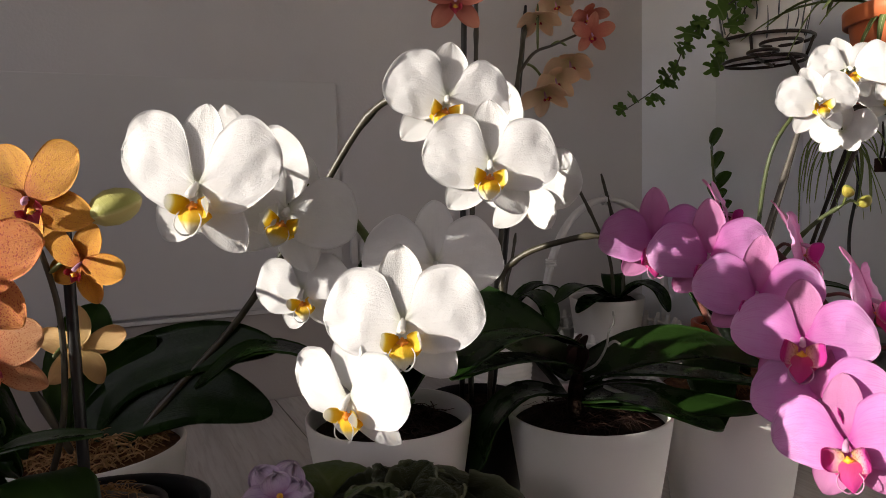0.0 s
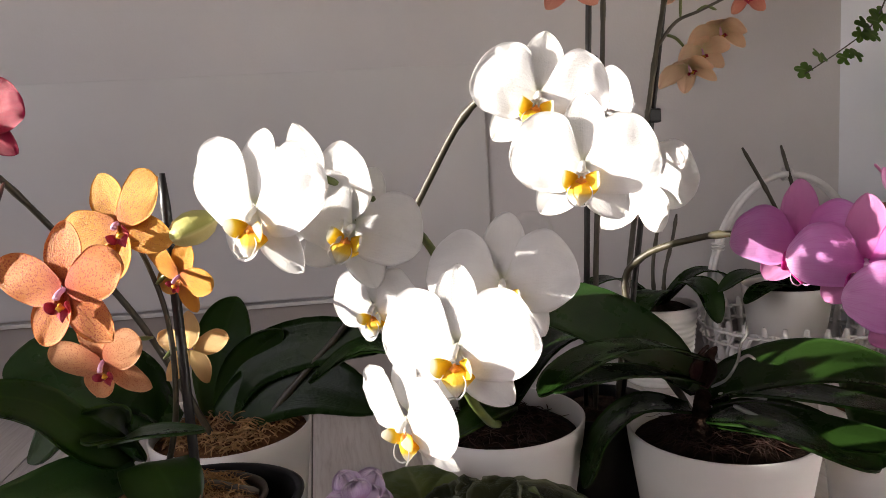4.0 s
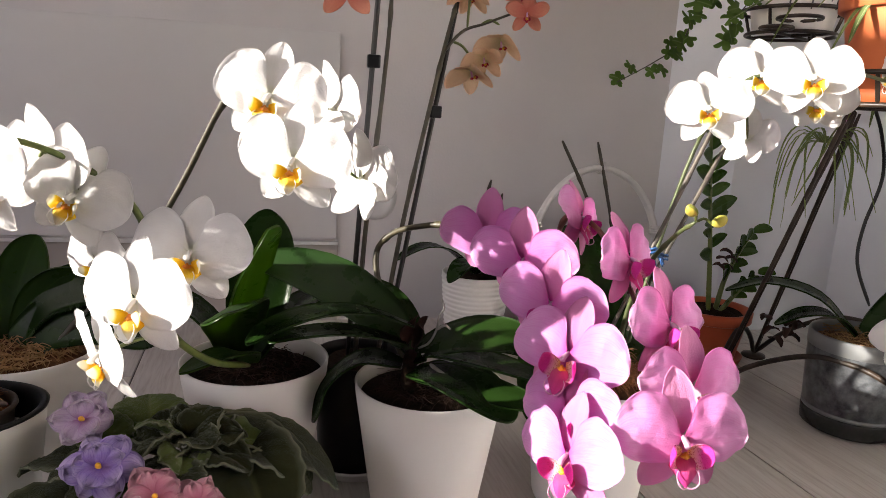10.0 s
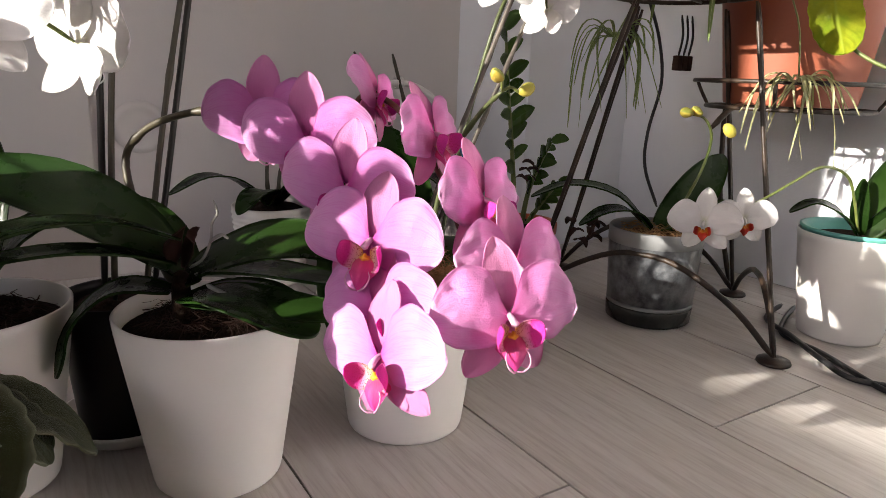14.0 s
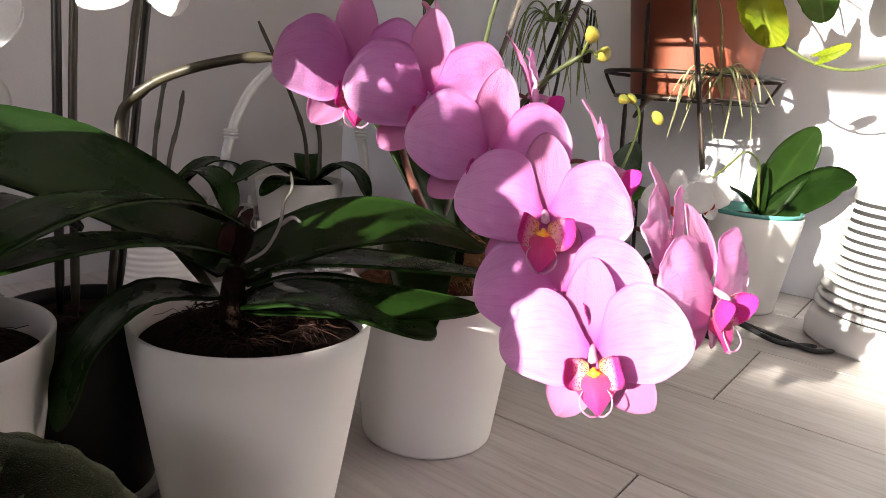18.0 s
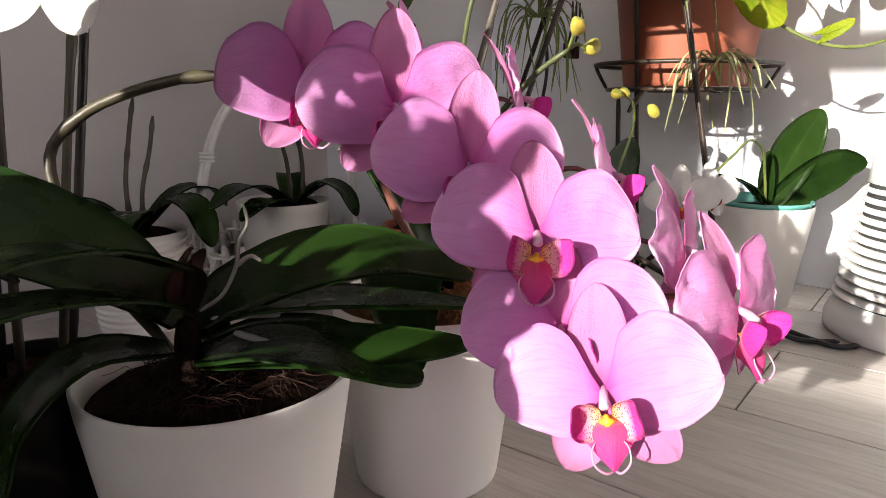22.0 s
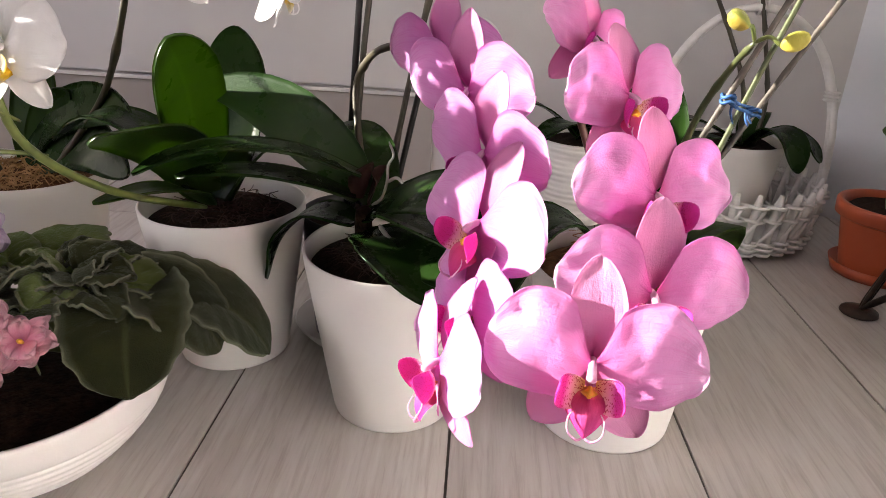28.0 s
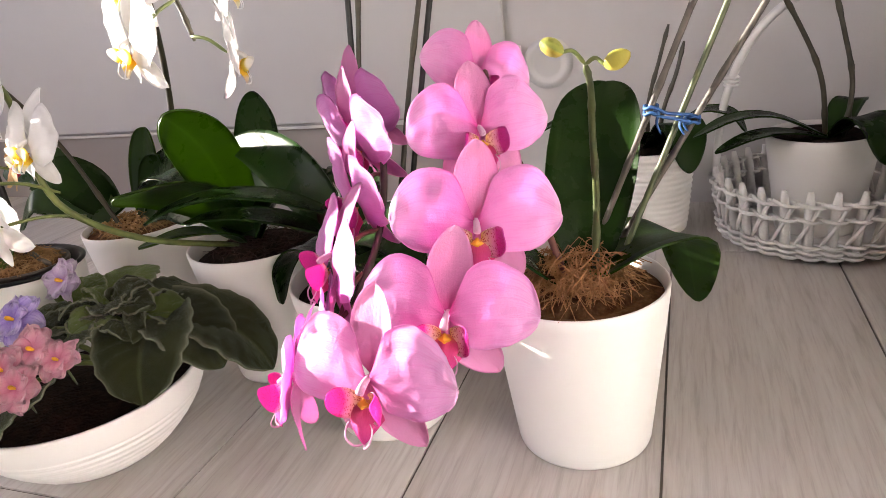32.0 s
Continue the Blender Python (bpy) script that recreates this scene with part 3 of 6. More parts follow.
def strap_leaf(pts, width, material, fold=0.14, twist=0.0, thick=0.0022, nu=18, nv=8, side=None, tip=0.52, name="leaf", wave=0.0, base=0.35, peak=0.92):
    """A leaf along a line, channelled along its midrib."""
    line = smooth_line(pts, 40)
    rnd = random.random() * 6

    def fn(u, v):
        s = u * 39
        k = min(int(s), 38)
        p = line[k].lerp(line[k + 1], s - k)
        t = (line[min(k + 1, 39)] - line[max(k - 1, 0)]).normalized()
        sd = (Vector(side) if side else t.cross(Vector((0, 0, 1))))
        sd = (sd - t * sd.dot(t)).normalized()
        n = sd.cross(t).normalized()
        if twist:
            a = twist * u
            sd, n = sd * math.cos(a) + n * math.sin(a), n * math.cos(a) - sd * math.sin(a)
        w = width * 0.5 * max(base * (1 - u) ** 3, math.sin(math.pi * min(1, 0.06 + 0.94 * u) ** peak) ** tip) if u < 0.999 else width * 0.03
        lift = fold * abs(v) ** 1.3 * w - 0.25 * fold * abs(v) ** 3 * w
        return p + sd * (v * w) + n * (lift + wave * w * math.sin(5 * u + 2.5 * v + rnd))
    return sheet_mesh(name, fn, nu, nv, material, thick)


# ---- the room ----
def wall_y(x):
    return 1.115 - 0.075 * x


def slab(name, plan_pts, z0, z1, material):
    """A prism over a plan outline."""
    n = len(plan_pts)
    verts = [(x, y, z0) for x, y in plan_pts] + [(x, y, z1) for x, y in plan_pts]
    faces = [tuple(range(n - 1, -1, -1)), tuple(range(n, 2 * n))] + [(k, (k + 1) % n, n + (k + 1) % n, n + k) for k in range(n)]
    return mesh_of(name, verts, faces, material, smooth=False)


def structure(name, me, label):
    return tagged(new(name, me), label, name.split("_")[0], kind="structure")


COR_X, PIL_X, PIL_Y, RIGHT_X, CEIL = 0.99, 1.075, 0.93, 1.34, 2.5
FRONT_Y = -4.2
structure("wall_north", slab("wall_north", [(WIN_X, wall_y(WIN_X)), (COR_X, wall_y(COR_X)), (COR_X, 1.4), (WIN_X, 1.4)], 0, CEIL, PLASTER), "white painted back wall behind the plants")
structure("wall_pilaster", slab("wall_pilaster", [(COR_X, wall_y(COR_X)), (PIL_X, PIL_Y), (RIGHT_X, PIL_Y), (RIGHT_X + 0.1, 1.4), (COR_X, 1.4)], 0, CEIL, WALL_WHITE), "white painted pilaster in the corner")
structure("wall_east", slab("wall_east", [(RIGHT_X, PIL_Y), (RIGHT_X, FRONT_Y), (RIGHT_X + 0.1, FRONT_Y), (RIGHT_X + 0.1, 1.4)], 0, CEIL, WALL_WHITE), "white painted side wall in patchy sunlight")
# out of view; its dark tone only weakens the room's bounce
structure("wall_south", slab("wall_south", [(WIN_X - 0.2, FRONT_Y), (RIGHT_X + 0.1, FRONT_Y), (RIGHT_X + 0.1, FRONT_Y - 0.1), (WIN_X - 0.2, FRONT_Y - 0.1)], 0, CEIL, BOUNCE_DIMMER), "unseen wall closing the room, warm grey to cut bounced light")
structure("ceiling", slab("ceiling", [(WIN_X - 0.2, FRONT_Y - 0.1), (RIGHT_X + 0.1, FRONT_Y - 0.1), (RIGHT_X + 0.1, 1.4), (WIN_X - 0.2, 1.4)], CEIL, CEIL + 0.1, PLASTER), "plain white ceiling")
structure("wall_west", slab("wall_west", [(WIN_X - 0.2, FRONT_Y), (WIN_X, FRONT_Y), (WIN_X, 1.4), (WIN_X - 0.2, 1.4)], 0, WIN_Z0, PLASTER), "white window wall below the sill")
for nm, y0, y1, z0, z1 in (("wall_west_lintel", FRONT_Y, 1.4, WIN_Z1, CEIL), ("wall_west_pier", FRONT_Y, WIN_Y0, WIN_Z0, WIN_Z1), ("wall_west_jamb", WIN_Y1, 1.4, WIN_Z0, WIN_Z1)):
    structure(nm, slab(nm, [(WIN_X - 0.2, y0), (WIN_X, y0), (WIN_X, y1), (WIN_X - 0.2, y1)], z0, z1, PLASTER), "white window wall beside the opening")

win = thing("window_1", (WIN_X - 0.17, 0.0, WIN_Z0), "white framed window with a cross rail", "window", kind="structure")
for nm, y0, y1, z0, z1 in (("cross_rail", WIN_Y0, WIN_Y1, 1.16, 1.22), ("top_frame", WIN_Y0, WIN_Y1, WIN_Z1 - 0.03, WIN_Z1), ("side_frame", WIN_Y0, WIN_Y0 + 0.04, WIN_Z0, WIN_Z1), ("mullion", -0.62, -0.56, WIN_Z0, 1.16), ("mullion", -0.62, -0.56, 1.22, WIN_Z1 - 0.03)):
    part(nm, box_mesh(nm, -0.03, 0.03, y0, y1, z0 - WIN_Z0, z1 - WIN_Z0, PANEL, 0.003), win)

# white flap let into the back wall, with a round cap beside it
ang = math.atan(-0.075)
panel = thing("wall_panel", (-0.6, wall_y(-0.6), 0.16), "large white lacquered flush wall panel above the floor", "panel", kind="structure")
pm = box_mesh("panel_leaf", -1.6, 0.0, -0.008, -0.002, 0.0, 0.365, PANEL, 0.002)
P_AT = Matrix.Translation((0.357, wall_y(0.357), 0.157)) @ Matrix.Rotation(ang, 4, "Z")
inv = Matrix.Translation(-Vector(panel.location))
part("panel_leaf", pm, panel, at=inv @ P_AT)
part("bottom_strip", box_mesh("bottom_strip", -1.6, 0.003, -0.012, -0.002, -0.010, -0.0035, PANEL, 0.001), panel, at=inv @ P_AT)
part("latch", box_mesh("latch", 0.014, 0.026, -0.01, -0.001, 0.06, 0.11, PANEL, 0.002), panel, at=inv @ P_AT)
cap = lathe_mesh("wall_cap", [(0.0, 0.002), (0.020, 0.002), (0.025, 0.0028), (0.030, 0.005), (0.034, 0.0055), (0.038, 0.003), (0.041, 0.0)], PANEL, 40)
part("wall_cap", cap, panel, "round white recessed cap", at=inv @ Matrix.Translation((0.425, wall_y(0.425) - 0.001, 0.235)) @ Matrix.Rotation(ang, 4, "Z") @ pose(0, 0, 0, 90))

tagged(part("baseboard", box_mesh("baseboard", -1.95, 0.003, -0.0045, 0.0, -0.157, -0.0115, BASE_PAINT, 0.001), at=P_AT), "warm grey painted board below the wall panel", "baseboard", kind="structure")

# floor: a dark bed with separate boards on it
BOARD, LONG = 0.193, 1.15
floor = structure("floor", box_mesh("floor", WIN_X - 0.2, RIGHT_X + 0.1, FRONT_Y - 0.1, 1.4, -0.06, -0.002, JOINT), "pale grey-washed wood laminate boards with fine dark joints")
k0 = int((WIN_X - 0.62) / BOARD) - 1
for k in range(k0, 6):
    x0 = 0.619 + k * BOARD
    y = 0.291 + (0.0 if k % 2 else 0.57) - 5 * LONG
    while y < 1.3:
        a, b = max(y, FRONT_Y), min(y + LONG, 1.3)
        c, d = max(x0, WIN_X), min(x0 + BOARD, RIGHT_X)
        if b - a > 0.02 and d - c > 0.02:
            ob = part("plank", box_mesh("plank", -(d - c) / 2 + 0.0011, (d - c) / 2 - 0.0011, -(b - a) / 2 + 0.0011, (b - a) / 2 - 0.0011, -0.008, 0.0, PLANK, 0.0005), floor,
                      at=Matrix.Translation(((c + d) / 2, (a + b) / 2, 0)))
        y += LONG


# ---- pots ----
def pot(name, at, r_rim, r_base, h, label, material=POT_WHITE, wall=0.003, fill=0.02, fill_mat=None, sx=1.0, sy=1.0, turn=0.0, ribs=0, lip=0.0, group="", inner=None):
    ob = thing(name, (*at, 0), label, "flower pot", group)
    prof = [(0.0, 0.0), (r_base * 0.93, 0.0), (r_base * 0.985, 0.0012), (r_base, 0.004)]
    steps = 14 if not ribs else ribs * 4
    for i in range(1, steps):
        u = i / steps
        rr = r_base + (r_rim - r_base) * u
        if ribs:
            rr += 0.0011 * math.cos(2 * math.pi * u * ribs)
        prof.append((rr, 0.004 + (h - 0.006) * u))
    if lip:
        prof += [(r_rim, h - lip), (r_rim + 0.004, h - lip + 0.002), (r_rim + 0.005, h - 0.002)]
        prof += [(r_rim + 0.0035, h), (r_rim, h)]
    else:
        prof += [(r_rim - 0.0004, h - 0.0012), (r_rim - wall * 0.5, h)]
    prof += [(r_rim - wall, h - 0.001), (r_rim - wall - 0.001, h - 0.01), (r_base - wall, 0.004), (0.0, 0.004)]
    body = part("body", lathe_mesh("body", prof, material, 64, sx, sy), ob, at=Matrix.Rotation(radians(turn), 4, "Z"))
    if fill_mat is not None:
        rf = (r_base + (r_rim - r_base) * (1 - fill / h) - wall) * 0.985
        rnd = random.random() * 10

        def wob(a, z):
            return 0.03 * math.sin(3 * a + rnd)
        fp = [(rf, h - fill - 0.004)] + [(rf * (1 - i / 7), h - fill + 0.004 * math.sin(i * 1.9 + rnd) + 0.006 * (i / 7)) for i in range(1, 8)]
        fp[-1] = (0.0001, fp[-1][1])
        part("substrate", lathe_mesh("substrate", fp, fill_mat, 40, sx, sy), ob, "dark bark and fibre substrate", at=Matrix.Rotation(radians(turn), 4, "Z"))
    if inner:
        ri = r_rim * inner
        ip = [(ri * 0.9, h * 0.4), (ri, h - 0.012), (ri + 0.002, h - 0.010), (ri + 0.002, h - 0.007), (ri - 0.001, h - 0.007), (ri - 0.003, h - 0.012), (ri * 0.88, h * 0.4)]
        part("inner_pot", lathe_mesh("inner_pot", ip, POT_INNER, 48, sx, sy), ob, "thin clear brown inner pot", at=Matrix.Rotation(radians(turn), 4, "Z"))
    return ob


def fibres(parent, centre, rx, ry, count, material=FIBRE, seed=1, lift=0.008, size=0.03, r=0.0004, turn=0.0):
    """A tangle of curled fibres as one mesh."""
    rnd = random.Random(seed)
    V, F = [], []
    for _ in range(count):
        a, d = rnd.uniform(0, 6.283), math.sqrt(rnd.random())
        x, y = rx * d * math.cos(a), ry * d * math.sin(a)
        ct, st = math.cos(turn), math.sin(turn)
        p = Vector((centre[0] + x * ct - y * st, centre[1] + x * st + y * ct, centre[2] + rnd.uniform(-0.002, lift) * (1.2 - d * d)))
        b = rnd.uniform(0, 6.283)
        dr = Vector((math.cos(b), math.sin(b), rnd.uniform(-0.25, 0.3)))
        bend = rnd.uniform(-1.3, 1.3)
        L = size * rnd.uniform(0.4, 1.2)
        base = len(V)
        rr = r * rnd.uniform(0.6, 1.5)
        for i in range(6):
            u = i / 5
            q = p + dr * (L * (u - 0.5))
            sdv = Vector((-dr.y, dr.x, 0))
            q = q + sdv * (bend * L * (u - 0.5) ** 2) + Vector((0, 0, lift * 0.6 * math.sin(u * 3.1) * rnd.uniform(0.2, 1.0)))
            for k in range(3):
                w = 2.0944 * k
                V.append(q + sdv * (rr * math.cos(w)) + Vector((0, 0, rr * math.sin(w))))
        for i in range(5):
            for k in range(3):
                F.append((base + i * 3 + k, base + i * 3 + (k + 1) % 3, base + i * 3 + 3 + (k + 1) % 3, base + i * 3 + 3 + k))
    ob = wpart("fibre_tangle", mesh_of("fibre_tangle", V, F, material), parent, "loose curled coconut fibres")
    ob["kind"] = "stuff"
    return ob


def wpart(name, me, parent, label=""):
    """A part whose mesh is given in the room's own coordinates, under a thing standing unturned at its place."""
    ob = part(name, me, parent, label)
    ob.matrix_parent_inverse = Matrix.Translation(-Vector(parent.location))
    return ob


# ---- flowers ----
def ease(u, a):
    """Rises smoothly from 0 to 1 while u goes from 0 to a."""
    t = max(0.0, min(1.0, u / a))
    return t * t * (3 - 2 * t)


def moth_petal_fn(side, seed, W, crinkle, close, rise=0.0):
    """A broad kidney-shaped petal on a narrow claw, higher above its axis than below, with a crinkled margin."""
    rnd = random.Random(seed)
    ph, amp, tw = rnd.uniform(0, 6), rnd.uniform(0.012, 0.030), rnd.uniform(-0.10, 0.10)
    lift, skew = rnd.uniform(-0.02, 0.03), rnd.uniform(-0.06, 0.06)

    def fn(u, v):
        h = W * max(0.0, math.sin(math.pi * u ** 0.90)) ** 0.47 * (0.34 + 0.66 * ease(u, 0.20))
        h *= 1.10 if v > 0 else 0.94
        h *= 1 + 0.025 * math.sin(11 * u + ph) * abs(v)
        x = 0.02 + 0.98 * u + 0.04 * v * u * (1 - u) + skew * v * h * u
        y = 0.02 + (0.32 + lift) * u * (1 - u) + (0.04 + rise) * u + v * h
        z = 0.05 + 0.07 * u - (0.13 - close) * u * u - 0.10 * h * v * v * (1 - 0.5 * u) + tw * v * h
        z += amp * math.sin(6 * u + 3.5 * v + ph) * (0.25 + v * v) * u
        z += crinkle * 0.055 * noise.noise(Vector((x * 3.1, y * 3.1, seed * 3.7))) * ease(u, 0.4)
        z += crinkle * 0.030 * noise.noise(Vector((x * 8.5, y * 8.5, seed * 5.1 + 9))) * ease(u, 0.5)
        z += 0.016 * math.sin(19 * u + 2 * ph) * max(0.0, abs(v) - 0.65) / 0.35 * u
        z -= 0.012 * math.exp(-(v / 0.10) ** 2) * (1 - u)
        return (side * x, y, z)
    return fn


def petal_fn(side, seed, L=0.95, W=0.53, rise=0.12, curl=0.16):
    rnd = random.Random(seed)
    ph, amp, tw = rnd.uniform(0, 6), rnd.uniform(0.018, 0.042), rnd.uniform(-0.1, 0.1)
    skew = rnd.uniform(-0.12, 0.12)

    def fn(u, v):
        h = W * max(0.0, math.sin(math.pi * min(1.0, 0.03 + 0.97 * u) ** 1.24)) ** 0.46
        h *= 1.06 if v > 0 else 0.96
        x = 0.03 + L * u * (1 - 0.06 * v * v * (1 - u)) + 0.05 * v * u * (1 - u) + skew * v * h * u
        y = 0.05 + rise * u + v * h
        z = 0.03 + 0.10 * u - curl * u * u - 0.05 * h * v * v + tw * v * h + amp * math.sin(7 * u + 4 * v + ph) * (0.3 + abs(v)) * u
        z += 0.5 * amp * math.sin(17 * u + 3 * ph) * max(0.0, abs(v) - 0.6)
        return (side * x, y, z)
    return fn


def sepal_fn(angle, seed, L=0.86, W=0.29, curl=0.12):
    rnd = random.Random(seed)
    ph, bend = rnd.uniform(0, 6), rnd.uniform(-0.07, 0.07)
    ca, sa = math.cos(radians(angle)), math.sin(radians(angle))

    def fn(u, v):
        h = W * math.sin(math.pi * u ** 1.02) ** 0.55 if 0 < u < 1 else 0.0
        h *= 0.55 + 0.45 * ease(u, 0.25)
        x, y = L * u, v * h + bend * u * u
        z = -0.045 + 0.02 * u - curl * u * u + 0.16 * h * v * v + 0.014 * math.sin(6 * u + 3 * v + ph) * u - 0.012 * math.exp(-(v / 0.12) ** 2)
        z += 0.02 * noise.noise(Vector((x * 5, y * 5, seed * 2.3)))
        return (x * ca - y * sa, 0.02 + x * sa + y * ca, z)
    return fn


def mid_lobe_fn(size, wide):
    """The lip's middle lobe: it runs forward from a neck, broadens to two shoulders and draws out to a point."""
    def fn(u, v):
        w = size * wide * (0.35 + 0.75 * ease(u, 0.40)) * (1.0 if u < 0.42 else max(0.03, (1 - u) / 0.58) ** 0.85)
        y = -0.18 - size * (0.72 * u + 0.10 * u * u)
        z = 0.09 + size * (0.85 * u - 0.72 * u * u) - 0.55 * w * v * v + 0.10 * w * math.exp(-(v / 0.2) ** 2)
        return (v * w, y, z)
    return fn


def side_lobe_fn(side, size, wide):
    """A lip's side lobe: an upright ear beside the column, hollow towards it, its margin rolled outwards."""
    def fn(u, v):
        w = size * wide * math.sin(math.pi * min(1.0, 0.10 + 0.90 * u) ** 0.8) ** 0.6 if u < 1 else 0.0
        x = 0.05 + size * 0.40 * math.sin(1.9 * u) - 0.22 * v * w * u
        y = -0.22 + size * 0.20 * u * u + v * w
        z = 0.08 + size * (0.10 * u + 0.46 * u * u) + 0.45 * w * v * v
        return (side * x, y, z)
    return fn


MESHES = {}
STYLES = {
    # petal, sepal, lip, side lobe, column, callus, petal width, sepal width, lip size, tendrils
    "white": (WHITE, WHITE_SEPAL, LIP_YELLOW, LIP_LOBE, COLUMN_WHITE, CALLUS_SPOT, 0.54, 0.29, 0.46, True),
    "pink": (PINK, PINK_SEPAL, LIP_PINK, LOBE_PINK, COLUMN_PINK, CALLUS, 0.51, 0.27, 0.58, True),
    "rose": (ROSE, ROSE_SEPAL, LIP_PINK, LOBE_PINK, COLUMN_PINK, CALLUS, 0.50, 0.26, 0.58, True),
    "orange": (ORANGE, ORANGE, LIP_RED, LIP_RED, COLUMN_PINK, CALLUS, 0.37, 0.31, 0.30, False),
    "yellow": (YELLOW_ORANGE, YELLOW_ORANGE, LIP_RED, LIP_RED, COLUMN_PINK, CALLUS, 0.37, 0.31, 0.30, False),
    "pale": (PALE_ORANGE, PALE_ORANGE, LIP_RED, LIP_RED, COLUMN_PINK, CALLUS, 0.30, 0.26, 0.24, False),
    "peach": (PEACH, PEACH, LIP_RED, LIP_RED, COLUMN_PINK, CALLUS, 0.40, 0.32, 0.26, False),
    "apricot": (APRICOT, APRICOT, LIP_RED, LIP_RED, COLUMN_PINK, CALLUS, 0.36, 0.30, 0.30, False),
    "coral": (CORAL, CORAL, LIP_RED, LIP_RED, COLUMN_PINK, CALLUS, 0.34, 0.26, 0.28, False),
    "scarlet": (WHITE, WHITE_SEPAL, LIP_SCARLET, LIP_SCARLET, COLUMN_WHITE, CALLUS_SPOT, 0.46, 0.28, 0.40, False),
    "magenta": (MAGENTA, MAGENTA, LIP_RED, LIP_RED, COLUMN_PINK, CALLUS, 0.48, 0.30, 0.34, False),
}


def flower_meshes(style, variant, close):
    key = (style, variant, close)
    if key in MESHES:
        return MESHES[key]
    pm_, sm, lm, bm_, cm, ca, W, SW, LS, tendril = STYLES[style]
    moth = W > 0.4
    s = variant * 17 + len(style)
    out = []
    for k, sd in enumerate((1, -1)):
        fn = moth_petal_fn(sd, s + k, W, {"rose": 1.25, "pink": 0.7, "white": 0.8}.get(style, 0.6), close, 0.28 if variant == 4 else 0.0) if moth else petal_fn(sd, s + k, 0.95, W, 0.25, 0.10 - close)
        out.append(("petal", sheet_mesh("petal", fn, 24, 18, pm_, 0.010)))
    for k, (an, LL) in enumerate(((90, 0.95), (-127, 0.90), (-53, 0.90)) if moth else ((90, 0.95), (-130, 0.95), (-50, 0.95))):
        out.append(("sepal", sheet_mesh("sepal", sepal_fn(an, s + 3 + k, LL, SW, (0.20 if moth else 0.12) - close), 16, 10, sm, 0.010)))
    broad = style == "white"
    out.append(("lip", sheet_mesh("lip", mid_lobe_fn(LS, 0.44 if broad else 0.36), 16, 10, lm, 0.012)))
    for sd in (1, -1):
        out.append(("side_lobe", sheet_mesh("side_lobe", side_lobe_fn(sd, LS, 0.26 if broad else 0.30), 12, 10, bm_, 0.010)))
    if tendril:
        for sd in (1, -1):
            yb, zb = -0.18 - LS * 0.80, 0.09 + LS * 0.15
            out.append(("tendril", tube_mesh("tendril", [(sd * 0.01, yb, zb), (sd * 0.07, yb + 0.01, zb + 0.07), (sd * 0.15, yb + 0.09, zb + 0.09), (sd * 0.16, yb + 0.20, zb + 0.05), (sd * 0.12, yb + 0.27, zb + 0.03)], 0.014, 0.006, cm if style in ("pink", "rose") else WHITE, 14, 6)))
    cal = lathe_mesh("callus", [(0.0001, 0.0), (0.045, 0.01), (0.062, 0.035), (0.045, 0.07), (0.018, 0.085), (0.0001, 0.085)], ca, 14, wob=lambda a, z: 0.28 * math.cos(4 * a))
    cal.transform(Matrix.Translation((0, -0.22, 0.10)) @ Matrix.Diagonal((1.0, 0.95, 1.0, 1)))
    out.append(("callus", cal))
    col = tube_mesh("flower", [(0, 0.03, -0.10), (0, 0.03, 0.02), (0, 0.0, 0.10), (0, -0.05, 0.17), (0, -0.10, 0.20)], 0.03, 0.058 if broad else 0.050, cm, 12, 12)
    MESHES[key] = (col, out)
    return MESHES[key]


def set_flower(plant, m, R, style, variant, close, lab):
    """Puts a flower with its pieces at the pose m, half as wide as R says."""
    col, pieces = flower_meshes(style, variant, close)
    fl = part("flower", col, plant, lab)
    fl.matrix_parent_inverse = Matrix.Translation(-Vector(plant.location))
    fl.matrix_basis = m @ Matrix.Scale(R, 4)
    for nm, me in pieces:
        ob = new(nm, me)
        ob.parent = fl
    return m @ Vector((0, 0.02 * R, -0.10 * R))


def flower_at(plant, p, span, style, variant=0, close=0.0, lean=0.0, lab=""):
    """A flower whose column stands at the pose p (metres, degrees; its face along the pose's z), turned in its own plane by lean degrees."""
    return set_flower(plant, pose(*p) @ pose(0, 0, 0, 0, 0, lean), span / 2, style, variant, close, lab)


def flower(plant, mid, xdir, el, span, style, variant=0, close=0.0, lab="", lean=0.0):
    """A flower with its petal tips' midpoint at mid, its right-hand direction xdir, its face turned up by el degrees."""
    X = Vector(xdir).normalized()
    Y0 = (Vector((0, 0, 1)) - X * X.z).normalized()
    N0 = X.cross(Y0)
    e = radians(el)
    N, Y = N0 * math.cos(e) + Y0 * math.sin(e), Y0 * math.cos(e) - N0 * math.sin(e)
    R = span / 2
    o = Vector(mid) - Y * (0.05 * R)
    return set_flower(plant, Matrix.Translation(o) @ Matrix((X, Y, N)).transposed().to_4x4() @ pose(0, 0, 0, 0, 0, lean), R, style, variant, close, lab)


def bud(plant, at, way, length, material, name="bud"):
    w = Vector(way).normalized()
    prof = [(0.0001, 0.0), (0.11, 0.03), (0.24, 0.14), (0.33, 0.34), (0.35, 0.55), (0.28, 0.78), (0.16, 0.93), (0.0001, 1.0)]
    me = lathe_mesh(name, [(r * length * 0.95, z * length) for r, z in prof], material, 20, wob=lambda a, z: 0.11 * math.cos(3 * a))
    me.transform(w.to_track_quat("Z", "Y").to_matrix().to_4x4())
    me.transform(Matrix.Translation(at))
    return wpart(name, me, plant)


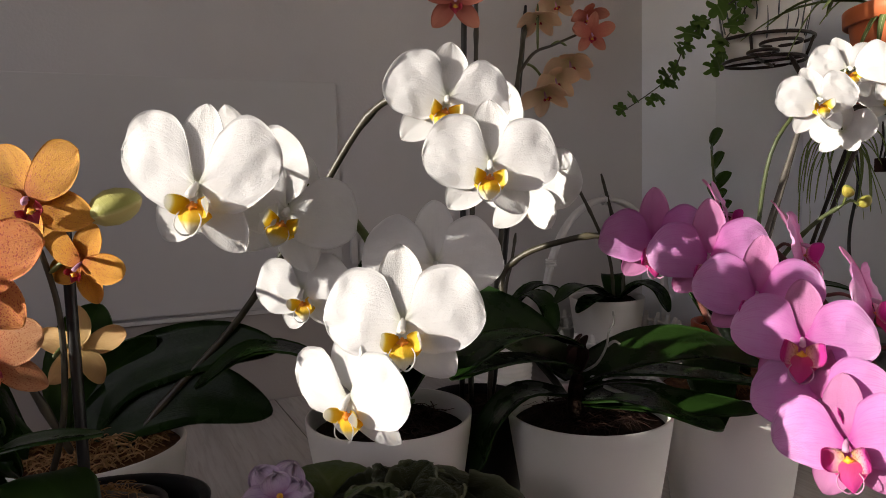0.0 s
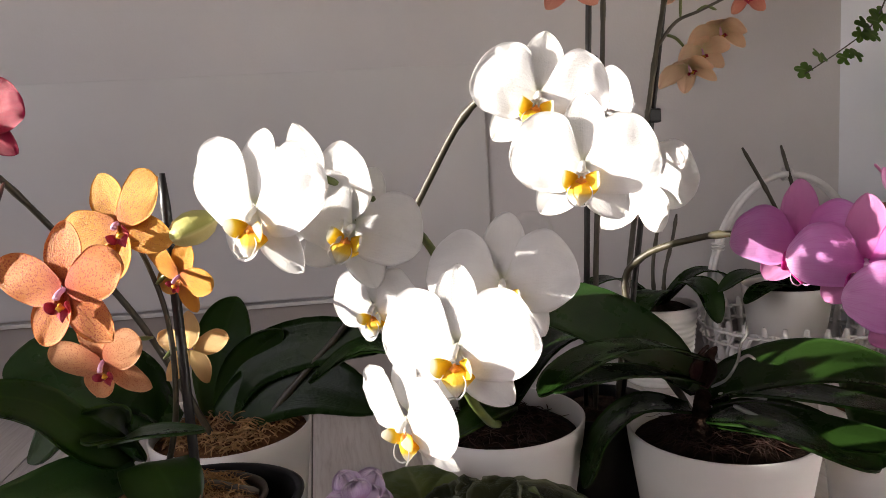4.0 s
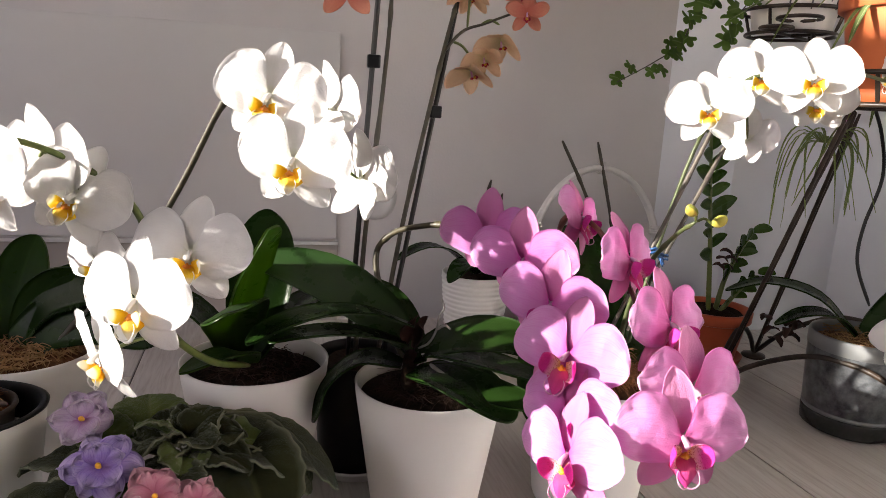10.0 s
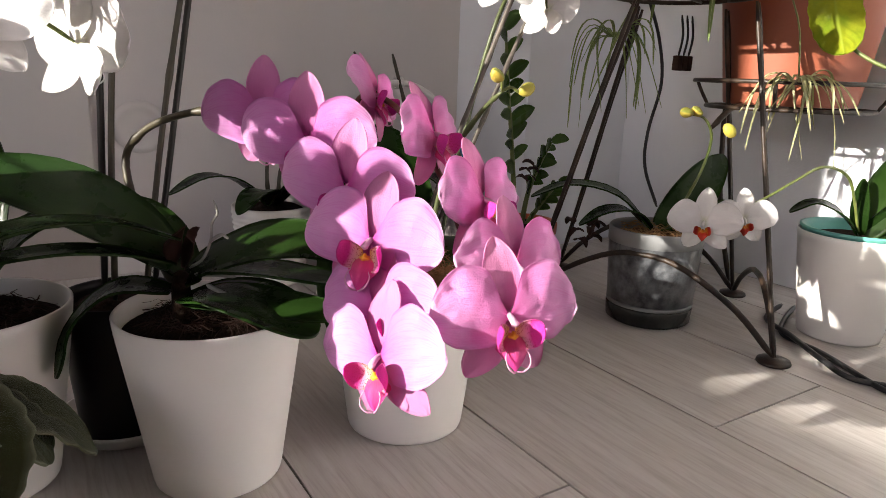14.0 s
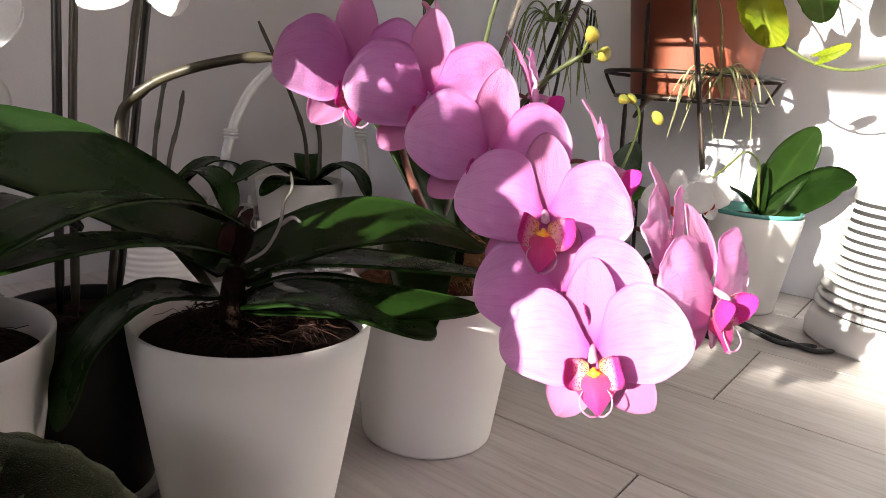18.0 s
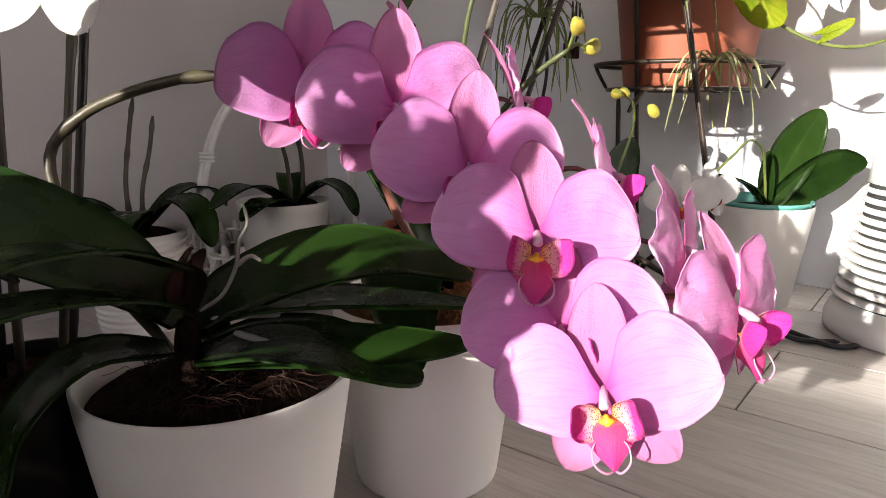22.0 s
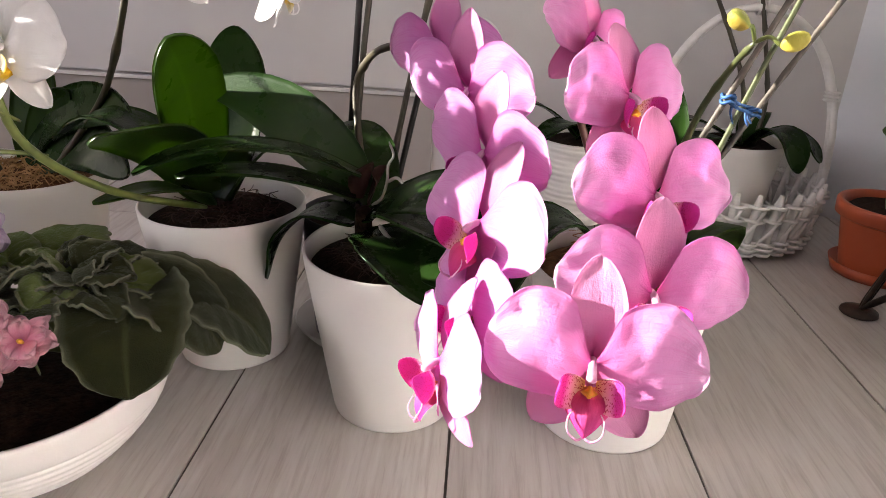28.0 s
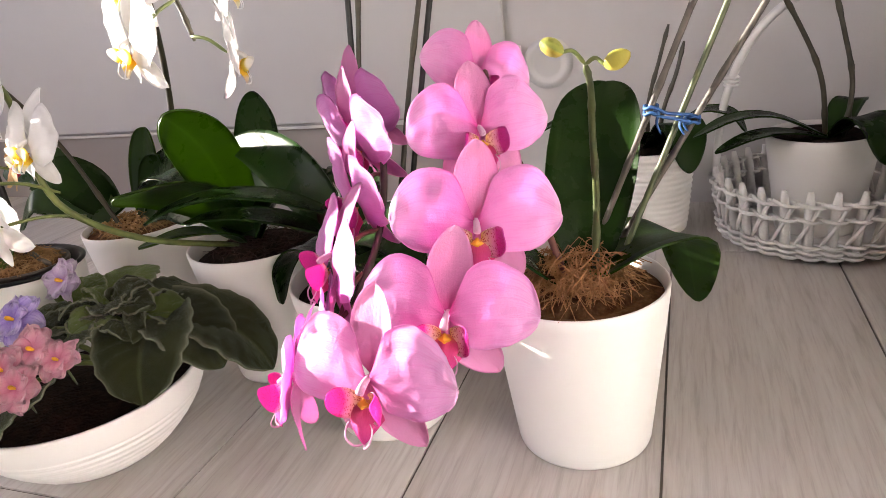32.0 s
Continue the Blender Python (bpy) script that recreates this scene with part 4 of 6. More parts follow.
def stem(plant, pts, r0, r1=None, material=SPIKE, n=24, name="flower_stem", every=0, knots=0.0):
    return wpart(name, tube_mesh(name, pts, r0, r1, material, n, 8, knots, every), plant)


def pedicel(plant, a, b, material=SPIKE_GREEN, r=0.0016):
    a, b = Vector(a), Vector(b)
    mid = (a + b) / 2 + Vector((0, 0, 0.004))
    return wpart("flower_stalk", tube_mesh("flower_stalk", [a, mid, b], r, r * 0.9, material, 8, 6), plant)


def leaf(plant, pts, width, material=LEAF, **kw):
    return wpart("leaf", strap_leaf(pts, width, material, **kw), plant)


# ---- pots on the floor ----
POT_P, POT_Q, POT_W, POT_L = (0.3745, 0.460), (0.554, 0.4585), (0.211, 0.530), (-0.02, 0.61)
GR = "white orchid pots on the floor"
pot("flower_pot", POT_P, 0.0730, 0.0518, 0.1445, "plain white tapered plastic cover pot on the floor", fill=0.012, fill_mat=SOIL, group=GR)
pot("flower_pot", POT_Q, 0.0715, 0.056, 0.142, "plain white tapered plastic cover pot with bark and fibre", fill=0.008, fill_mat=BARK, group=GR)
pot("flower_pot", POT_W, 0.073, 0.051, 0.149, "wide plain white tapered plastic cover pot with dark bark", fill=0.014, fill_mat=SOIL, group=GR)
pot("flower_pot", POT_L, 0.072, 0.054, 0.140, "white tapered plastic pot filled with chunky bark", fill=0.006, fill_mat=BARK, group=GR)
OV = (-0.035, 0.434)
oval = pot("oval_planter", OV, 0.072, 0.056, 0.152, "oval white planter with a black rim", fill=0.05, fill_mat=BLACK, sx=1.15, sy=0.83, turn=6, wall=0.004)
part("rim_liner", lathe_mesh("rim_liner", [(0.0655, 0.10), (0.0695, 0.149), (0.0730, 0.1515), (0.0735, 0.1535), (0.071, 0.1548), (0.0675, 0.1525), (0.063, 0.10)], BLACK, 64, 1.15, 0.83), oval, "glossy black inner rim", at=pose(0, 0, 0, 0, 0, 6))
part("inner_pot", lathe_mesh("inner_pot", [(0.046, 0.09), (0.0525, 0.146), (0.0548, 0.1500), (0.0545, 0.1525), (0.0520, 0.1525), (0.0505, 0.1480), (0.045, 0.09)], POT_INNER, 48, 1.15, 0.83), oval, "clear dark inner pot", at=pose(-0.003, 0.008, 0, 0, 0, 6))
part("substrate", lathe_mesh("substrate", [(0.0505, 0.142), (0.044, 0.150), (0.030, 0.156), (0.014, 0.159), (0.0001, 0.160)], BARK, 40, 1.15, 0.83), oval, "brown coconut fibre", at=pose(-0.003, 0.008, 0, 0, 0, 6))
fibres(oval, (-0.038, 0.442, 0.150), 0.049, 0.035, 900, seed=3, size=0.022, lift=0.012, r=0.00028)

# dark liner pot with a saucer behind the white pots
BL = (0.322, 0.575)
pot("black_pot", BL, 0.052, 0.042, 0.13, "black plastic nursery pot in a pale saucer", BLACK, fill=0.012, fill_mat=SOIL)
sauc = lathe_mesh("saucer", [(0.0001, 0.0), (0.050, 0.0), (0.060, 0.012), (0.062, 0.016), (0.060, 0.016), (0.049, 0.003), (0.0001, 0.003)], POT_WHITE, 48)
tagged(part("saucer", sauc, at=Matrix.Translation((*BL, 0.0))), "shallow white plastic plant saucer", "saucer")

# ---- white orchid A and C in the wide pot ----
ow = thing("orchid", (*POT_W, 0.13), "white moth orchid with an arching spike of large flowers", "orchid", "orchids in bloom")
for pts, w, m, kw in (([(0.192, 0.540, 0.15), (0.196, 0.520, 0.205), (0.207, 0.482, 0.260), (0.220, 0.432, 0.298)], 0.062, LEAF_BRIGHT, {"side": (0.62, 0.55, 0.55), "peak": 1.35, "tip": 0.42, "fold": 0.3}),
                      ([(0.192, 0.535, 0.15), (0.193, 0.495, 0.20), (0.192, 0.442, 0.230), (0.187, 0.388, 0.240)], 0.062, LEAF_BRIGHT, {"side": (0.92, 0.1, 0.36), "peak": 1.2, "tip": 0.42, "fold": 0.2}),
                      ([(0.205, 0.51, 0.15), (0.198, 0.485, 0.170), (0.178, 0.458, 0.178), (0.150, 0.432, 0.174)], 0.034, LEAF_BRIGHT, {}),
                      ([(0.205, 0.53, 0.15), (0.215, 0.55, 0.21), (0.222, 0.56, 0.26), (0.224, 0.56, 0.295)], 0.066, LEAF, {"side": (0.95, -0.2, 0.0)}),
                      ([(0.195, 0.53, 0.15), (0.15, 0.54, 0.20), (0.10, 0.545, 0.215), (0.055, 0.545, 0.19)], 0.055, LEAF, {}),
                      ([(0.215, 0.53, 0.15), (0.25, 0.54, 0.195), (0.285, 0.55, 0.205), (0.315, 0.555, 0.185)], 0.05, LEAF, {})):
    leaf(ow, pts, w, m, **kw)
sp = [(0.205, 0.505, 0.15), (0.175, 0.42, 0.19), (0.150, 0.372, 0.235), (0.145, 0.36, 0.285), (0.130, 0.372, 0.325), (0.095, 0.385, 0.352), (0.05, 0.385, 0.368), (0.015, 0.392, 0.352)]
stem(ow, sp, 0.0032, 0.002, SPIKE_GREEN, 40)
for p, span, var, lean, near in (
        ((0.0430, 0.3530, 0.3460, 92, 7, -37), 0.0860, 4, 0, (0.05, 0.385, 0.368)),
        ((0.0925, 0.3770, 0.3310, 75, 5, -18), 0.0800, 1, -16, (0.095, 0.385, 0.352)),
        ((0.1692, 0.3455, 0.2975, 78, 2, -17), 0.0835, 2, 0, (0.150, 0.368, 0.285)),
        ((0.1375, 0.3200, 0.2715, 85, -2, -35), 0.0870, 3, 0, (0.150, 0.372, 0.25)),
        ((0.1120, 0.3360, 0.2310, 98, 0, -61), 0.0800, 1, 0, (0.155, 0.385, 0.225))):
    b = flower_at(ow, p, span, "white", var, lean=lean)
    pedicel(ow, near, b)
b = flower(ow, (0.070, 0.395, 0.352), (-0.80, 0.55, 0.0), -5, 0.085, "white", 2)
pedicel(ow, (0.075, 0.385, 0.36), b)
b = flower(ow, (0.102, 0.385, 0.285), (0.75, -0.66, 0.1), 0, 0.062, "white", 3)
pedicel(ow, (0.145, 0.365, 0.27), b)
bud(ow, (0.018, 0.387, 0.342), (-0.8, -0.2, -0.30), 0.028, GREEN_BUD)

# ---- white orchid B from the bark pot ----
ob_ = thing("orchid", (*POT_L, 0.13), "white moth orchid with a tall leaning dark spike", "orchid", "orchids in bloom")
stem(ob_, [(0.0, 0.60, 0.13), (0.045, 0.595, 0.18), (0.094, 0.575, 0.235), (0.145, 0.535, 0.32), (0.184, 0.494, 0.395), (0.205, 0.465, 0.412), (0.232, 0.458, 0.406), (0.246, 0.455, 0.380), (0.257, 0.450, 0.352)], 0.0034, 0.002, SPIKE, 44, every=9, knots=0.35)
for p, span, var, lean, near in (
        ((0.2232, 0.4290, 0.4050, 84, 7, -19), 0.0930, 0, -6, (0.225, 0.452, 0.41)),
        ((0.2405, 0.3990, 0.3580, 87, 5, -28), 0.0948, 1, 0, (0.246, 0.452, 0.385)),
        ((0.2779, 0.4800, 0.3961, 94, 0, 118), 0.0865, 2, 0, (0.25, 0.452, 0.40)),
        ((0.2991, 0.4389, 0.3400, 94, 0, 122), 0.0880, 3, 0, (0.262, 0.440, 0.356))):
    b = flower_at(ob_, p, span, "white", var, lean=lean)
    pedicel(ob_, near, b)
for pts, w, mt, kw in (([(-0.03, 0.625, 0.14), (0.0, 0.625, 0.185), (0.039, 0.612, 0.205), (0.085, 0.583, 0.215), (0.125, 0.555, 0.212)], 0.050, LEAF, {"side": (0.25, -0.55, -0.75)}),
                   ([(-0.03, 0.62, 0.14), (0.015, 0.612, 0.168), (0.06, 0.59, 0.176), (0.115, 0.553, 0.158)], 0.064, LEAF, {"side": (0.25, -0.55, -0.75)}),
                   ([(-0.035, 0.635, 0.14), (-0.03, 0.648, 0.19), (-0.02, 0.652, 0.225), (-0.008, 0.65, 0.250)], 0.054, LEAF_BRIGHT, {"side": (0.95, -0.2, -0.1)}),
                   ([(-0.03, 0.63, 0.14), (-0.012, 0.632, 0.18), (0.01, 0.625, 0.205), (0.033, 0.615, 0.222)], 0.036, LEAF_BRIGHT, {"side": (0.95, -0.2, -0.1)}),
                   ([(-0.0649, 0.61, 0.1471), (-0.1102, 0.6, 0.1965), (-0.1439, 0.59, 0.2239), (-0.1857, 0.575, 0.2157)], 0.066, LEAF_GLOSS, {"side": (0.1, -0.6, -0.8), "peak": 1.1, "tip": 0.45, "fold": 0.3}),
                   ([(-0.0649, 0.61, 0.1471), (-0.1038, 0.59, 0.1798), (-0.1399, 0.57, 0.192), (-0.1704, 0.56, 0.1475)], 0.062, LEAF_GLOSS, {"side": (0.3, -0.7, -0.6), "peak": 1.15, "tip": 0.45, "fold": 0.3}),
                   ([(-0.0671, 0.62, 0.1441), (-0.0834, 0.61, 0.1819), (-0.1094, 0.6, 0.2073), (-0.1477, 0.6, 0.2194)], 0.060, LEAF, {"side": (0.1, -0.6, -0.8)})):
    leaf(ob_, pts, w, mt, **kw)

# ---- small orange orchid in the oval planter ----
oo = thing("orchid", (-0.037, 0.43, 0.14), "small orange speckled moth orchid with dark stake", "orchid", "orchids in bloom")
stem(oo, [(-0.045, 0.455, 0.155), (-0.030, 0.450, 0.21), (-0.027, 0.447, 0.27), (-0.034, 0.438, 0.315), (-0.042, 0.415, 0.345)], 0.0021, 0.0014, SPIKE, 30)
for mid, xd, el, span, sty, var, lean, near in (
        ((-0.033, 0.388, 0.3435), (0.93, -0.36, -0.02), 10, 0.068, "yellow", 0, 30, (-0.048, 0.42, 0.335)),
        ((-0.0595, 0.374, 0.312), (0.93, -0.36, 0.05), 4, 0.076, "orange", 1, 0, (-0.045, 0.43, 0.318)),
        ((-0.0585, 0.415, 0.261), (0.93, -0.36, 0.0), -14, 0.066, "apricot", 2, 10, (-0.037, 0.445, 0.265)),
        ((-0.014, 0.430, 0.306), (0.80, -0.60, 0.0), -12, 0.054, "yellow", 3, -30, (-0.03, 0.44, 0.30)),
        ((-0.019, 0.466, 0.250), (-0.9, 0.40, 0.0), -10, 0.056, "pale", 4, 0, (-0.032, 0.445, 0.25))):
    b = flower(oo, mid, xd, el, span, sty, var, 0.05, lean=lean)
    pedicel(oo, near, b)
for pts, w, mt, kw in (([(-0.0588, 0.455, 0.1773), (-0.0457, 0.44, 0.1834), (-0.0331, 0.424, 0.1749), (-0.0253, 0.416, 0.1525)], 0.046, LEAF_BRIGHT, {"side": (0.95, 0.2, 0.0), "peak": 1.15, "tip": 0.42, "fold": 0.2}),
                       ([(-0.0618, 0.46, 0.1757), (-0.084, 0.445, 0.1779), (-0.1066, 0.415, 0.1796), (-0.1388, 0.37, 0.1884)], 0.044, LEAF_GLOSS, {"side": (0.1, -0.8, -0.5), "fold": 0.25}),
                       ([(-0.0629, 0.465, 0.1785), (-0.0852, 0.455, 0.2003), (-0.1074, 0.44, 0.2324), (-0.1395, 0.4, 0.256)], 0.034, LEAF_BRIGHT, {"side": (0.1, -0.6, -0.75)}),
                       ([(-0.0621, 0.468, 0.1774), (-0.0711, 0.48, 0.1921), (-0.0776, 0.478, 0.2064), (-0.0907, 0.462, 0.2166)], 0.040, LEAF_BRIGHT, {"side": (0.4, -0.6, 0.6), "peak": 1.1, "tip": 0.42}),
                       ([(-0.0606, 0.462, 0.1767), (-0.0674, 0.452, 0.1939), (-0.0425, 0.44, 0.2026), (-0.0089, 0.43, 0.2031)], 0.026, LEAF_GLOSS, {}),
                       ([(-0.0606, 0.462, 0.1767), (-0.0686, 0.45, 0.1967), (-0.0749, 0.44, 0.201), (-0.0791, 0.43, 0.2034)], 0.030, LEAF_BRIGHT, {})):
    leaf(oo, pts, w, mt, **kw)
stem(oo, [(-0.034, 0.458, 0.156), (-0.018, 0.452, 0.160), (0.002, 0.444, 0.157), (0.019, 0.441, 0.153)], 0.0034, 0.0026, BAMBOO, 14, "aerial_root")
stk = thing("plant_stake", (-0.021, 0.448, 0.14), "thin dark plastic plant stake with a clip", "stake")
wpart("rod", tube_mesh("rod", [(-0.021, 0.448, 0.135), (-0.021, 0.448, 0.25), (-0.021, 0.448, 0.369)], 0.0034, None, STAKE, 12), stk)

# ---- pink orchid p in the middle pot ----
op = thing("orchid", (*POT_P, 0.14), "pink moth orchid with dark leaves and a drooping spike", "orchid", "orchids in bloom")
stem(op, [(0.350, 0.462, 0.16), (0.337, 0.515, 0.205), (0.331, 0.533, 0.252), (0.343, 0.517, 0.277), (0.362, 0.480, 0.292), (0.388, 0.452, 0.297), (0.43, 0.40, 0.287), (0.452, 0.355, 0.260), (0.457, 0.32, 0.228), (0.447, 0.29, 0.195)], 0.0034, 0.002, SPIKE, 44, every=9, knots=0.3)
for p, span, var, lean, near in (
        ((0.4225, 0.2575, 0.1690, 80, -7, -69), 0.0925, 0, 6, (0.45, 0.295, 0.20)),
        ((0.4375, 0.3011, 0.2266, 74, -2, -51), 0.0945, 1, -6, (0.457, 0.325, 0.235)),
        ((0.4340, 0.2840, 0.1866, 82, -10, -64), 0.0913, 2, 0, (0.452, 0.305, 0.215)),
        ((0.4384, 0.3397, 0.2543, 98, -3, -46), 0.0925, 2, -7, (0.45, 0.36, 0.260)),
        ((0.4270, 0.3755, 0.2815, 106, -6, -39), 0.0940, 3, -4, (0.435, 0.395, 0.285)),
        ((0.4120, 0.4190, 0.2925, 106, -5, -33), 0.0920, 0, -2, (0.41, 0.43, 0.296))):
    b = flower_at(op, p, span, "pink", var, lean=lean)
    pedicel(op, near, b, SPIKE_RED)
for pts, w, kw in (([(0.350, 0.457, 0.184), (0.324, 0.472, 0.211), (0.286, 0.493, 0.235), (0.245, 0.514, 0.247), (0.202, 0.528, 0.249)], 0.049, {"side": (0.31, 0.48, 0.80), "fold": 0.10, "tip": 0.62}),
               ([(0.355, 0.450, 0.176), (0.374, 0.445, 0.190), (0.401, 0.420, 0.206), (0.435, 0.391, 0.209), (0.468, 0.356, 0.193)], 0.048, {"side": (0.5, 0.62, 0.42), "fold": 0.05}),
               ([(0.355, 0.445, 0.170), (0.372, 0.440, 0.179), (0.399, 0.408, 0.185), (0.433, 0.376, 0.182), (0.462, 0.346, 0.178)], 0.042, {"fold": 0.1}),
               ([(0.352, 0.44, 0.162), (0.38, 0.420, 0.166), (0.415, 0.375, 0.166), (0.450, 0.342, 0.163)], 0.034, {"side": (0.5, 0.6, 0.3)}),
               ([(0.352, 0.44, 0.160), (0.375, 0.42, 0.166), (0.395, 0.39, 0.163), (0.419, 0.352, 0.148)], 0.068, {"fold": 0.12, "peak": 1.15, "tip": 0.45}),
               ([(0.3488, 0.445, 0.2046), (0.3062, 0.435, 0.222), (0.2606, 0.42, 0.2275), (0.2242, 0.405, 0.2207), (0.2041, 0.395, 0.2111)], 0.036, {}),
               ([(0.3452, 0.445, 0.1864), (0.3129, 0.44, 0.1986), (0.2792, 0.435, 0.2052), (0.2458, 0.425, 0.2067), (0.2214, 0.42, 0.2028)], 0.034, {}),
               ([(0.345, 0.455, 0.162), (0.31, 0.468, 0.165), (0.28, 0.475, 0.140), (0.265, 0.475, 0.10)], 0.044, {}),
               ([(0.36, 0.465, 0.17), (0.345, 0.51, 0.20), (0.325, 0.545, 0.215), (0.30, 0.57, 0.21)], 0.05, {})):
    leaf(op, pts, w, LEAF_GLOSS if w == 0.049 else LEAF, **kw)

stem(op, [(0.352, 0.45, 0.14), (0.351, 0.448, 0.165), (0.352, 0.446, 0.180)], 0.008, 0.006, SOIL, 12, "crown")
wpart("dry_sheath", strap_leaf([(0.350, 0.452, 0.185), (0.353, 0.450, 0.200), (0.358, 0.447, 0.214)], 0.022, DRY, fold=0.7, thick=0.0008, nu=8, nv=6, wave=0.2), op, "withered brown leaf sheath")
wpart("dry_sheath", strap_leaf([(0.356, 0.45, 0.18), (0.364, 0.452, 0.20), (0.366, 0.45, 0.212)], 0.018, DRY, fold=0.7, thick=0.0008, nu=8, nv=6, wave=0.2), op, "withered brown leaf sheath")
for pts, r in (([(0.358, 0.446, 0.182), (0.366, 0.438, 0.190), (0.371, 0.432, 0.205), (0.372, 0.430, 0.218), (0.376, 0.428, 0.226), (0.373, 0.426, 0.236)], 0.0012),
               ([(0.371, 0.432, 0.205), (0.378, 0.430, 0.209), (0.383, 0.428, 0.206)], 0.0014), ([(0.360, 0.44, 0.178), (0.372, 0.427, 0.180), (0.383, 0.415, 0.180)], 0.0019),
               ([(0.366, 0.430, 0.172), (0.374, 0.418, 0.168), (0.384, 0.410, 0.163), (0.388, 0.402, 0.166)], 0.0019)):
    stem(op, pts, r, r * 0.7, ROOT, 18, "aerial_root")
fibres(op, (0.3745, 0.460, 0.138), 0.046, 0.046, 260, seed=7, size=0.026, lift=0.008, material=DRY, r=0.0003)
fibres(ow, (0.211, 0.53, 0.140), 0.048, 0.048, 160, seed=8, size=0.026, lift=0.006, material=DRY, r=0.0004)
fibres(ob_, (-0.02, 0.61, 0.136), 0.055, 0.055, 420, seed=10, size=0.02, lift=0.010, r=0.0006)

# ---- pink orchid q in the pot beside it ----
oq = thing("orchid", (*POT_Q, 0.14), "pale pink moth orchid with a cascading spike facing the room", "orchid", "orchids in bloom")
stem(oq, [(0.55, 0.44, 0.15), (0.52, 0.465, 0.22), (0.50, 0.465, 0.275), (0.50, 0.445, 0.310), (0.51, 0.41, 0.305), (0.52, 0.385, 0.28), (0.522, 0.345, 0.245), (0.512, 0.305, 0.21), (0.492, 0.262, 0.19)], 0.003, 0.002, SPIKE_RED, 40, every=9, knots=0.3)
for p, span, var, lean, near in (
        ((0.4888, 0.2264, 0.1934, 79, 0, -10), 0.0960, 1, 0, (0.495, 0.268, 0.19)),
        ((0.5194, 0.2625, 0.2110, 80, 5, 6), 0.0940, 2, 0, (0.512, 0.302, 0.21)),
        ((0.5255, 0.3075, 0.2450, 76, 3, 21), 0.0950, 3, -3, (0.522, 0.342, 0.245)),
        ((0.5165, 0.3608, 0.2855, 74, 1, 31), 0.0885, 0, 0, (0.520, 0.385, 0.28)),
        ((0.5000, 0.4220, 0.3105, 74, 1, 39), 0.0800, 1, -20, (0.504, 0.440, 0.306))):
    b = flower_at(oq, p, span, "rose", var, lean=lean)
    pedicel(oq, near, b, SPIKE_RED)
leaf(oq, [(0.560, 0.455, 0.15), (0.562, 0.485, 0.20), (0.566, 0.53, 0.25), (0.570, 0.570, 0.275)], 0.072, LEAF, side=(1, 0.25, 0.1), fold=0.34, peak=1.15, tip=0.45)
leaf(oq, [(0.565, 0.45, 0.15), (0.60, 0.475, 0.170), (0.632, 0.510, 0.155), (0.645, 0.54, 0.085)], 0.066, LEAF_BRIGHT)
leaf(oq, [(0.54, 0.44, 0.15), (0.50, 0.43, 0.185), (0.47, 0.41, 0.18), (0.45, 0.385, 0.13)], 0.055, LEAF)
fibres(oq, (0.558, 0.450, 0.142), 0.036, 0.036, 480, seed=5, size=0.048, lift=0.022, material=RED_FIBRE, r=0.00042)

# white spike D tied to bamboo sticks in the same pot
od = thing("orchid", (0.575, 0.455, 0.14), "white moth orchid spike tied to bamboo sticks", "orchid", "orchids in bloom")
stem(od, [(0.585, 0.46, 0.15), (0.63, 0.49, 0.26), (0.672, 0.505, 0.37), (0.668, 0.46, 0.425), (0.665, 0.43, 0.445), (0.71, 0.41, 0.455), (0.79, 0.43, 0.460), (0.865, 0.45, 0.455)], 0.0024, 0.0018, SPIKE_DARKGREEN, 36)
for mid, xd, el, span, var, near in (
        ((0.6160, 0.4140, 0.4180), (0.86, -0.50, 0.08), 15, 0.078, 0, (0.665, 0.43, 0.443)),
        ((0.677, 0.424, 0.452), (0.86, -0.50, 0.05), 12, 0.078, 1, (0.69, 0.418, 0.452)),
        ((0.700, 0.384, 0.450), (0.82, -0.57, 0.05), 12, 0.082, 2, (0.71, 0.41, 0.455)),
        ((0.676, 0.426, 0.390), (-0.3, 0.95, 0.0), -12, 0.062, 3, (0.665, 0.43, 0.44)),
        ((0.74, 0.415, 0.43), (0.6, -0.8, 0.0), -10, 0.07, 3, (0.76, 0.42, 0.458)),
        ((0.865, 0.445, 0.465), (-0.45, -0.89, 0.0), 0, 0.072, 1, (0.85, 0.447, 0.456))):
    b = flower(od, mid, xd, el, span, "white", var)
    pedicel(od, near, b)
for a, c in (((0.560, 0.474, 0.145), (0.674, 0.461, 0.430)), ((0.574, 0.474, 0.145), (0.741, 0.510, 0.430))):
    s = thing("bamboo_stick", a, "grey weathered bamboo plant stick", "stick", "bamboo sticks")
    a, c = Vector(a), Vector(c)
    wpart("stick", tube_mesh("stick", [a + (c - a) * t for t in (0, 0.2, 0.4, 0.6, 0.8, 1)], 0.0023, None, BAMBOO, 31, 8, 0.22, 6), s)
tie = thing("ribbon_tie", (0.625, 0.478, 0.265), "knotted dark blue ribbon bridging two bamboo sticks", "ribbon")
RA, RB_ = Vector((0.611, 0.468, 0.271)), Vector((0.639, 0.488, 0.259))
for q in (RA, RB_):
    for dz in (-0.003, 0.001):
        wpart("loop", tube_mesh("loop", [q + Vector((0.0046 * math.cos(a * 0.6981), 0.0046 * math.sin(a * 0.6981), dz + 0.001 * math.sin(a * 2.1))) for a in range(10)], 0.0013, None, BLUE, 28, 6), tie)
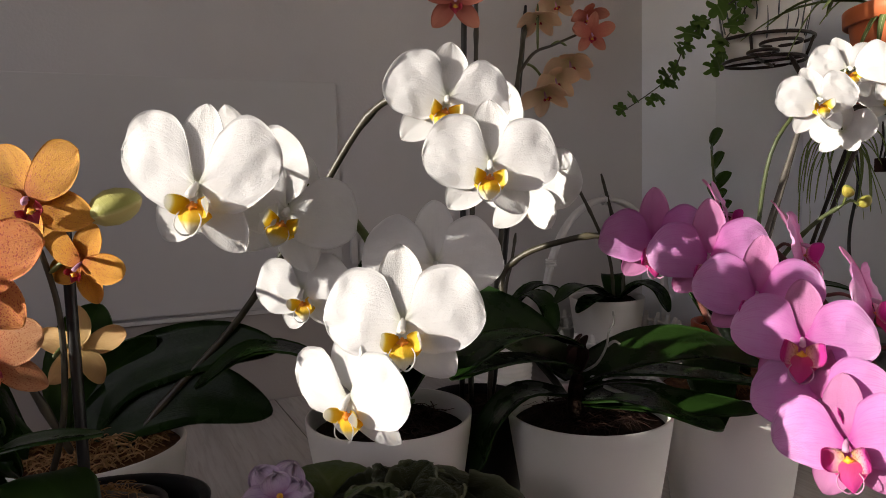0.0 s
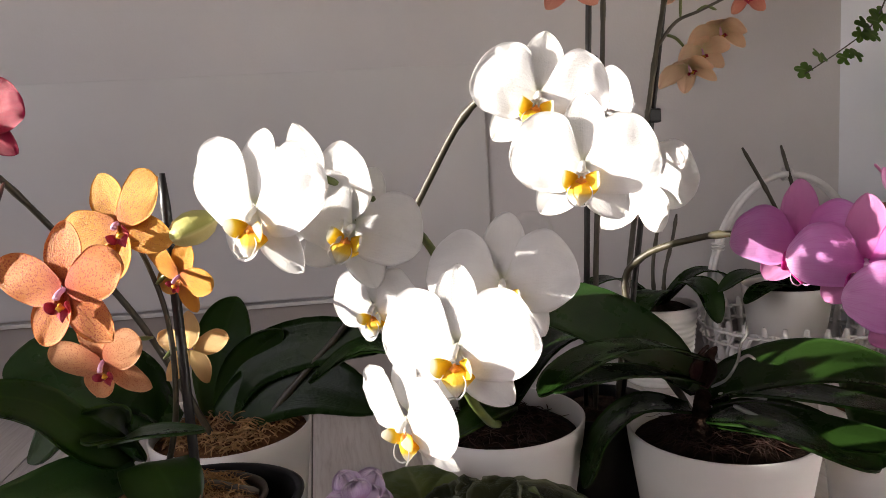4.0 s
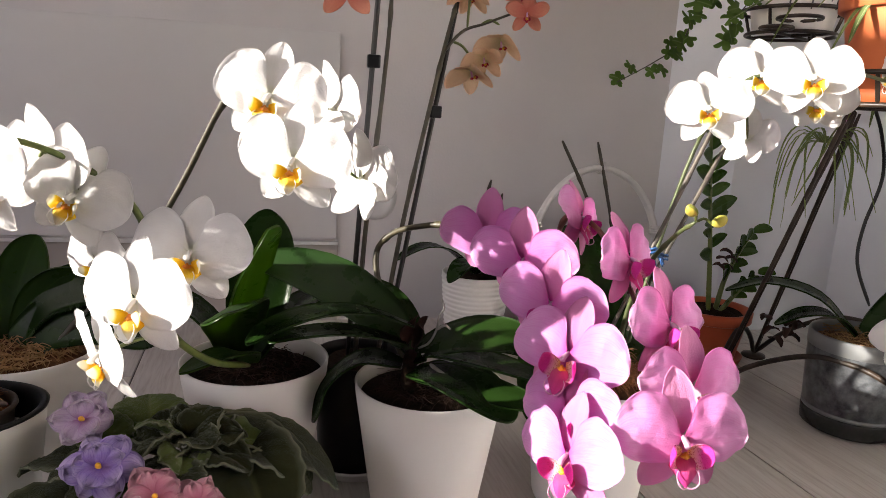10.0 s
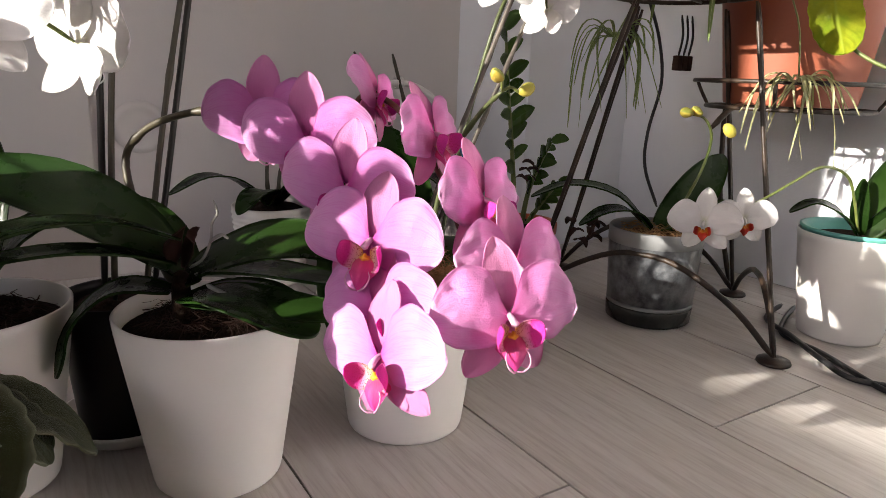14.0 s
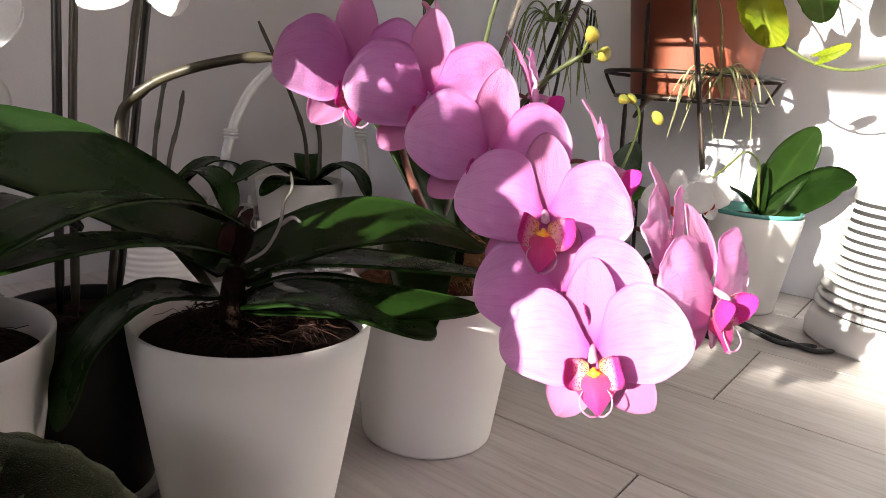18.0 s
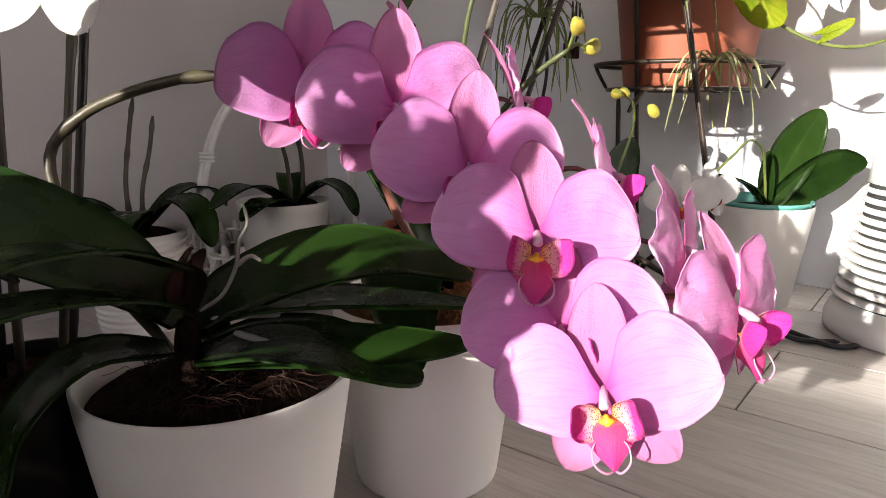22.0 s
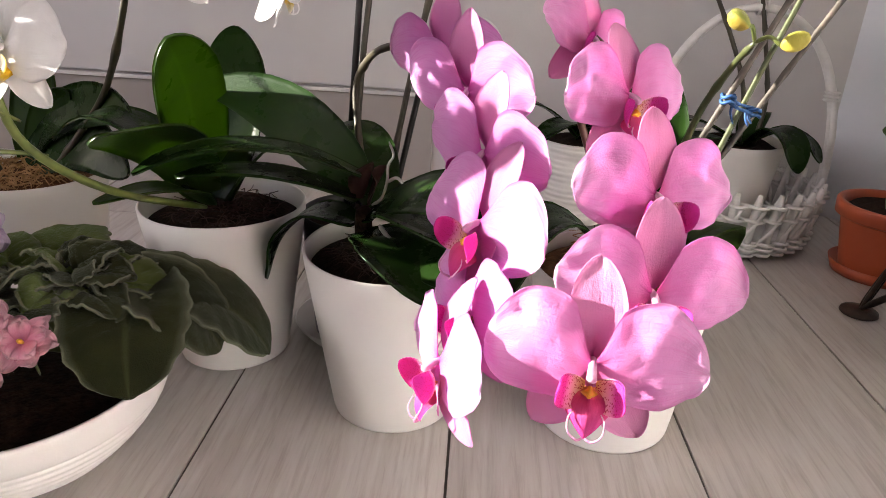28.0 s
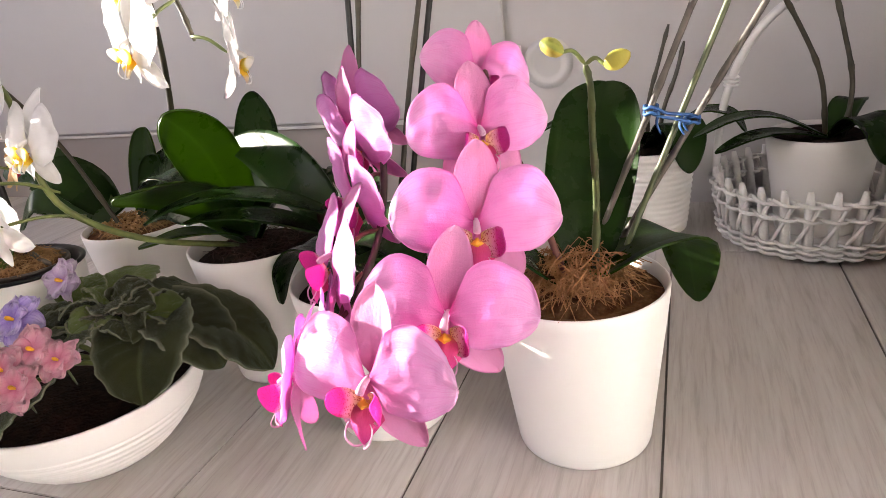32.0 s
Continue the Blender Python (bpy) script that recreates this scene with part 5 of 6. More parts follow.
for k in range(2):
    o = Vector((0, -0.003 + 0.003 * k, -0.003 + 0.005 * k))
    wpart("band", tube_mesh("band", [RA + o, RA.lerp(RB_, 0.33) + o * 0.6 + Vector((0, 0, -0.002)), RA.lerp(RB_, 0.7) + o * 0.7 + Vector((0, 0, -0.001)), RB_ + o], 0.0013, None, BLUE, 14, 6), tie)
for p0, dz in ((RA.lerp(RB_, 0.2), 0.016), (RA.lerp(RB_, 0.75), 0.013), (RA.lerp(RB_, 0.85), 0.010)):
    wpart("loose_end", tube_mesh("loose_end", [p0, p0 + Vector((-0.002, -0.004, -dz * 0.5)), p0 + Vector((0.001, -0.005, -dz))], 0.0013, 0.0008, BLUE, 8, 5), tie)

obud = thing("orchid", (0.567, 0.45, 0.14), "orchid spike with two yellow-green buds", "orchid")
stem(obud, [(0.570, 0.45, 0.15), (0.574, 0.443, 0.213), (0.576, 0.42, 0.265), (0.580, 0.39, 0.300), (0.581, 0.364, 0.318)], 0.0028, 0.0018, SPIKE_DARKGREEN, 24, every=6, knots=0.25)
pedicel(obud, (0.581, 0.364, 0.318), (0.570, 0.351, 0.327), SPIKE_GREEN, 0.0013)
pedicel(obud, (0.581, 0.364, 0.318), (0.593, 0.357, 0.317), SPIKE_GREEN, 0.0013)
bud(obud, (0.571, 0.352, 0.326), (-0.7, -0.2, 0.5), 0.0145, YELLOW_BUD)
bud(obud, (0.592, 0.357, 0.317), (0.85, -0.1, 0.4), 0.0155, YELLOW_BUD)

# ---- tall dark stakes with old peach flowers ----
ot = thing("orchid", (*BL, 0.12), "tall orchid with faded peach flowers on dark stakes", "orchid")
stem(ot, [(0.318, 0.575, 0.12), (0.328, 0.585, 0.27), (0.345, 0.60, 0.42), (0.352, 0.605, 0.52), (0.345, 0.59, 0.60)], 0.003, 0.002, SPIKE, 30, every=8, knots=0.3)
stem(ot, [(0.345, 0.585, 0.12), (0.375, 0.605, 0.28), (0.412, 0.626, 0.44), (0.432, 0.635, 0.52)], 0.003, 0.0024, SPIKE, 30, every=8, knots=0.3)
stem(ot, [(0.417, 0.628, 0.465), (0.44, 0.63, 0.49), (0.465, 0.628, 0.50), (0.50, 0.622, 0.515)], 0.002, 0.0014, SPIKE, 18)
for c, xd, el, span, st, cl in (((0.452, 0.628, 0.447), (0.55, -0.8, 0.25), -62, 0.058, "peach", 0.62), ((0.466, 0.626, 0.462), (0.8, -0.5, 0.2), -40, 0.050, "peach", 0.7), ((0.485, 0.624, 0.482), (0.6, -0.75, 0.1), -58, 0.058, "peach", 0.6),
                                ((0.512, 0.618, 0.515), (0.9, -0.4, 0), -15, 0.050, "coral", 0.3), ((0.507, 0.62, 0.535), (0.9, -0.4, 0.1), -50, 0.045, "coral", 0.5), ((0.448, 0.632, 0.530), (0.8, -0.5, 0), -65, 0.050, "peach", 0.6), ((0.47, 0.63, 0.548), (0.6, -0.7, 0.2), -55, 0.045, "peach", 0.6),
                                ((0.298, 0.552, 0.515), (0.95, -0.3, 0), 5, 0.07, "coral", 0.15)):
    flower(ot, c, xd, el, span, st, 2, cl)
for a, b in (((0.428, 0.63, 0.478), (0.452, 0.63, 0.462)), ((0.462, 0.628, 0.50), (0.482, 0.626, 0.50)), ((0.495, 0.622, 0.513), (0.512, 0.62, 0.522)), ((0.445, 0.63, 0.493), (0.448, 0.633, 0.545))):
    pedicel(ot, a, b)
pedicel(ot, (0.352, 0.605, 0.53), (0.30, 0.557, 0.52))
for a, c in (((0.31, 0.58, 0.115), (0.345, 0.612, 0.62)), ((0.352, 0.59, 0.115), (0.440, 0.645, 0.545))):
    s = thing("plant_stake", a, "thin dark plastic plant stake with a black clip", "stake", "plant stakes")
    wpart("rod", tube_mesh("rod", [a, (Vector(a) + Vector(c)) / 2, c], 0.003, None, STAKE, 16), s)
    q = Vector(a).lerp(Vector(c), 0.66)
    wpart("clip", box_mesh("clip", q.x - 0.006, q.x + 0.008, q.y - 0.005, q.y + 0.005, q.z - 0.007, q.z + 0.007, BLACK, 0.002), s, "black plastic clip")

# ---- african violet in its bowl ----
BOWL = (0.111, 0.364)
bprof = [(0.0001, 0.0), (0.056, 0.0), (0.060, 0.003)]
for i in range(1, 57):
    u = i / 57
    bprof.append((0.060 + 0.045 * math.sin(u * 1.5708) ** 0.9 + (0.0011 * math.cos(u * 56) if u < 0.72 else 0.0009), 0.003 + 0.068 * u))
bprof += [(0.1062, 0.073), (0.1055, 0.0755), (0.1030, 0.0755), (0.101, 0.070), (0.094, 0.04), (0.0001, 0.03)]
bowl = thing("bowl", (*BOWL, 0), "white ribbed ceramic bowl planted with an african violet", "bowl")
part("body", lathe_mesh("body", bprof, POT_WHITE, 72), bowl)
part("soil", lathe_mesh("soil", [(0.095, 0.060), (0.06, 0.064), (0.03, 0.067), (0.0001, 0.068)], SOIL, 40), bowl, "dark potting soil")
viol = thing("african_violet", (*BOWL, 0.065), "african violet with hairy dark leaves and lilac and pink flowers", "plant")


def violet_leaf(base, tip, width, m, droop=0.25, wave=0.0, cup=0.25, seed=0, roll=0.0, plant=viol, side=None, thick=0.0018):
    """A round, heart-based leaf with a scalloped edge, quilted between its side veins."""
    b, t = Vector(base), Vector(tip)
    L = (t - b).length
    ax = (t - b).normalized()
    sd = Vector(side) if side else ax.cross(Vector((0, 0, 1)))
    sd = (sd - ax * sd.dot(ax)).normalized()
    sd = (sd * math.cos(roll) + sd.cross(ax) * math.sin(roll)).normalized()
    n = sd.cross(ax).normalized()
    rnd = random.Random(seed)
    ph, am = rnd.uniform(0, 6), rnd.uniform(0.7, 1.3)

    def fn(u, v):
        h = width * 0.5 * math.sin(math.pi * min(1.0, 0.12 + 0.88 * u) ** 0.9) ** 0.42 if u < 1 else 0.0
        h *= 1 + 0.028 * math.sin(u * 36 + ph) * abs(v) ** 4
        x = L * (u - 0.34 * abs(v) ** 1.5 * (1 - u) ** 1.5)
        quilt = 0.0020 * math.sin(math.pi * (6.5 * u - 2.6 * abs(v))) ** 2 * min(1.0, 3.5 * abs(v)) * min(1.0, 3 * (1 - u))
        z = -droop * L * (u - 0.45) ** 2 + cup * h * (abs(v) - 0.35 * v * v) * (1 - 0.6 * u) - 0.004 * max(0.0, 1 - 6 * abs(v)) * (1 - u) * 0.4 + quilt
        z += wave * width * (math.sin(7 * u + 5 * v + ph) * abs(v) * 0.6 + 0.35 * math.sin(15 * u - 4 * v + 2 * ph) * v * v) * am
        return b + ax * x + sd * (v * h) + n * z
    wpart("leaf", sheet_mesh("leaf", fn, 36, 20, m, thick), plant)


VC = Vector((0.152, 0.372, 0.085))
# big flat leaves that hang over the rim
for bs, tp_, w, dr, sdn in (((0.200, 0.372, 0.133), (0.220, 0.318, 0.097), 0.084, 0.9, 1), ((0.204, 0.392, 0.132), (0.262, 0.384, 0.098), 0.080, 0.7, 2), ((0.212, 0.412, 0.126), (0.290, 0.415, 0.082), 0.080, 0.7, 3),
                         ((0.128, 0.412, 0.132), (0.122, 0.462, 0.150), 0.062, 0.5, 4), ((0.085, 0.390, 0.128), (0.040, 0.420, 0.118), 0.062, 0.7, 5), ((0.080, 0.345, 0.120), (0.022, 0.335, 0.098), 0.068, 0.8, 6),
                         ((0.095, 0.312, 0.116), (0.050, 0.272, 0.088), 0.068, 0.8, 7), ((0.125, 0.300, 0.106), (0.110, 0.248, 0.078), 0.064, 0.8, 8), 
                         ((0.165, 0.415, 0.135), (0.195, 0.450, 0.130), 0.058, 0.6, 10), ((0.105, 0.355, 0.138), (0.072, 0.360, 0.140), 0.052, 0.6, 11), ((0.098, 0.400, 0.138), (0.078, 0.425, 0.150), 0.046, 0.5, 12),
                         ((0.125, 0.345, 0.138), (0.092, 0.315, 0.134), 0.054, 0.6, 13), ((0.150, 0.335, 0.138), (0.160, 0.300, 0.130), 0.050, 0.6, 14)):
    violet_leaf(bs, tp_, w, VIOLET_LEAF_LIGHT if sdn in (4, 12) else VIOLET_LEAF, dr, 0.02 if sdn < 4 else 0.05, 0.22, sdn)
    q = Vector(bs)
    wpart("leaf_stalk", tube_mesh("leaf_stalk", [VC, VC.lerp(q, 0.5) + Vector((0, 0, 0.012)), q + Vector((0, 0, -0.001))], 0.0026, 0.0022, SPIKE_GREEN, 10, 6), viol)
rv = random.Random(4)
for k in range(15):
    a = k * 2.4 + 0.5
    d = Vector((math.cos(a), math.sin(a), 0))
    r0, L = 0.004 + 0.0016 * k, 0.026 + 0.0012 * k
    bs = VC + d * r0 + Vector((0.006, 0.008, 0.060 - 0.0010 * k))
    violet_leaf(bs, bs + d * L + Vector((0, 0, 0.014 - 0.0014 * k)), 0.032 + 0.0008 * k, VIOLET_LEAF_LIGHT if k % 6 == 1 else VIOLET_LEAF, 0.5, 0.13, 0.5, 40 + k, rv.uniform(-0.5, 0.5))


def violet_flower(at, way, size, m, double=True, seed=0):
    w = Vector(way).normalized()
    q = w.to_track_quat("Z", "Y").to_matrix().to_4x4()
    ctr = lathe_mesh("flower", [(0.0001, 0.34), (0.06, 0.32), (0.09, 0.22), (0.05, 0.0)], CALLUS, 10)
    fl = part("flower", ctr, viol)
    fl.matrix_parent_inverse = Matrix.Translation(-Vector(viol.location))
    fl.matrix_basis = Matrix.Translation(at) @ q @ Matrix.Scale(size / 2, 4)
    rnd = random.Random(seed)
    for layer in range(2 if double else 1):
        for k in range(6 - layer):
            a = k * 2 * math.pi / (6 - layer) + layer * 0.5
            L, W, tl = rnd.uniform(0.84, 1.06) - 0.24 * layer, rnd.uniform(0.40, 0.50) - 0.06 * layer, rnd.uniform(-0.12, 0.22) + 0.26 * layer
            ph, dip = rnd.uniform(0, 6), rnd.uniform(0.05, 0.3)

            def fn(u, v, a=a, L=L, W=W, tl=tl, ph=ph, dip=dip):
                h = W * math.sin(math.pi * u ** 1.35) ** 0.45 if 0 < u < 1 else 0.0
                x, y = L * u * (1 + (0.07 * math.sin(8 * v + ph) + 0.05 * math.sin(19 * v + 2 * ph)) * u * u), v * h
                z = tl * u - dip * u ** 3 + (0.10 * math.sin(5 * v + ph) + 0.05 * math.sin(13 * v + 2 * ph)) * u * u - 0.05 * math.exp(-(v / 0.2) ** 2) * u
                return (x * math.cos(a) - y * math.sin(a), x * math.sin(a) + y * math.cos(a), z)
            ob = new("petal", sheet_mesh("petal", fn, 10, 12, m, 0.012))
            ob.parent = fl
    pedicel(viol, Vector(at) - Vector((0, -0.008, 0.028)), at, SPIKE_DARKGREEN, 0.001)


violet_flower((0.084, 0.397, 0.156), (-0.1, -0.8, 0.6), 0.046, PALE_LILAC, seed=1)
violet_flower((0.110, 0.323, 0.156), (-0.05, -0.75, 0.65), 0.046, LILAC, seed=2)
for c, s_, sd in (((0.146, 0.305, 0.140), 0.044, 3), ((0.128, 0.288, 0.130), 0.044, 4), ((0.172, 0.303, 0.134), 0.036, 5), ((0.150, 0.278, 0.122), 0.040, 6)):
    violet_flower(c, (0.1, -0.7, 0.7), s_, VIOLET_PINK, seed=sd)


# ---- iron plant stand with three trays ----
stand = thing("plant_stand", (1.03, 0.60, 0), "dark wrought iron plant stand with bowed legs and ring trays", "plant stand")


def rod(name, pts, r=0.0042, n=20, parent=stand, m=IRON, every=0):
    return wpart(name, tube_mesh(name, pts, r, None, m, n, 8, 0.12, every), parent)


def ring(name, c, r, rr=0.003, parent=stand, m=IRON):
    me = tube_mesh(name, [(c[0] + r * math.cos(a * 0.5236), c[1] + r * math.sin(a * 0.5236), c[2]) for a in range(13)], rr, None, m, 49, 8)
    return wpart(name, me, parent)


FEET = {"a": (0.885, 0.68), "b": (1.065, 0.80), "c": (1.015, 0.355), "d": (1.215, 0.55)}
TOPS = {"a": (0.905, 0.535, 0.425), "b": (0.985, 0.60, 0.425), "c": (1.005, 0.44, 0.425), "d": (1.06, 0.52, 0.425)}
for k, (fx, fy) in FEET.items():
    ft = lathe_mesh("foot", [(0.0001, 0.0), (0.019, 0.0), (0.0205, 0.0015), (0.0195, 0.0045), (0.008, 0.007), (0.0001, 0.008)], IRON, 24)
    ft.transform(Matrix.Translation((fx, fy, 0)))
    wpart("foot", ft, stand)
    tx, ty, tz = TOPS[k]
    for dx, dy in ((0.0, 0.0), (0.008, 0.004)):
        rod("leg", [(fx + dx * 0.3, fy + dy * 0.3, 0.004), (fx + (tx - fx) * 0.35 + dx, fy + (ty - fy) * 0.35 + dy, 0.15), (fx + (tx - fx) * 0.7 + dx, fy + (ty - fy) * 0.7 + dy, 0.30), (tx + dx * 2, ty + dy * 2, tz)], 0.0027, 22, every=2)
for p, q, h in (("a", "c", 0.10), ("b", "d", 0.10), ("a", "b", 0.07), ("c", "d", 0.07)):
    a, b = Vector((*FEET[p], 0.006)), Vector((*FEET[q], 0.006))
    mids = [a.lerp(b, t) + Vector((0, 0, h * 4 * t * (1 - t))) for t in (0.0, 0.15, 0.35, 0.5, 0.65, 0.85, 1.0)]
    rod("brace", mids, 0.0040, 26)
TRAYS = {"top_tray": ((0.955, 0.505, 0.432), 0.085), "low_tray": ((1.185, 0.49, 0.300), 0.108), "side_tray": ((1.035, 0.795, 0.545), 0.066)}
for nm, (c, r) in TRAYS.items():
    ring(nm, c, r)
    ring(nm, (c[0], c[1], c[2] + 0.035), r * 1.18)
    for k in range(4):
        a = k * 1.5708 + 0.4
        d = Vector((math.cos(a), math.sin(a), 0))
        C = Vector(c)
        rod("tray_bar", [C + d * r, C + d * (r * 0.4), C - d * (r * 0.4), C - d * r], 0.0026, 8)
        rod("tray_bar", [C + d * r, C + d * (r * 1.1) + Vector((0, 0, 0.018)), C + d * (r * 1.18) + Vector((0, 0, 0.035))], 0.0026, 8)
ring("scroll", (0.955, 0.735, 0.545), 0.022, 0.0028)
ring("scroll", (0.985, 0.725, 0.560), 0.030, 0.0028)
rod("arm", [(1.06, 0.52, 0.27), (1.09, 0.51, 0.30), (1.12, 0.50, 0.300)], 0.004, 8)
rod("arm", [(0.985, 0.60, 0.425), (1.0, 0.68, 0.48), (1.02, 0.735, 0.545)], 0.004, 12)
rod("arm", [(1.215, 0.56, 0.02), (1.20, 0.585, 0.15), (1.185, 0.59, 0.30)], 0.004, 12)

# pots on the stand
op_ = pot("hanging_pot", (0.955, 0.505), 0.082, 0.062, 0.125, "orange plastic pot with a spider plant on the stand", ORANGE_POT, fill=0.015, fill_mat=SOIL, lip=0.022)
op_.location.z = 0.436
sc_ = lathe_mesh("saucer", [(0.0001, 0.0), (0.062, 0.0), (0.070, 0.014), (0.072, 0.014), (0.064, -0.002), (0.0001, -0.002)], ORANGE_POT, 40)
part("saucer", sc_, op_)
tp = pot("terracotta_pot", (1.185, 0.49), 0.110, 0.086, 0.19, "large terracotta plastic pot on the low stand tray", TERRA, fill=0.02, fill_mat=SOIL, lip=0.035)
tp.location.z = 0.304
wp = pot("ribbed_pot", (1.035, 0.795), 0.080, 0.058, 0.13, "white grooved pot in the side tray", POT_WHITE, fill=0.015, fill_mat=SOIL, ribs=0)
wp.location.z = 0.549
rk = random.Random(8)
for k in range(26):
    a = k * 2 * math.pi / 26
    z0 = 0.02 + rk.uniform(0, 0.04)
    L = rk.uniform(0.03, 0.06)
    r0, r1 = 0.058 + 0.022 * z0 / 0.13 + 0.0006, 0.058 + 0.022 * (z0 + L) / 0.13 + 0.0006
    wv = rk.uniform(-0.05, 0.05)
    me = tube_mesh("groove", [(r0 * math.cos(a), r0 * math.sin(a), z0), ((r0 + r1) / 2 * math.cos(a + wv), (r0 + r1) / 2 * math.sin(a + wv), z0 + L / 2), (r1 * math.cos(a), r1 * math.sin(a), z0 + L)], 0.0016, 0.0006, GREY_GLASS, 8, 6)
    part("groove", me, wp)


# ---- spider plants ----
def blade(plant, base, way, length, width, droop, m=SPIDER_LEAF, curl=0.0):
    b, w = Vector(base), Vector(way)
    flat = Vector((w.x, w.y, 0))
    pts = []
    for k in range(5):
        u = k / 4
        pts.append(b + flat * (length * u * (1 - 0.25 * droop * u)) + Vector((0, 0, length * (w.z * u - droop * u * u))) + Vector((-w.y, w.x, 0)) * (curl * length * u * u))
    me = strap_leaf(pts, width, m, fold=0.5, thick=0.0005, nu=14, nv=4, tip=0.4, base=0.9)
    return wpart("leaf", me, plant)


def spider(name, base, count, length, width, seed, label, up=0.9, droop=1.0, m=SPIDER_LEAF, swirl=0.25):
    pl = thing(name, base, label, "spider plant", "spider plants")
    rnd = random.Random(seed)
    for k in range(count):
        a = k * 2.4 + rnd.uniform(-0.4, 0.4)
        blade(pl, Vector(base) + Vector((math.cos(a), math.sin(a), 0)) * 0.006, (math.cos(a), math.sin(a), up * rnd.uniform(0.3, 1.2)), length * rnd.uniform(0.6, 1.15), width * rnd.uniform(0.7, 1.2), droop * rnd.uniform(0.6, 1.3), m, rnd.uniform(-swirl, swirl))
    return pl


spider("spider_plant", (0.955, 0.505, 0.55), 34, 0.22, 0.010, 11, "lush variegated spider plant trailing over its orange pot", 0.9, 0.95)
s2 = spider("spider_plant", (0.940, 0.595, 0.385), 26, 0.090, 0.0040, 12, "small hanging spider plantlet with thin striped arching leaves", 1.1, 1.9, swirl=0.5)
stem(s2, [(0.940, 0.595, 0.385), (0.955, 0.575, 0.44), (0.96, 0.53, 0.54)], 0.0011, None, SPIKE_GREEN, 12, "runner")
s3 = spider("spider_plant", (1.075, 0.415, 0.335), 30, 0.075, 0.0042, 13, "pale curly hanging spider plantlet before the terracotta pot", 0.9, 1.7, PALE_BLADE, 0.7)
stem(s3, [(1.075, 0.415, 0.335), (1.06, 0.425, 0.42), (1.0, 0.47, 0.54)], 0.0011, None, SPIKE_GREEN, 12, "runner")

# ---- ivy trailing from the side tray ----
ivy = thing("ivy", (1.035, 0.795, 0.66), "trailing ivy with small lobed green leaves", "ivy")
IVP = [(1.00, 0.76, 0.665), (0.95, 0.765, 0.645), (0.905, 0.80, 0.605), (0.878, 0.82, 0.572), (0.867, 0.84, 0.524), (0.826, 0.85, 0.491), (0.765, 0.86, 0.455)]
stem(ivy, IVP, 0.0014, 0.0008, SPIKE, 30, "vine")
stem(ivy, [IVP[0], (0.96, 0.75, 0.65), (0.945, 0.775, 0.60), (0.93, 0.80, 0.56), (0.92, 0.80, 0.53)], 0.0012, 0.0007, SPIKE, 24, "vine")


def lobed_leaf(plant, at, way, size, m, seed=0):
    """A five-lobed leaf with a shallow fold."""
    rnd = random.Random(seed)
    w = Vector(way).normalized()
    q = w.to_track_quat("Z", "Y").to_matrix().to_4x4() @ Matrix.Rotation(rnd.uniform(0, 6.3), 4, "Z")
    n = 40
    verts, uvs = [Vector((0, 0, 0.0))], [(0.0, 0.5)]
    for ringk in (0.5, 1.0):
        for k in range(n):
            a = 2 * math.pi * k / n
            r = (0.55 + 0.45 * abs(math.cos(2.5 * (a - math.pi))) ** 0.8) * (0.35 if abs(a - math.pi) > 2.8 else 1.0)
            r *= ringk
            verts.append(Vector((r * math.cos(a), r * math.sin(a), -0.15 * r * r + 0.1 * abs(math.sin(a)) * r)))
            uvs.append((ringk, 0.5 + 0.5 * math.sin(a) * ringk))
    faces = [(0, 1 + k, 1 + (k + 1) % n) for k in range(n)]
    faces += [(1 + k, 1 + n + k, 1 + n + (k + 1) % n, 1 + (k + 1) % n) for k in range(n)]
    top = len(verts)
    verts += [v - Vector((0, 0, 0.02)) for v in verts]
    uvs += uvs
    faces += [tuple(i + top for i in reversed(f)) for f in faces]
    me = mesh_of("leaf", [Matrix.Translation(at) @ q @ Matrix.Scale(size / 2, 4) @ v for v in verts], faces, m, uvs)
    return wpart("leaf", me, plant)


ri = random.Random(21)
line = smooth_line(IVP, 24)
for k in range(3, 24):
    p = line[k] + Vector((ri.uniform(-0.012, 0.012), ri.uniform(-0.012, 0.004), ri.uniform(-0.012, 0.012)))
    lobed_leaf(ivy, p, (ri.uniform(-0.7, 0.3), -0.8, ri.uniform(0.0, 0.8)), ri.uniform(0.026, 0.046) * (1.2 - 0.45 * k / 24), IVY_LEAF, k)
for k in range(12):
    p = smooth_line([IVP[0], (0.96, 0.75, 0.65), (0.945, 0.775, 0.60), (0.93, 0.80, 0.56), (0.92, 0.80, 0.53)], 12)[k] + Vector((ri.uniform(-0.012, 0.012), ri.uniform(-0.012, 0.004), 0))
    lobed_leaf(ivy, p, (ri.uniform(-0.7, 0.3), -0.8, ri.uniform(0.0, 0.8)), ri.uniform(0.028, 0.046), IVY_LEAF, 50 + k)

# ---- pothos runner at the side wall ----
pth = thing("pothos", (1.185, 0.49, 0.48), "yellow-green variegated pothos vine with heart-shaped leaves", "pothos")
PV = [(1.12, 0.45, 0.47), (1.06, 0.40, 0.435), (1.045, 0.372, 0.405), (1.04, 0.34, 0.372), (1.05, 0.30, 0.350), (1.065, 0.262, 0.345), (1.085, 0.225, 0.358), (1.09, 0.205, 0.378)]
stem(pth, PV, 0.0026, 0.0016, SPIKE_GREEN, 36, "vine")


def heart_leaf(plant, base, tip, width, m, side):
    violet_leaf(base, tip, width, m, 0.4, 0.0, 0.3, int(width * 1e4), 0.0, plant, side, 0.0012)


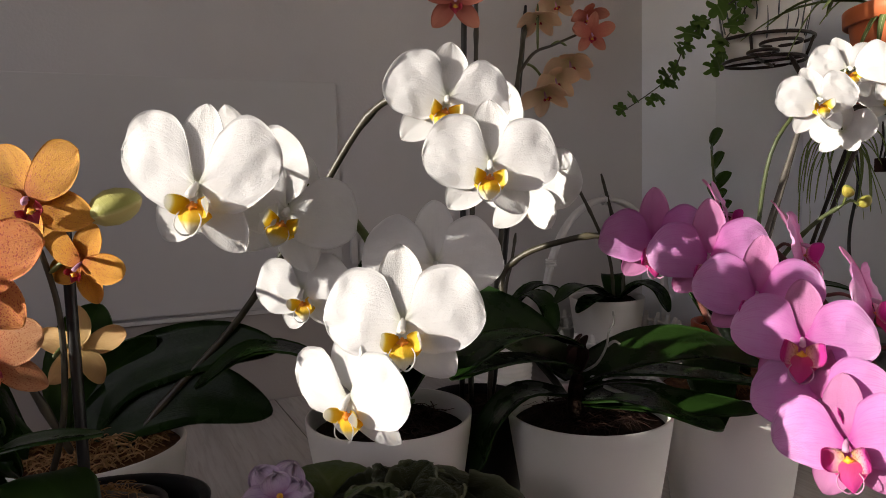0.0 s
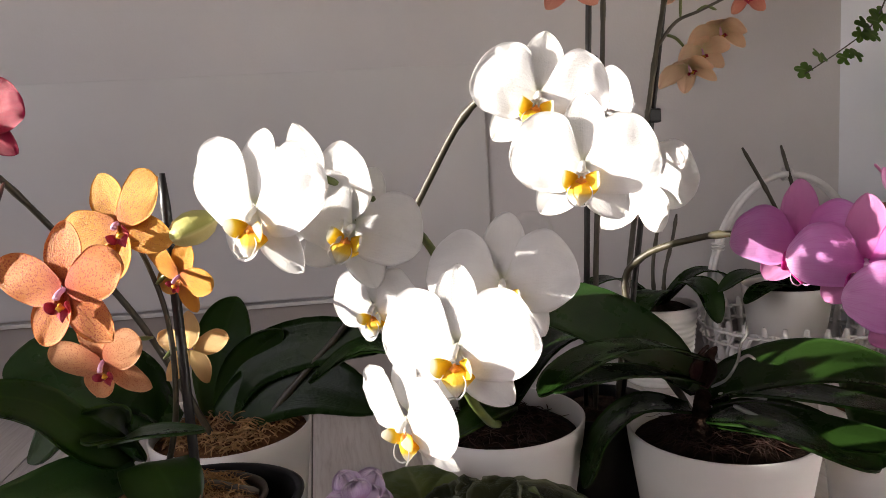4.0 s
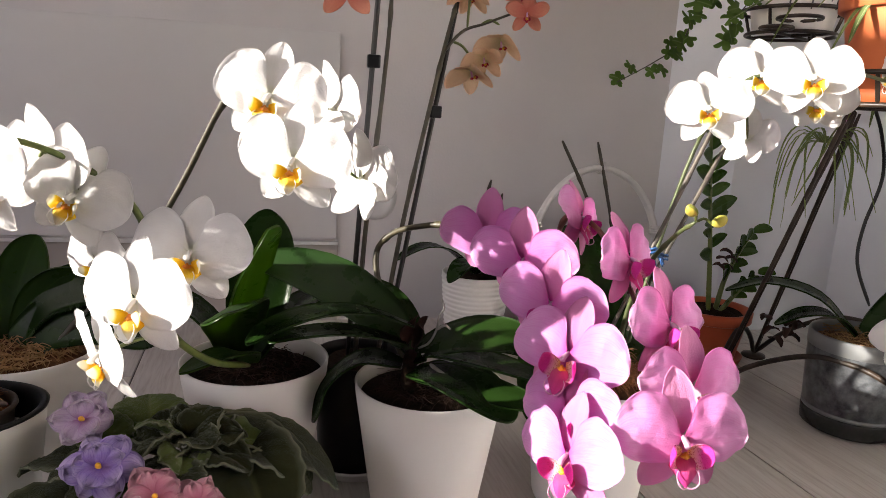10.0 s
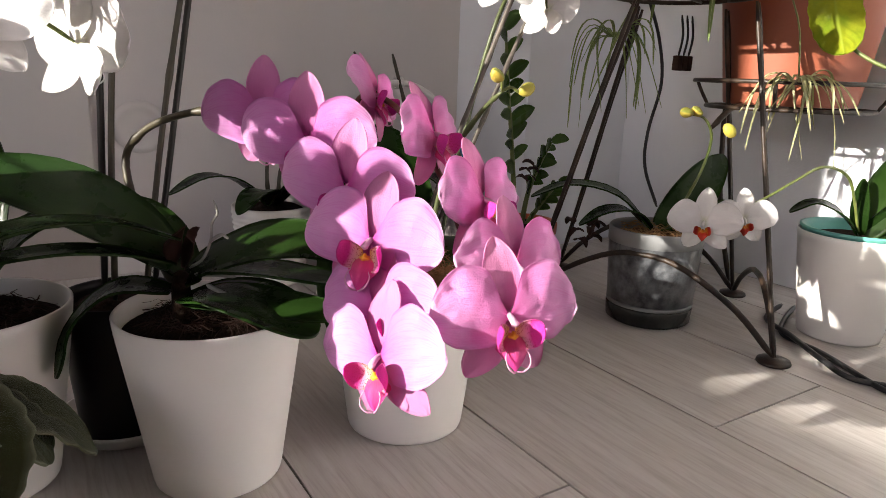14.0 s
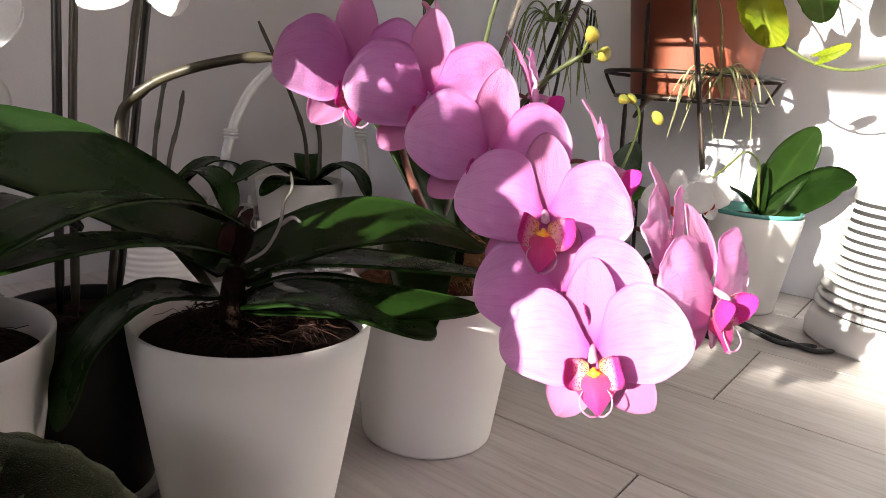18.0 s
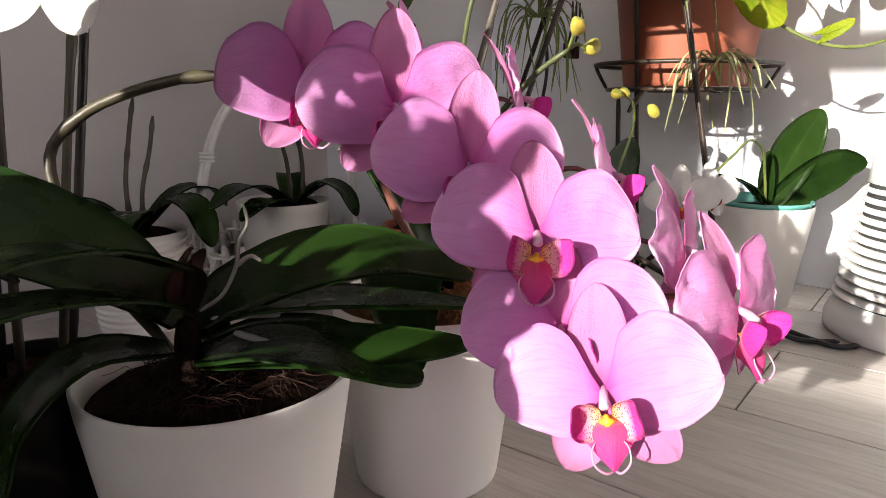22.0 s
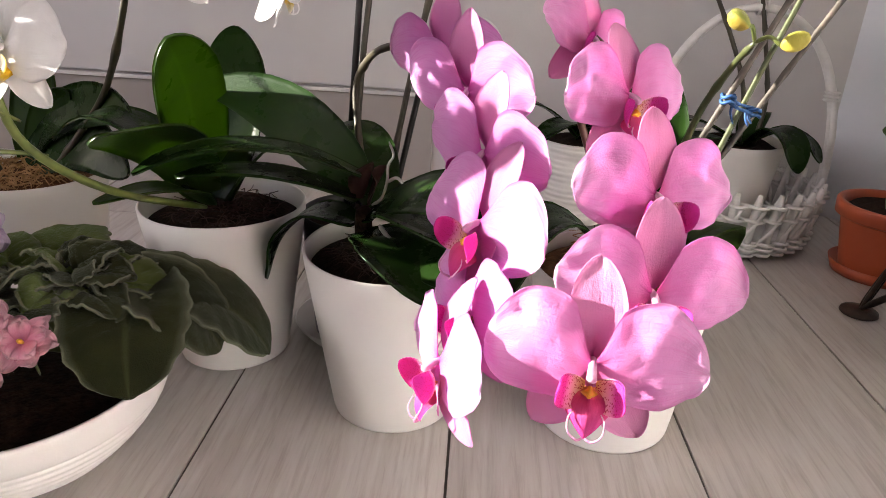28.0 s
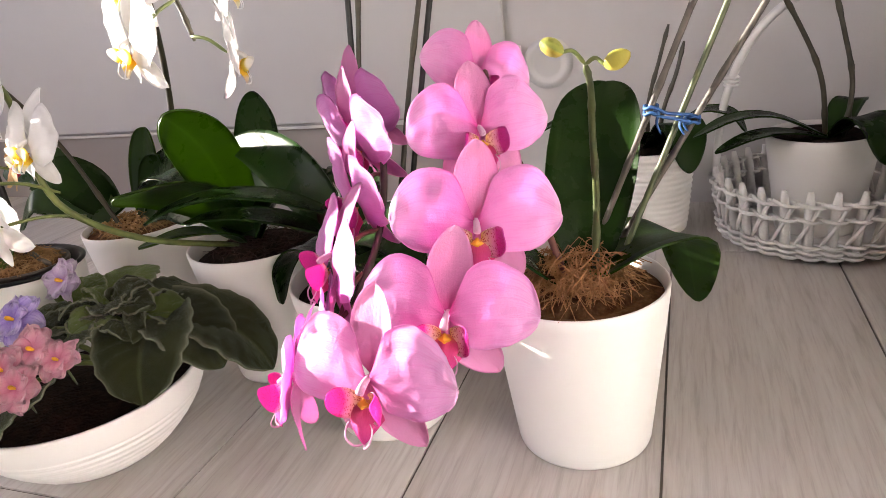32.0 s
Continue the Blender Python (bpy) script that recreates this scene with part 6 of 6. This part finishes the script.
heart_leaf(pth, (1.048, 0.375, 0.428), (1.028, 0.342, 0.362), 0.054, POTHOS_LEAF, (0.5, -0.85, 0.2))
heart_leaf(pth, (1.05, 0.295, 0.358), (1.058, 0.268, 0.372), 0.016, POTHOS_LEAF, (0.3, -0.3, 0.9))
heart_leaf(pth, (1.088, 0.21, 0.372), (1.082, 0.222, 0.388), 0.014, POTHOS_LEAF, (0.3, -0.9, 0.1))
heart_leaf(pth, (1.12, 0.46, 0.52), (1.08, 0.40, 0.57), 0.06, POTHOS_LEAF, (0.5, -0.85, 0.2))

for k, (x, y, z) in enumerate(((1.13, 0.33, 0.47), (1.17, 0.27, 0.52), (1.10, 0.24, 0.56), (1.19, 0.20, 0.47), (1.15, 0.38, 0.60), (1.20, 0.14, 0.57), (1.16, 0.10, 0.50))):
    a = k * 1.9
    heart_leaf(pth, (x, y, z), (x + 0.02 * math.cos(a), y + 0.03 * math.sin(a) - 0.01, z - 0.06), 0.055, POTHOS_LEAF if k % 3 else IVY_LEAF, (0.5, -0.85, 0.25 * math.sin(a)))
    pedicel(pth, (x + 0.01, y + 0.02, z + 0.05), (x, y, z))
stem(pth, [(1.19, 0.44, 0.50), (1.17, 0.40, 0.62), (1.16, 0.33, 0.60), (1.17, 0.27, 0.58), (1.18, 0.20, 0.57), (1.18, 0.10, 0.56)], 0.0026, 0.0018, SPIKE_GREEN, 30, "vine")

# ---- grey glass pot with an orchid, and yellow buds ----
GP = (1.005, 0.545)
gp = thing("glass_pot", (*GP, 0), "smoky grey frosted glass pot on the floor", "flower pot")
part("foot", lathe_mesh("foot", [(0.0001, 0.0), (0.054, 0.0), (0.0585, 0.003), (0.0600, 0.022), (0.0590, 0.0245), (0.0001, 0.0245)], GREY_FOOT, 56), gp, "dark smoky glass foot")
part("groove", lathe_mesh("groove", [(0.0565, 0.0245), (0.0598, 0.0255), (0.0602, 0.029), (0.0565, 0.031)], GREY_RIM, 56), gp, "pale frosted ring")
part("body", lathe_mesh("body", [(0.0565, 0.030), (0.0595, 0.031), (0.0612, 0.060), (0.0640, 0.118)], GREY_GLASS, 56), gp, "mottled dark grey glass")
part("rim_band", lathe_mesh("rim_band", [(0.0610, 0.112), (0.0648, 0.114), (0.0650, 0.132), (0.0635, 0.1345), (0.0610, 0.132), (0.0600, 0.112)], GREY_RIM, 56), gp, "pale frosted upper band")
part("substrate", lathe_mesh("substrate", [(0.060, 0.118), (0.03, 0.126), (0.0001, 0.128)], BARK, 32), gp, "brown bark and fibre")
og = thing("orchid", (*GP, 0.12), "orchid with wide dark leaves and small yellow buds", "orchid")
leaf(og, [(0.995, 0.55, 0.13), (0.96, 0.585, 0.175), (0.915, 0.63, 0.185), (0.87, 0.66, 0.165)], 0.055, LEAF)
leaf(og, [(0.995, 0.55, 0.13), (0.965, 0.56, 0.155), (0.93, 0.575, 0.155), (0.90, 0.59, 0.135)], 0.045, LEAF)
leaf(og, [(1.01, 0.545, 0.13), (1.045, 0.535, 0.165), (1.08, 0.53, 0.20), (1.115, 0.53, 0.23)], 0.062, LEAF, side=(0.4, -0.4, -0.8))
leaf(og, [(1.01, 0.54, 0.13), (1.06, 0.52, 0.15), (1.10, 0.50, 0.165), (1.13, 0.485, 0.15)], 0.05, LEAF_BRIGHT)
stem(og, [(1.02, 0.54, 0.13), (1.045, 0.52, 0.20), (1.045, 0.505, 0.255), (1.02, 0.50, 0.285), (0.995, 0.51, 0.292)], 0.0022, 0.0016, SPIKE_GREEN, 24)
bud(og, (1.0, 0.505, 0.292), (-0.8, 0.2, 0.1), 0.020, YELLOW_BUD)
bud(og, (1.012, 0.50, 0.290), (-0.7, 0.3, 0.5), 0.018, YELLOW_BUD)
bud(og, (1.04, 0.485, 0.280), (0.3, -0.3, -0.5), 0.022, YELLOW_BUD)
fibres(og, (*GP, 0.126), 0.05, 0.05, 160, seed=9, size=0.03)
rd = random.Random(5)
for k in range(9):
    a = rd.uniform(0, 6.28)
    c = Vector((0.935, 0.60, 0.115)) + Vector((rd.uniform(-0.03, 0.03), rd.uniform(-0.02, 0.02), rd.uniform(-0.012, 0.02)))
    me = strap_leaf([c, c + Vector((0.012 * math.cos(a), 0.012 * math.sin(a), 0.004)), c + Vector((0.022 * math.cos(a), 0.022 * math.sin(a), -0.006))], 0.012, DRY, fold=0.8, thick=0.0006, nu=6, nv=4, wave=0.3)
    wpart("dry_bloom", me, og, "withered brown flower remains")

# ---- white orchid with scarlet lips in the turquoise-rimmed pot ----
TQ = (1.195, 0.372)
tq = pot("flower_pot", TQ, 0.071, 0.052, 0.145, "white tapered pot with a turquoise inner pot", fill=0.012, fill_mat=SOIL)
part("inner_pot", lathe_mesh("inner_pot", [(0.060, 0.12), (0.066, 0.146), (0.0685, 0.1475), (0.0685, 0.1510), (0.065, 0.1510), (0.063, 0.146), (0.058, 0.12)], TURQ, 48), tq, "turquoise plastic inner pot")
oe = thing("orchid", (*TQ, 0.14), "white orchid with scarlet lips on an arching green stem", "orchid", "orchids in bloom")
leaf(oe, [(1.185, 0.36, 0.145), (1.20, 0.345, 0.195), (1.225, 0.33, 0.24), (1.235, 0.315, 0.275)], 0.062, LEAF_BRIGHT, side=(0.5, -0.85, 0))
leaf(oe, [(1.19, 0.355, 0.145), (1.215, 0.32, 0.175), (1.24, 0.285, 0.20), (1.25, 0.255, 0.205)], 0.058, LEAF, side=(0.5, -0.6, -0.6))
leaf(oe, [(1.18, 0.365, 0.145), (1.165, 0.385, 0.17), (1.15, 0.41, 0.18), (1.13, 0.43, 0.165)], 0.045, LEAF)
leaf(oe, [(1.18, 0.36, 0.145), (1.172, 0.362, 0.17), (1.168, 0.362, 0.195), (1.166, 0.362, 0.22)], 0.022, LEAF, side=(0.5, -0.85, 0))
stem(oe, [(1.175, 0.36, 0.145), (1.15, 0.36, 0.19), (1.12, 0.36, 0.225), (1.07, 0.365, 0.238), (1.02, 0.37, 0.222), (0.965, 0.385, 0.196), (0.90, 0.40, 0.19)], 0.002, 0.0014, SPIKE_GREEN, 30)
for mid, xd, el, span, var in (((0.876, 0.379, 0.186), (0.45, -0.89, 0.05), 5, 0.078, 0), ((0.926, 0.365, 0.188), (0.72, -0.69, 0.05), 0, 0.07, 2)):
    b = flower(oe, mid, xd, el, span, "scarlet", var)
    pedicel(oe, (mid[0] + 0.04, mid[1] + 0.01, 0.193), b)

# ---- fan heater with stacked fins ----
HT = (1.165, 0.165)
ht = thing("fan_heater", (*HT, 0), "pale grey plastic tower heater with stacked fins", "heater")
part("base", lathe_mesh("base", [(0.0001, 0.0), (0.100, 0.0), (0.106, 0.004), (0.107, 0.02), (0.102, 0.034), (0.096, 0.040), (0.0001, 0.040)], HEATER, 64), ht)
part("core", lathe_mesh("core", [(0.086, 0.038), (0.076, 0.190), (0.0001, 0.190)], HEATER_DARK, 48), ht, "dark inner core")
for k in range(12):
    z = 0.046 + k * 0.0120
    r = 0.101 - 0.0019 * k
    part("fin", lathe_mesh("fin", [(r - 0.018, z), (r - 0.004, z - 0.001), (r, z + 0.0012), (r, z + 0.004), (r - 0.004, z + 0.0062), (r - 0.018, z + 0.0075), (r - 0.018, z)], HEATER, 56), ht)
part("top", lathe_mesh("top", [(0.074, 0.188), (0.079, 0.190), (0.076, 0.222), (0.070, 0.228), (0.04, 0.232), (0.0001, 0.233)], HEATER, 56), ht)
cb = thing("power_cable", (1.08, 0.30, 0), "black rubber power cable lying on the floor", "cable")
wpart("cord", tube_mesh("cord", [(1.24, 0.46, 0.004), (1.16, 0.43, 0.004), (1.11, 0.40, 0.004), (1.095, 0.345, 0.004), (1.075, 0.30, 0.004), (1.06, 0.27, 0.004), (1.05, 0.24, 0.004), (1.07, 0.22, 0.004)], 0.0035, None, CABLE, 50), cb)
wpart("cord", tube_mesh("cord", [(1.23, 0.475, 0.004), (1.15, 0.45, 0.004), (1.10, 0.385, 0.010), (1.06, 0.325, 0.010), (1.045, 0.28, 0.005), (1.07, 0.24, 0.004)], 0.0035, None, CABLE, 40), cb)
hc = thing("hanging_cable", (1.16, 0.70, 0.45), "thin black cable with dark red plugs hanging from the stand", "cable")
wpart("cord", tube_mesh("cord", [(1.10, 0.69, 0.46), (1.16, 0.71, 0.40), (1.19, 0.72, 0.33), (1.17, 0.72, 0.25), (1.16, 0.71, 0.19), (1.19, 0.70, 0.12)], 0.0028, None, CABLE, 36), hc)
for dx in (-0.014, -0.002, 0.010):
    wpart("plug", box_mesh("plug", 1.166 + dx, 1.177 + dx, 0.66, 0.672, 0.349, 0.372, DRY, 0.002), hc, "dark red plastic plug")
    wpart("lead", tube_mesh("lead", [(1.172 + dx, 0.666, 0.37), (1.170 + dx, 0.66, 0.40), (1.15 + dx, 0.65, 0.43)], 0.0018, None, CABLE, 10), hc)
tagged(new("wall_switch", box_mesh("wall_switch", RIGHT_X - 0.011, RIGHT_X, 0.135, 0.22, 0.325, 0.405, PANEL, 0.003)), "small white plastic switch plate on the wall", "switch")

# ---- red pot with zz plant ----
RP = (0.965, 0.80)
rp = pot("flower_pot", RP, 0.060, 0.044, 0.092, "small red-orange plastic pot standing in its saucer", RED_POT, fill=0.010, fill_mat=SOIL, lip=0.02)
rp.location.z = 0.004
part("saucer", lathe_mesh("saucer", [(0.0001, 0.0), (0.050, 0.0), (0.056, 0.012), (0.0575, 0.012), (0.052, -0.003), (0.0001, -0.004)], RED_POT, 40), rp)


def zz_stem(plant, pts, pairs, size, seed):
    rnd = random.Random(seed)
    stem(plant, pts, 0.0048, 0.0022, SPIKE_GREEN, 24, "stalk")
    ln_ = smooth_line(pts, 60)
    for k in range(pairs):
        u = min(0.985, max(0.3, 0.36 + 0.62 * (k + rnd.uniform(-0.3, 0.3)) / (pairs - 1)))
        p = ln_[int(u * 59)]
        t = (ln_[min(59, int(u * 59) + 1)] - ln_[max(0, int(u * 59) - 1)]).normalized()
        s = t.cross(Vector((0.35, -0.9, 0))).normalized()
        for sd in (1, -1):
            d = (s * sd + t * 0.35 + Vector((0, -0.45 * rnd.random(), rnd.uniform(-0.1, 0.2)))).normalized()
            L = size * rnd.uniform(0.65, 1.15) * (1 - 0.35 * abs(u - 0.6))
            q = p + t * (0.009 * sd)
            me = strap_leaf([q, q + d * (L * 0.5) + Vector((0, 0, 0.003)), q + d * L], L * 0.50, ZZ_LEAF, fold=0.3, thick=0.001, nu=8, nv=4, tip=0.6, side=t)
            wpart("leaf", me, plant)


zz = thing("zz_plant", (*RP, 0.085), "zz plant with glossy paired leaflets on thick stalks", "plant")
zz_stem(zz, [(0.958, 0.80, 0.085), (0.945, 0.80, 0.19), (0.93, 0.80, 0.29), (0.915, 0.80, 0.40)], 8, 0.052, 1)
zz_stem(zz, [(0.975, 0.805, 0.085), (0.99, 0.81, 0.14), (1.01, 0.81, 0.185), (1.03, 0.805, 0.225)], 6, 0.040, 2)
zz_stem(zz, [(0.98, 0.80, 0.085), (1.0, 0.79, 0.12), (1.025, 0.78, 0.155)], 5, 0.034, 3)
for k in range(5):
    c = Vector((0.945 + 0.006 * k, 0.79, 0.17 + 0.012 * (k % 3)))
    wpart("dry_leaf", strap_leaf([c, c + Vector((0.008, -0.006, 0.003)), c + Vector((0.018, -0.008, -0.006))], 0.010, DRY, fold=0.8, thick=0.0006, nu=6, nv=4, wave=0.3), zz, "withered brown leaflet")

# ---- white wicker basket with an orchid ----
BK = (0.80, 0.93)
bk = thing("wicker_basket", (*BK, 0), "white painted wicker basket with a tall hoop handle", "basket")
RB, NB = 0.116, 28
for k in range(NB):
    a = 2 * math.pi * k / NB
    c, s = math.cos(a), math.sin(a)
    part("picket", tube_mesh("picket", [((RB - 0.006) * c, (RB - 0.006) * s, 0.004), (RB * c, RB * s, 0.04), ((RB + 0.010) * c, (RB + 0.010) * s, 0.096)], 0.0062, 0.0058, WICKER, 8, 8), bk)
for z, r, nn in ((0.010, RB - 0.002, 15), (0.018, RB + 0.001, 15), (0.026, RB + 0.002, 15), (0.060, RB + 0.006, 15), (0.080, RB + 0.010, 15)):
    for ph in (0.0, math.pi):
        pts = []
        for i in range(121):
            a = 2 * math.pi * i / 120
            w = 0.0072 * math.sin(nn * a + ph)
            pts.append(((r + w) * math.cos(a), (r + w) * math.sin(a), z + 0.0012 * math.cos(nn * a + ph)))
        part("weave", tube_mesh("weave", pts, 0.0024, None, WICKER, 181, 6), bk)
for k in range(NB):
    a = 2 * math.pi * (k + 0.5) / NB
    b2 = a + 2 * math.pi / NB
    part("lattice", tube_mesh("lattice", [((RB + 0.003) * math.cos(a), (RB + 0.003) * math.sin(a), 0.028), ((RB + 0.010) * math.cos((a + b2) / 2), (RB + 0.010) * math.sin((a + b2) / 2), 0.054), ((RB + 0.009) * math.cos(b2), (RB + 0.009) * math.sin(b2), 0.084)], 0.0026, None, WICKER, 8, 6), bk)
part("bottom", lathe_mesh("bottom", [(0.0001, 0.006), (RB - 0.008, 0.006), (RB - 0.008, 0.010), (0.0001, 0.010)], WICKER, 40), bk)
hd = []
for i in range(13):
    a = math.pi * i / 12
    hd.append((0.126 * math.cos(a), -0.02 * math.cos(a), 0.05 + 0.265 * math.sin(a) ** 0.75))
for off in (-0.004, 0.004):
    part("handle", tube_mesh("handle", [(x, y + off, z) for x, y, z in hd], 0.0048, None, WICKER, 48, 8), bk)
for i in (2, 6, 10):
    x, y, z = hd[i]
    for dz in (-0.005, 0.0, 0.005):
        me = lathe_mesh("binding", [(0.0085, -0.002), (0.0105, 0.0), (0.0085, 0.002), (0.0075, 0.0), (0.0085, -0.002)], WICKER, 16)
        me.transform(Matrix.Translation((x + (dz if i == 6 else 0), y, z + (0 if i == 6 else dz))) @ (Matrix.Rotation(radians(90), 4, "Y") if i == 6 else Matrix.Identity(4)))
        part("binding", me, bk)
bp_ = pot("flower_pot", BK, 0.067, 0.050, 0.130, "plain white pot standing in the wicker basket", fill=0.008, fill_mat=SOIL)
bp_.location.z = 0.010
obk = thing("orchid", (*BK, 0.13), "orchid without flowers, with two cut dark stems", "orchid")
for pts, w in (([(0.80, 0.915, 0.135), (0.74, 0.905, 0.165), (0.69, 0.89, 0.168), (0.645, 0.875, 0.15)], 0.042), ([(0.80, 0.91, 0.135), (0.75, 0.89, 0.148), (0.71, 0.87, 0.148), (0.67, 0.85, 0.135)], 0.038),
               ([(0.81, 0.91, 0.135), (0.83, 0.88, 0.165), (0.845, 0.85, 0.155), (0.85, 0.83, 0.12)], 0.05), ([(0.81, 0.915, 0.135), (0.85, 0.90, 0.16), (0.88, 0.885, 0.15), (0.895, 0.87, 0.125)], 0.042),
               ([(0.81, 0.92, 0.135), (0.83, 0.95, 0.17), (0.85, 0.98, 0.165)], 0.04)):
    leaf(obk, pts, w)
stem(obk, [(0.80, 0.91, 0.135), (0.79, 0.91, 0.21), (0.76, 0.915, 0.28), (0.715, 0.92, 0.36)], 0.0032, 0.0028, SPIKE, 24, every=7, knots=0.3)
stem(obk, [(0.82, 0.91, 0.135), (0.825, 0.915, 0.20), (0.81, 0.92, 0.27), (0.785, 0.925, 0.36)], 0.0032, 0.0028, SPIKE, 24, every=7, knots=0.3)

# ---- small ribbed pot by the wall ----
RI = (0.588, 0.955)
pot("flower_pot", RI, 0.061, 0.050, 0.124, "small white finely ribbed pot by the wall", fill=0.008, fill_mat=SOIL, ribs=14)
ors = thing("orchid", (*RI, 0.115), "orchid without flowers, with two short dark stems", "orchid")
for pts, w in (([(0.585, 0.955, 0.12), (0.53, 0.94, 0.165), (0.48, 0.925, 0.175), (0.43, 0.91, 0.155)], 0.042), ([(0.59, 0.95, 0.12), (0.62, 0.92, 0.16), (0.635, 0.89, 0.15), (0.64, 0.87, 0.105)], 0.06),
               ([(0.59, 0.955, 0.12), (0.57, 0.92, 0.15), (0.54, 0.89, 0.15), (0.51, 0.86, 0.13)], 0.045), ([(0.60, 0.96, 0.12), (0.65, 0.955, 0.165), (0.69, 0.945, 0.165), (0.71, 0.94, 0.14)], 0.045)):
    leaf(ors, pts, w)
stem(ors, [(0.585, 0.955, 0.12), (0.585, 0.96, 0.18), (0.60, 0.97, 0.24), (0.612, 0.975, 0.285)], 0.003, 0.0026, SPIKE, 18, every=6, knots=0.3)
stem(ors, [(0.60, 0.955, 0.12), (0.605, 0.96, 0.17), (0.622, 0.965, 0.22), (0.632, 0.968, 0.262)], 0.003, 0.0026, SPIKE, 18, every=6, knots=0.3)

# ---- magenta orchid beside the orange one ----
om = thing("orchid", (-0.09, 0.60, 0.13), "deep magenta moth orchid on a leaning dark stem", "orchid", "orchids in bloom")
stem(om, [(-0.03, 0.59, 0.13), (-0.08, 0.58, 0.25), (-0.133, 0.56, 0.338), (-0.165, 0.52, 0.399), (-0.18, 0.50, 0.43)], 0.003, 0.0018, SPIKE, 30, every=7, knots=0.3)
b = flower(om, (-0.1435, 0.50, 0.416), (0.9, -0.4, 0.0), 5, 0.075, "magenta", 0)
pedicel(om, (-0.172, 0.51, 0.412), b, SPIKE_RED)
b = flower(om, (-0.140, 0.46, 0.316), (0.35, -0.9, 0.0), -5, 0.062, "magenta", 1)
pedicel(om, (-0.15, 0.54, 0.37), b, SPIKE_RED)
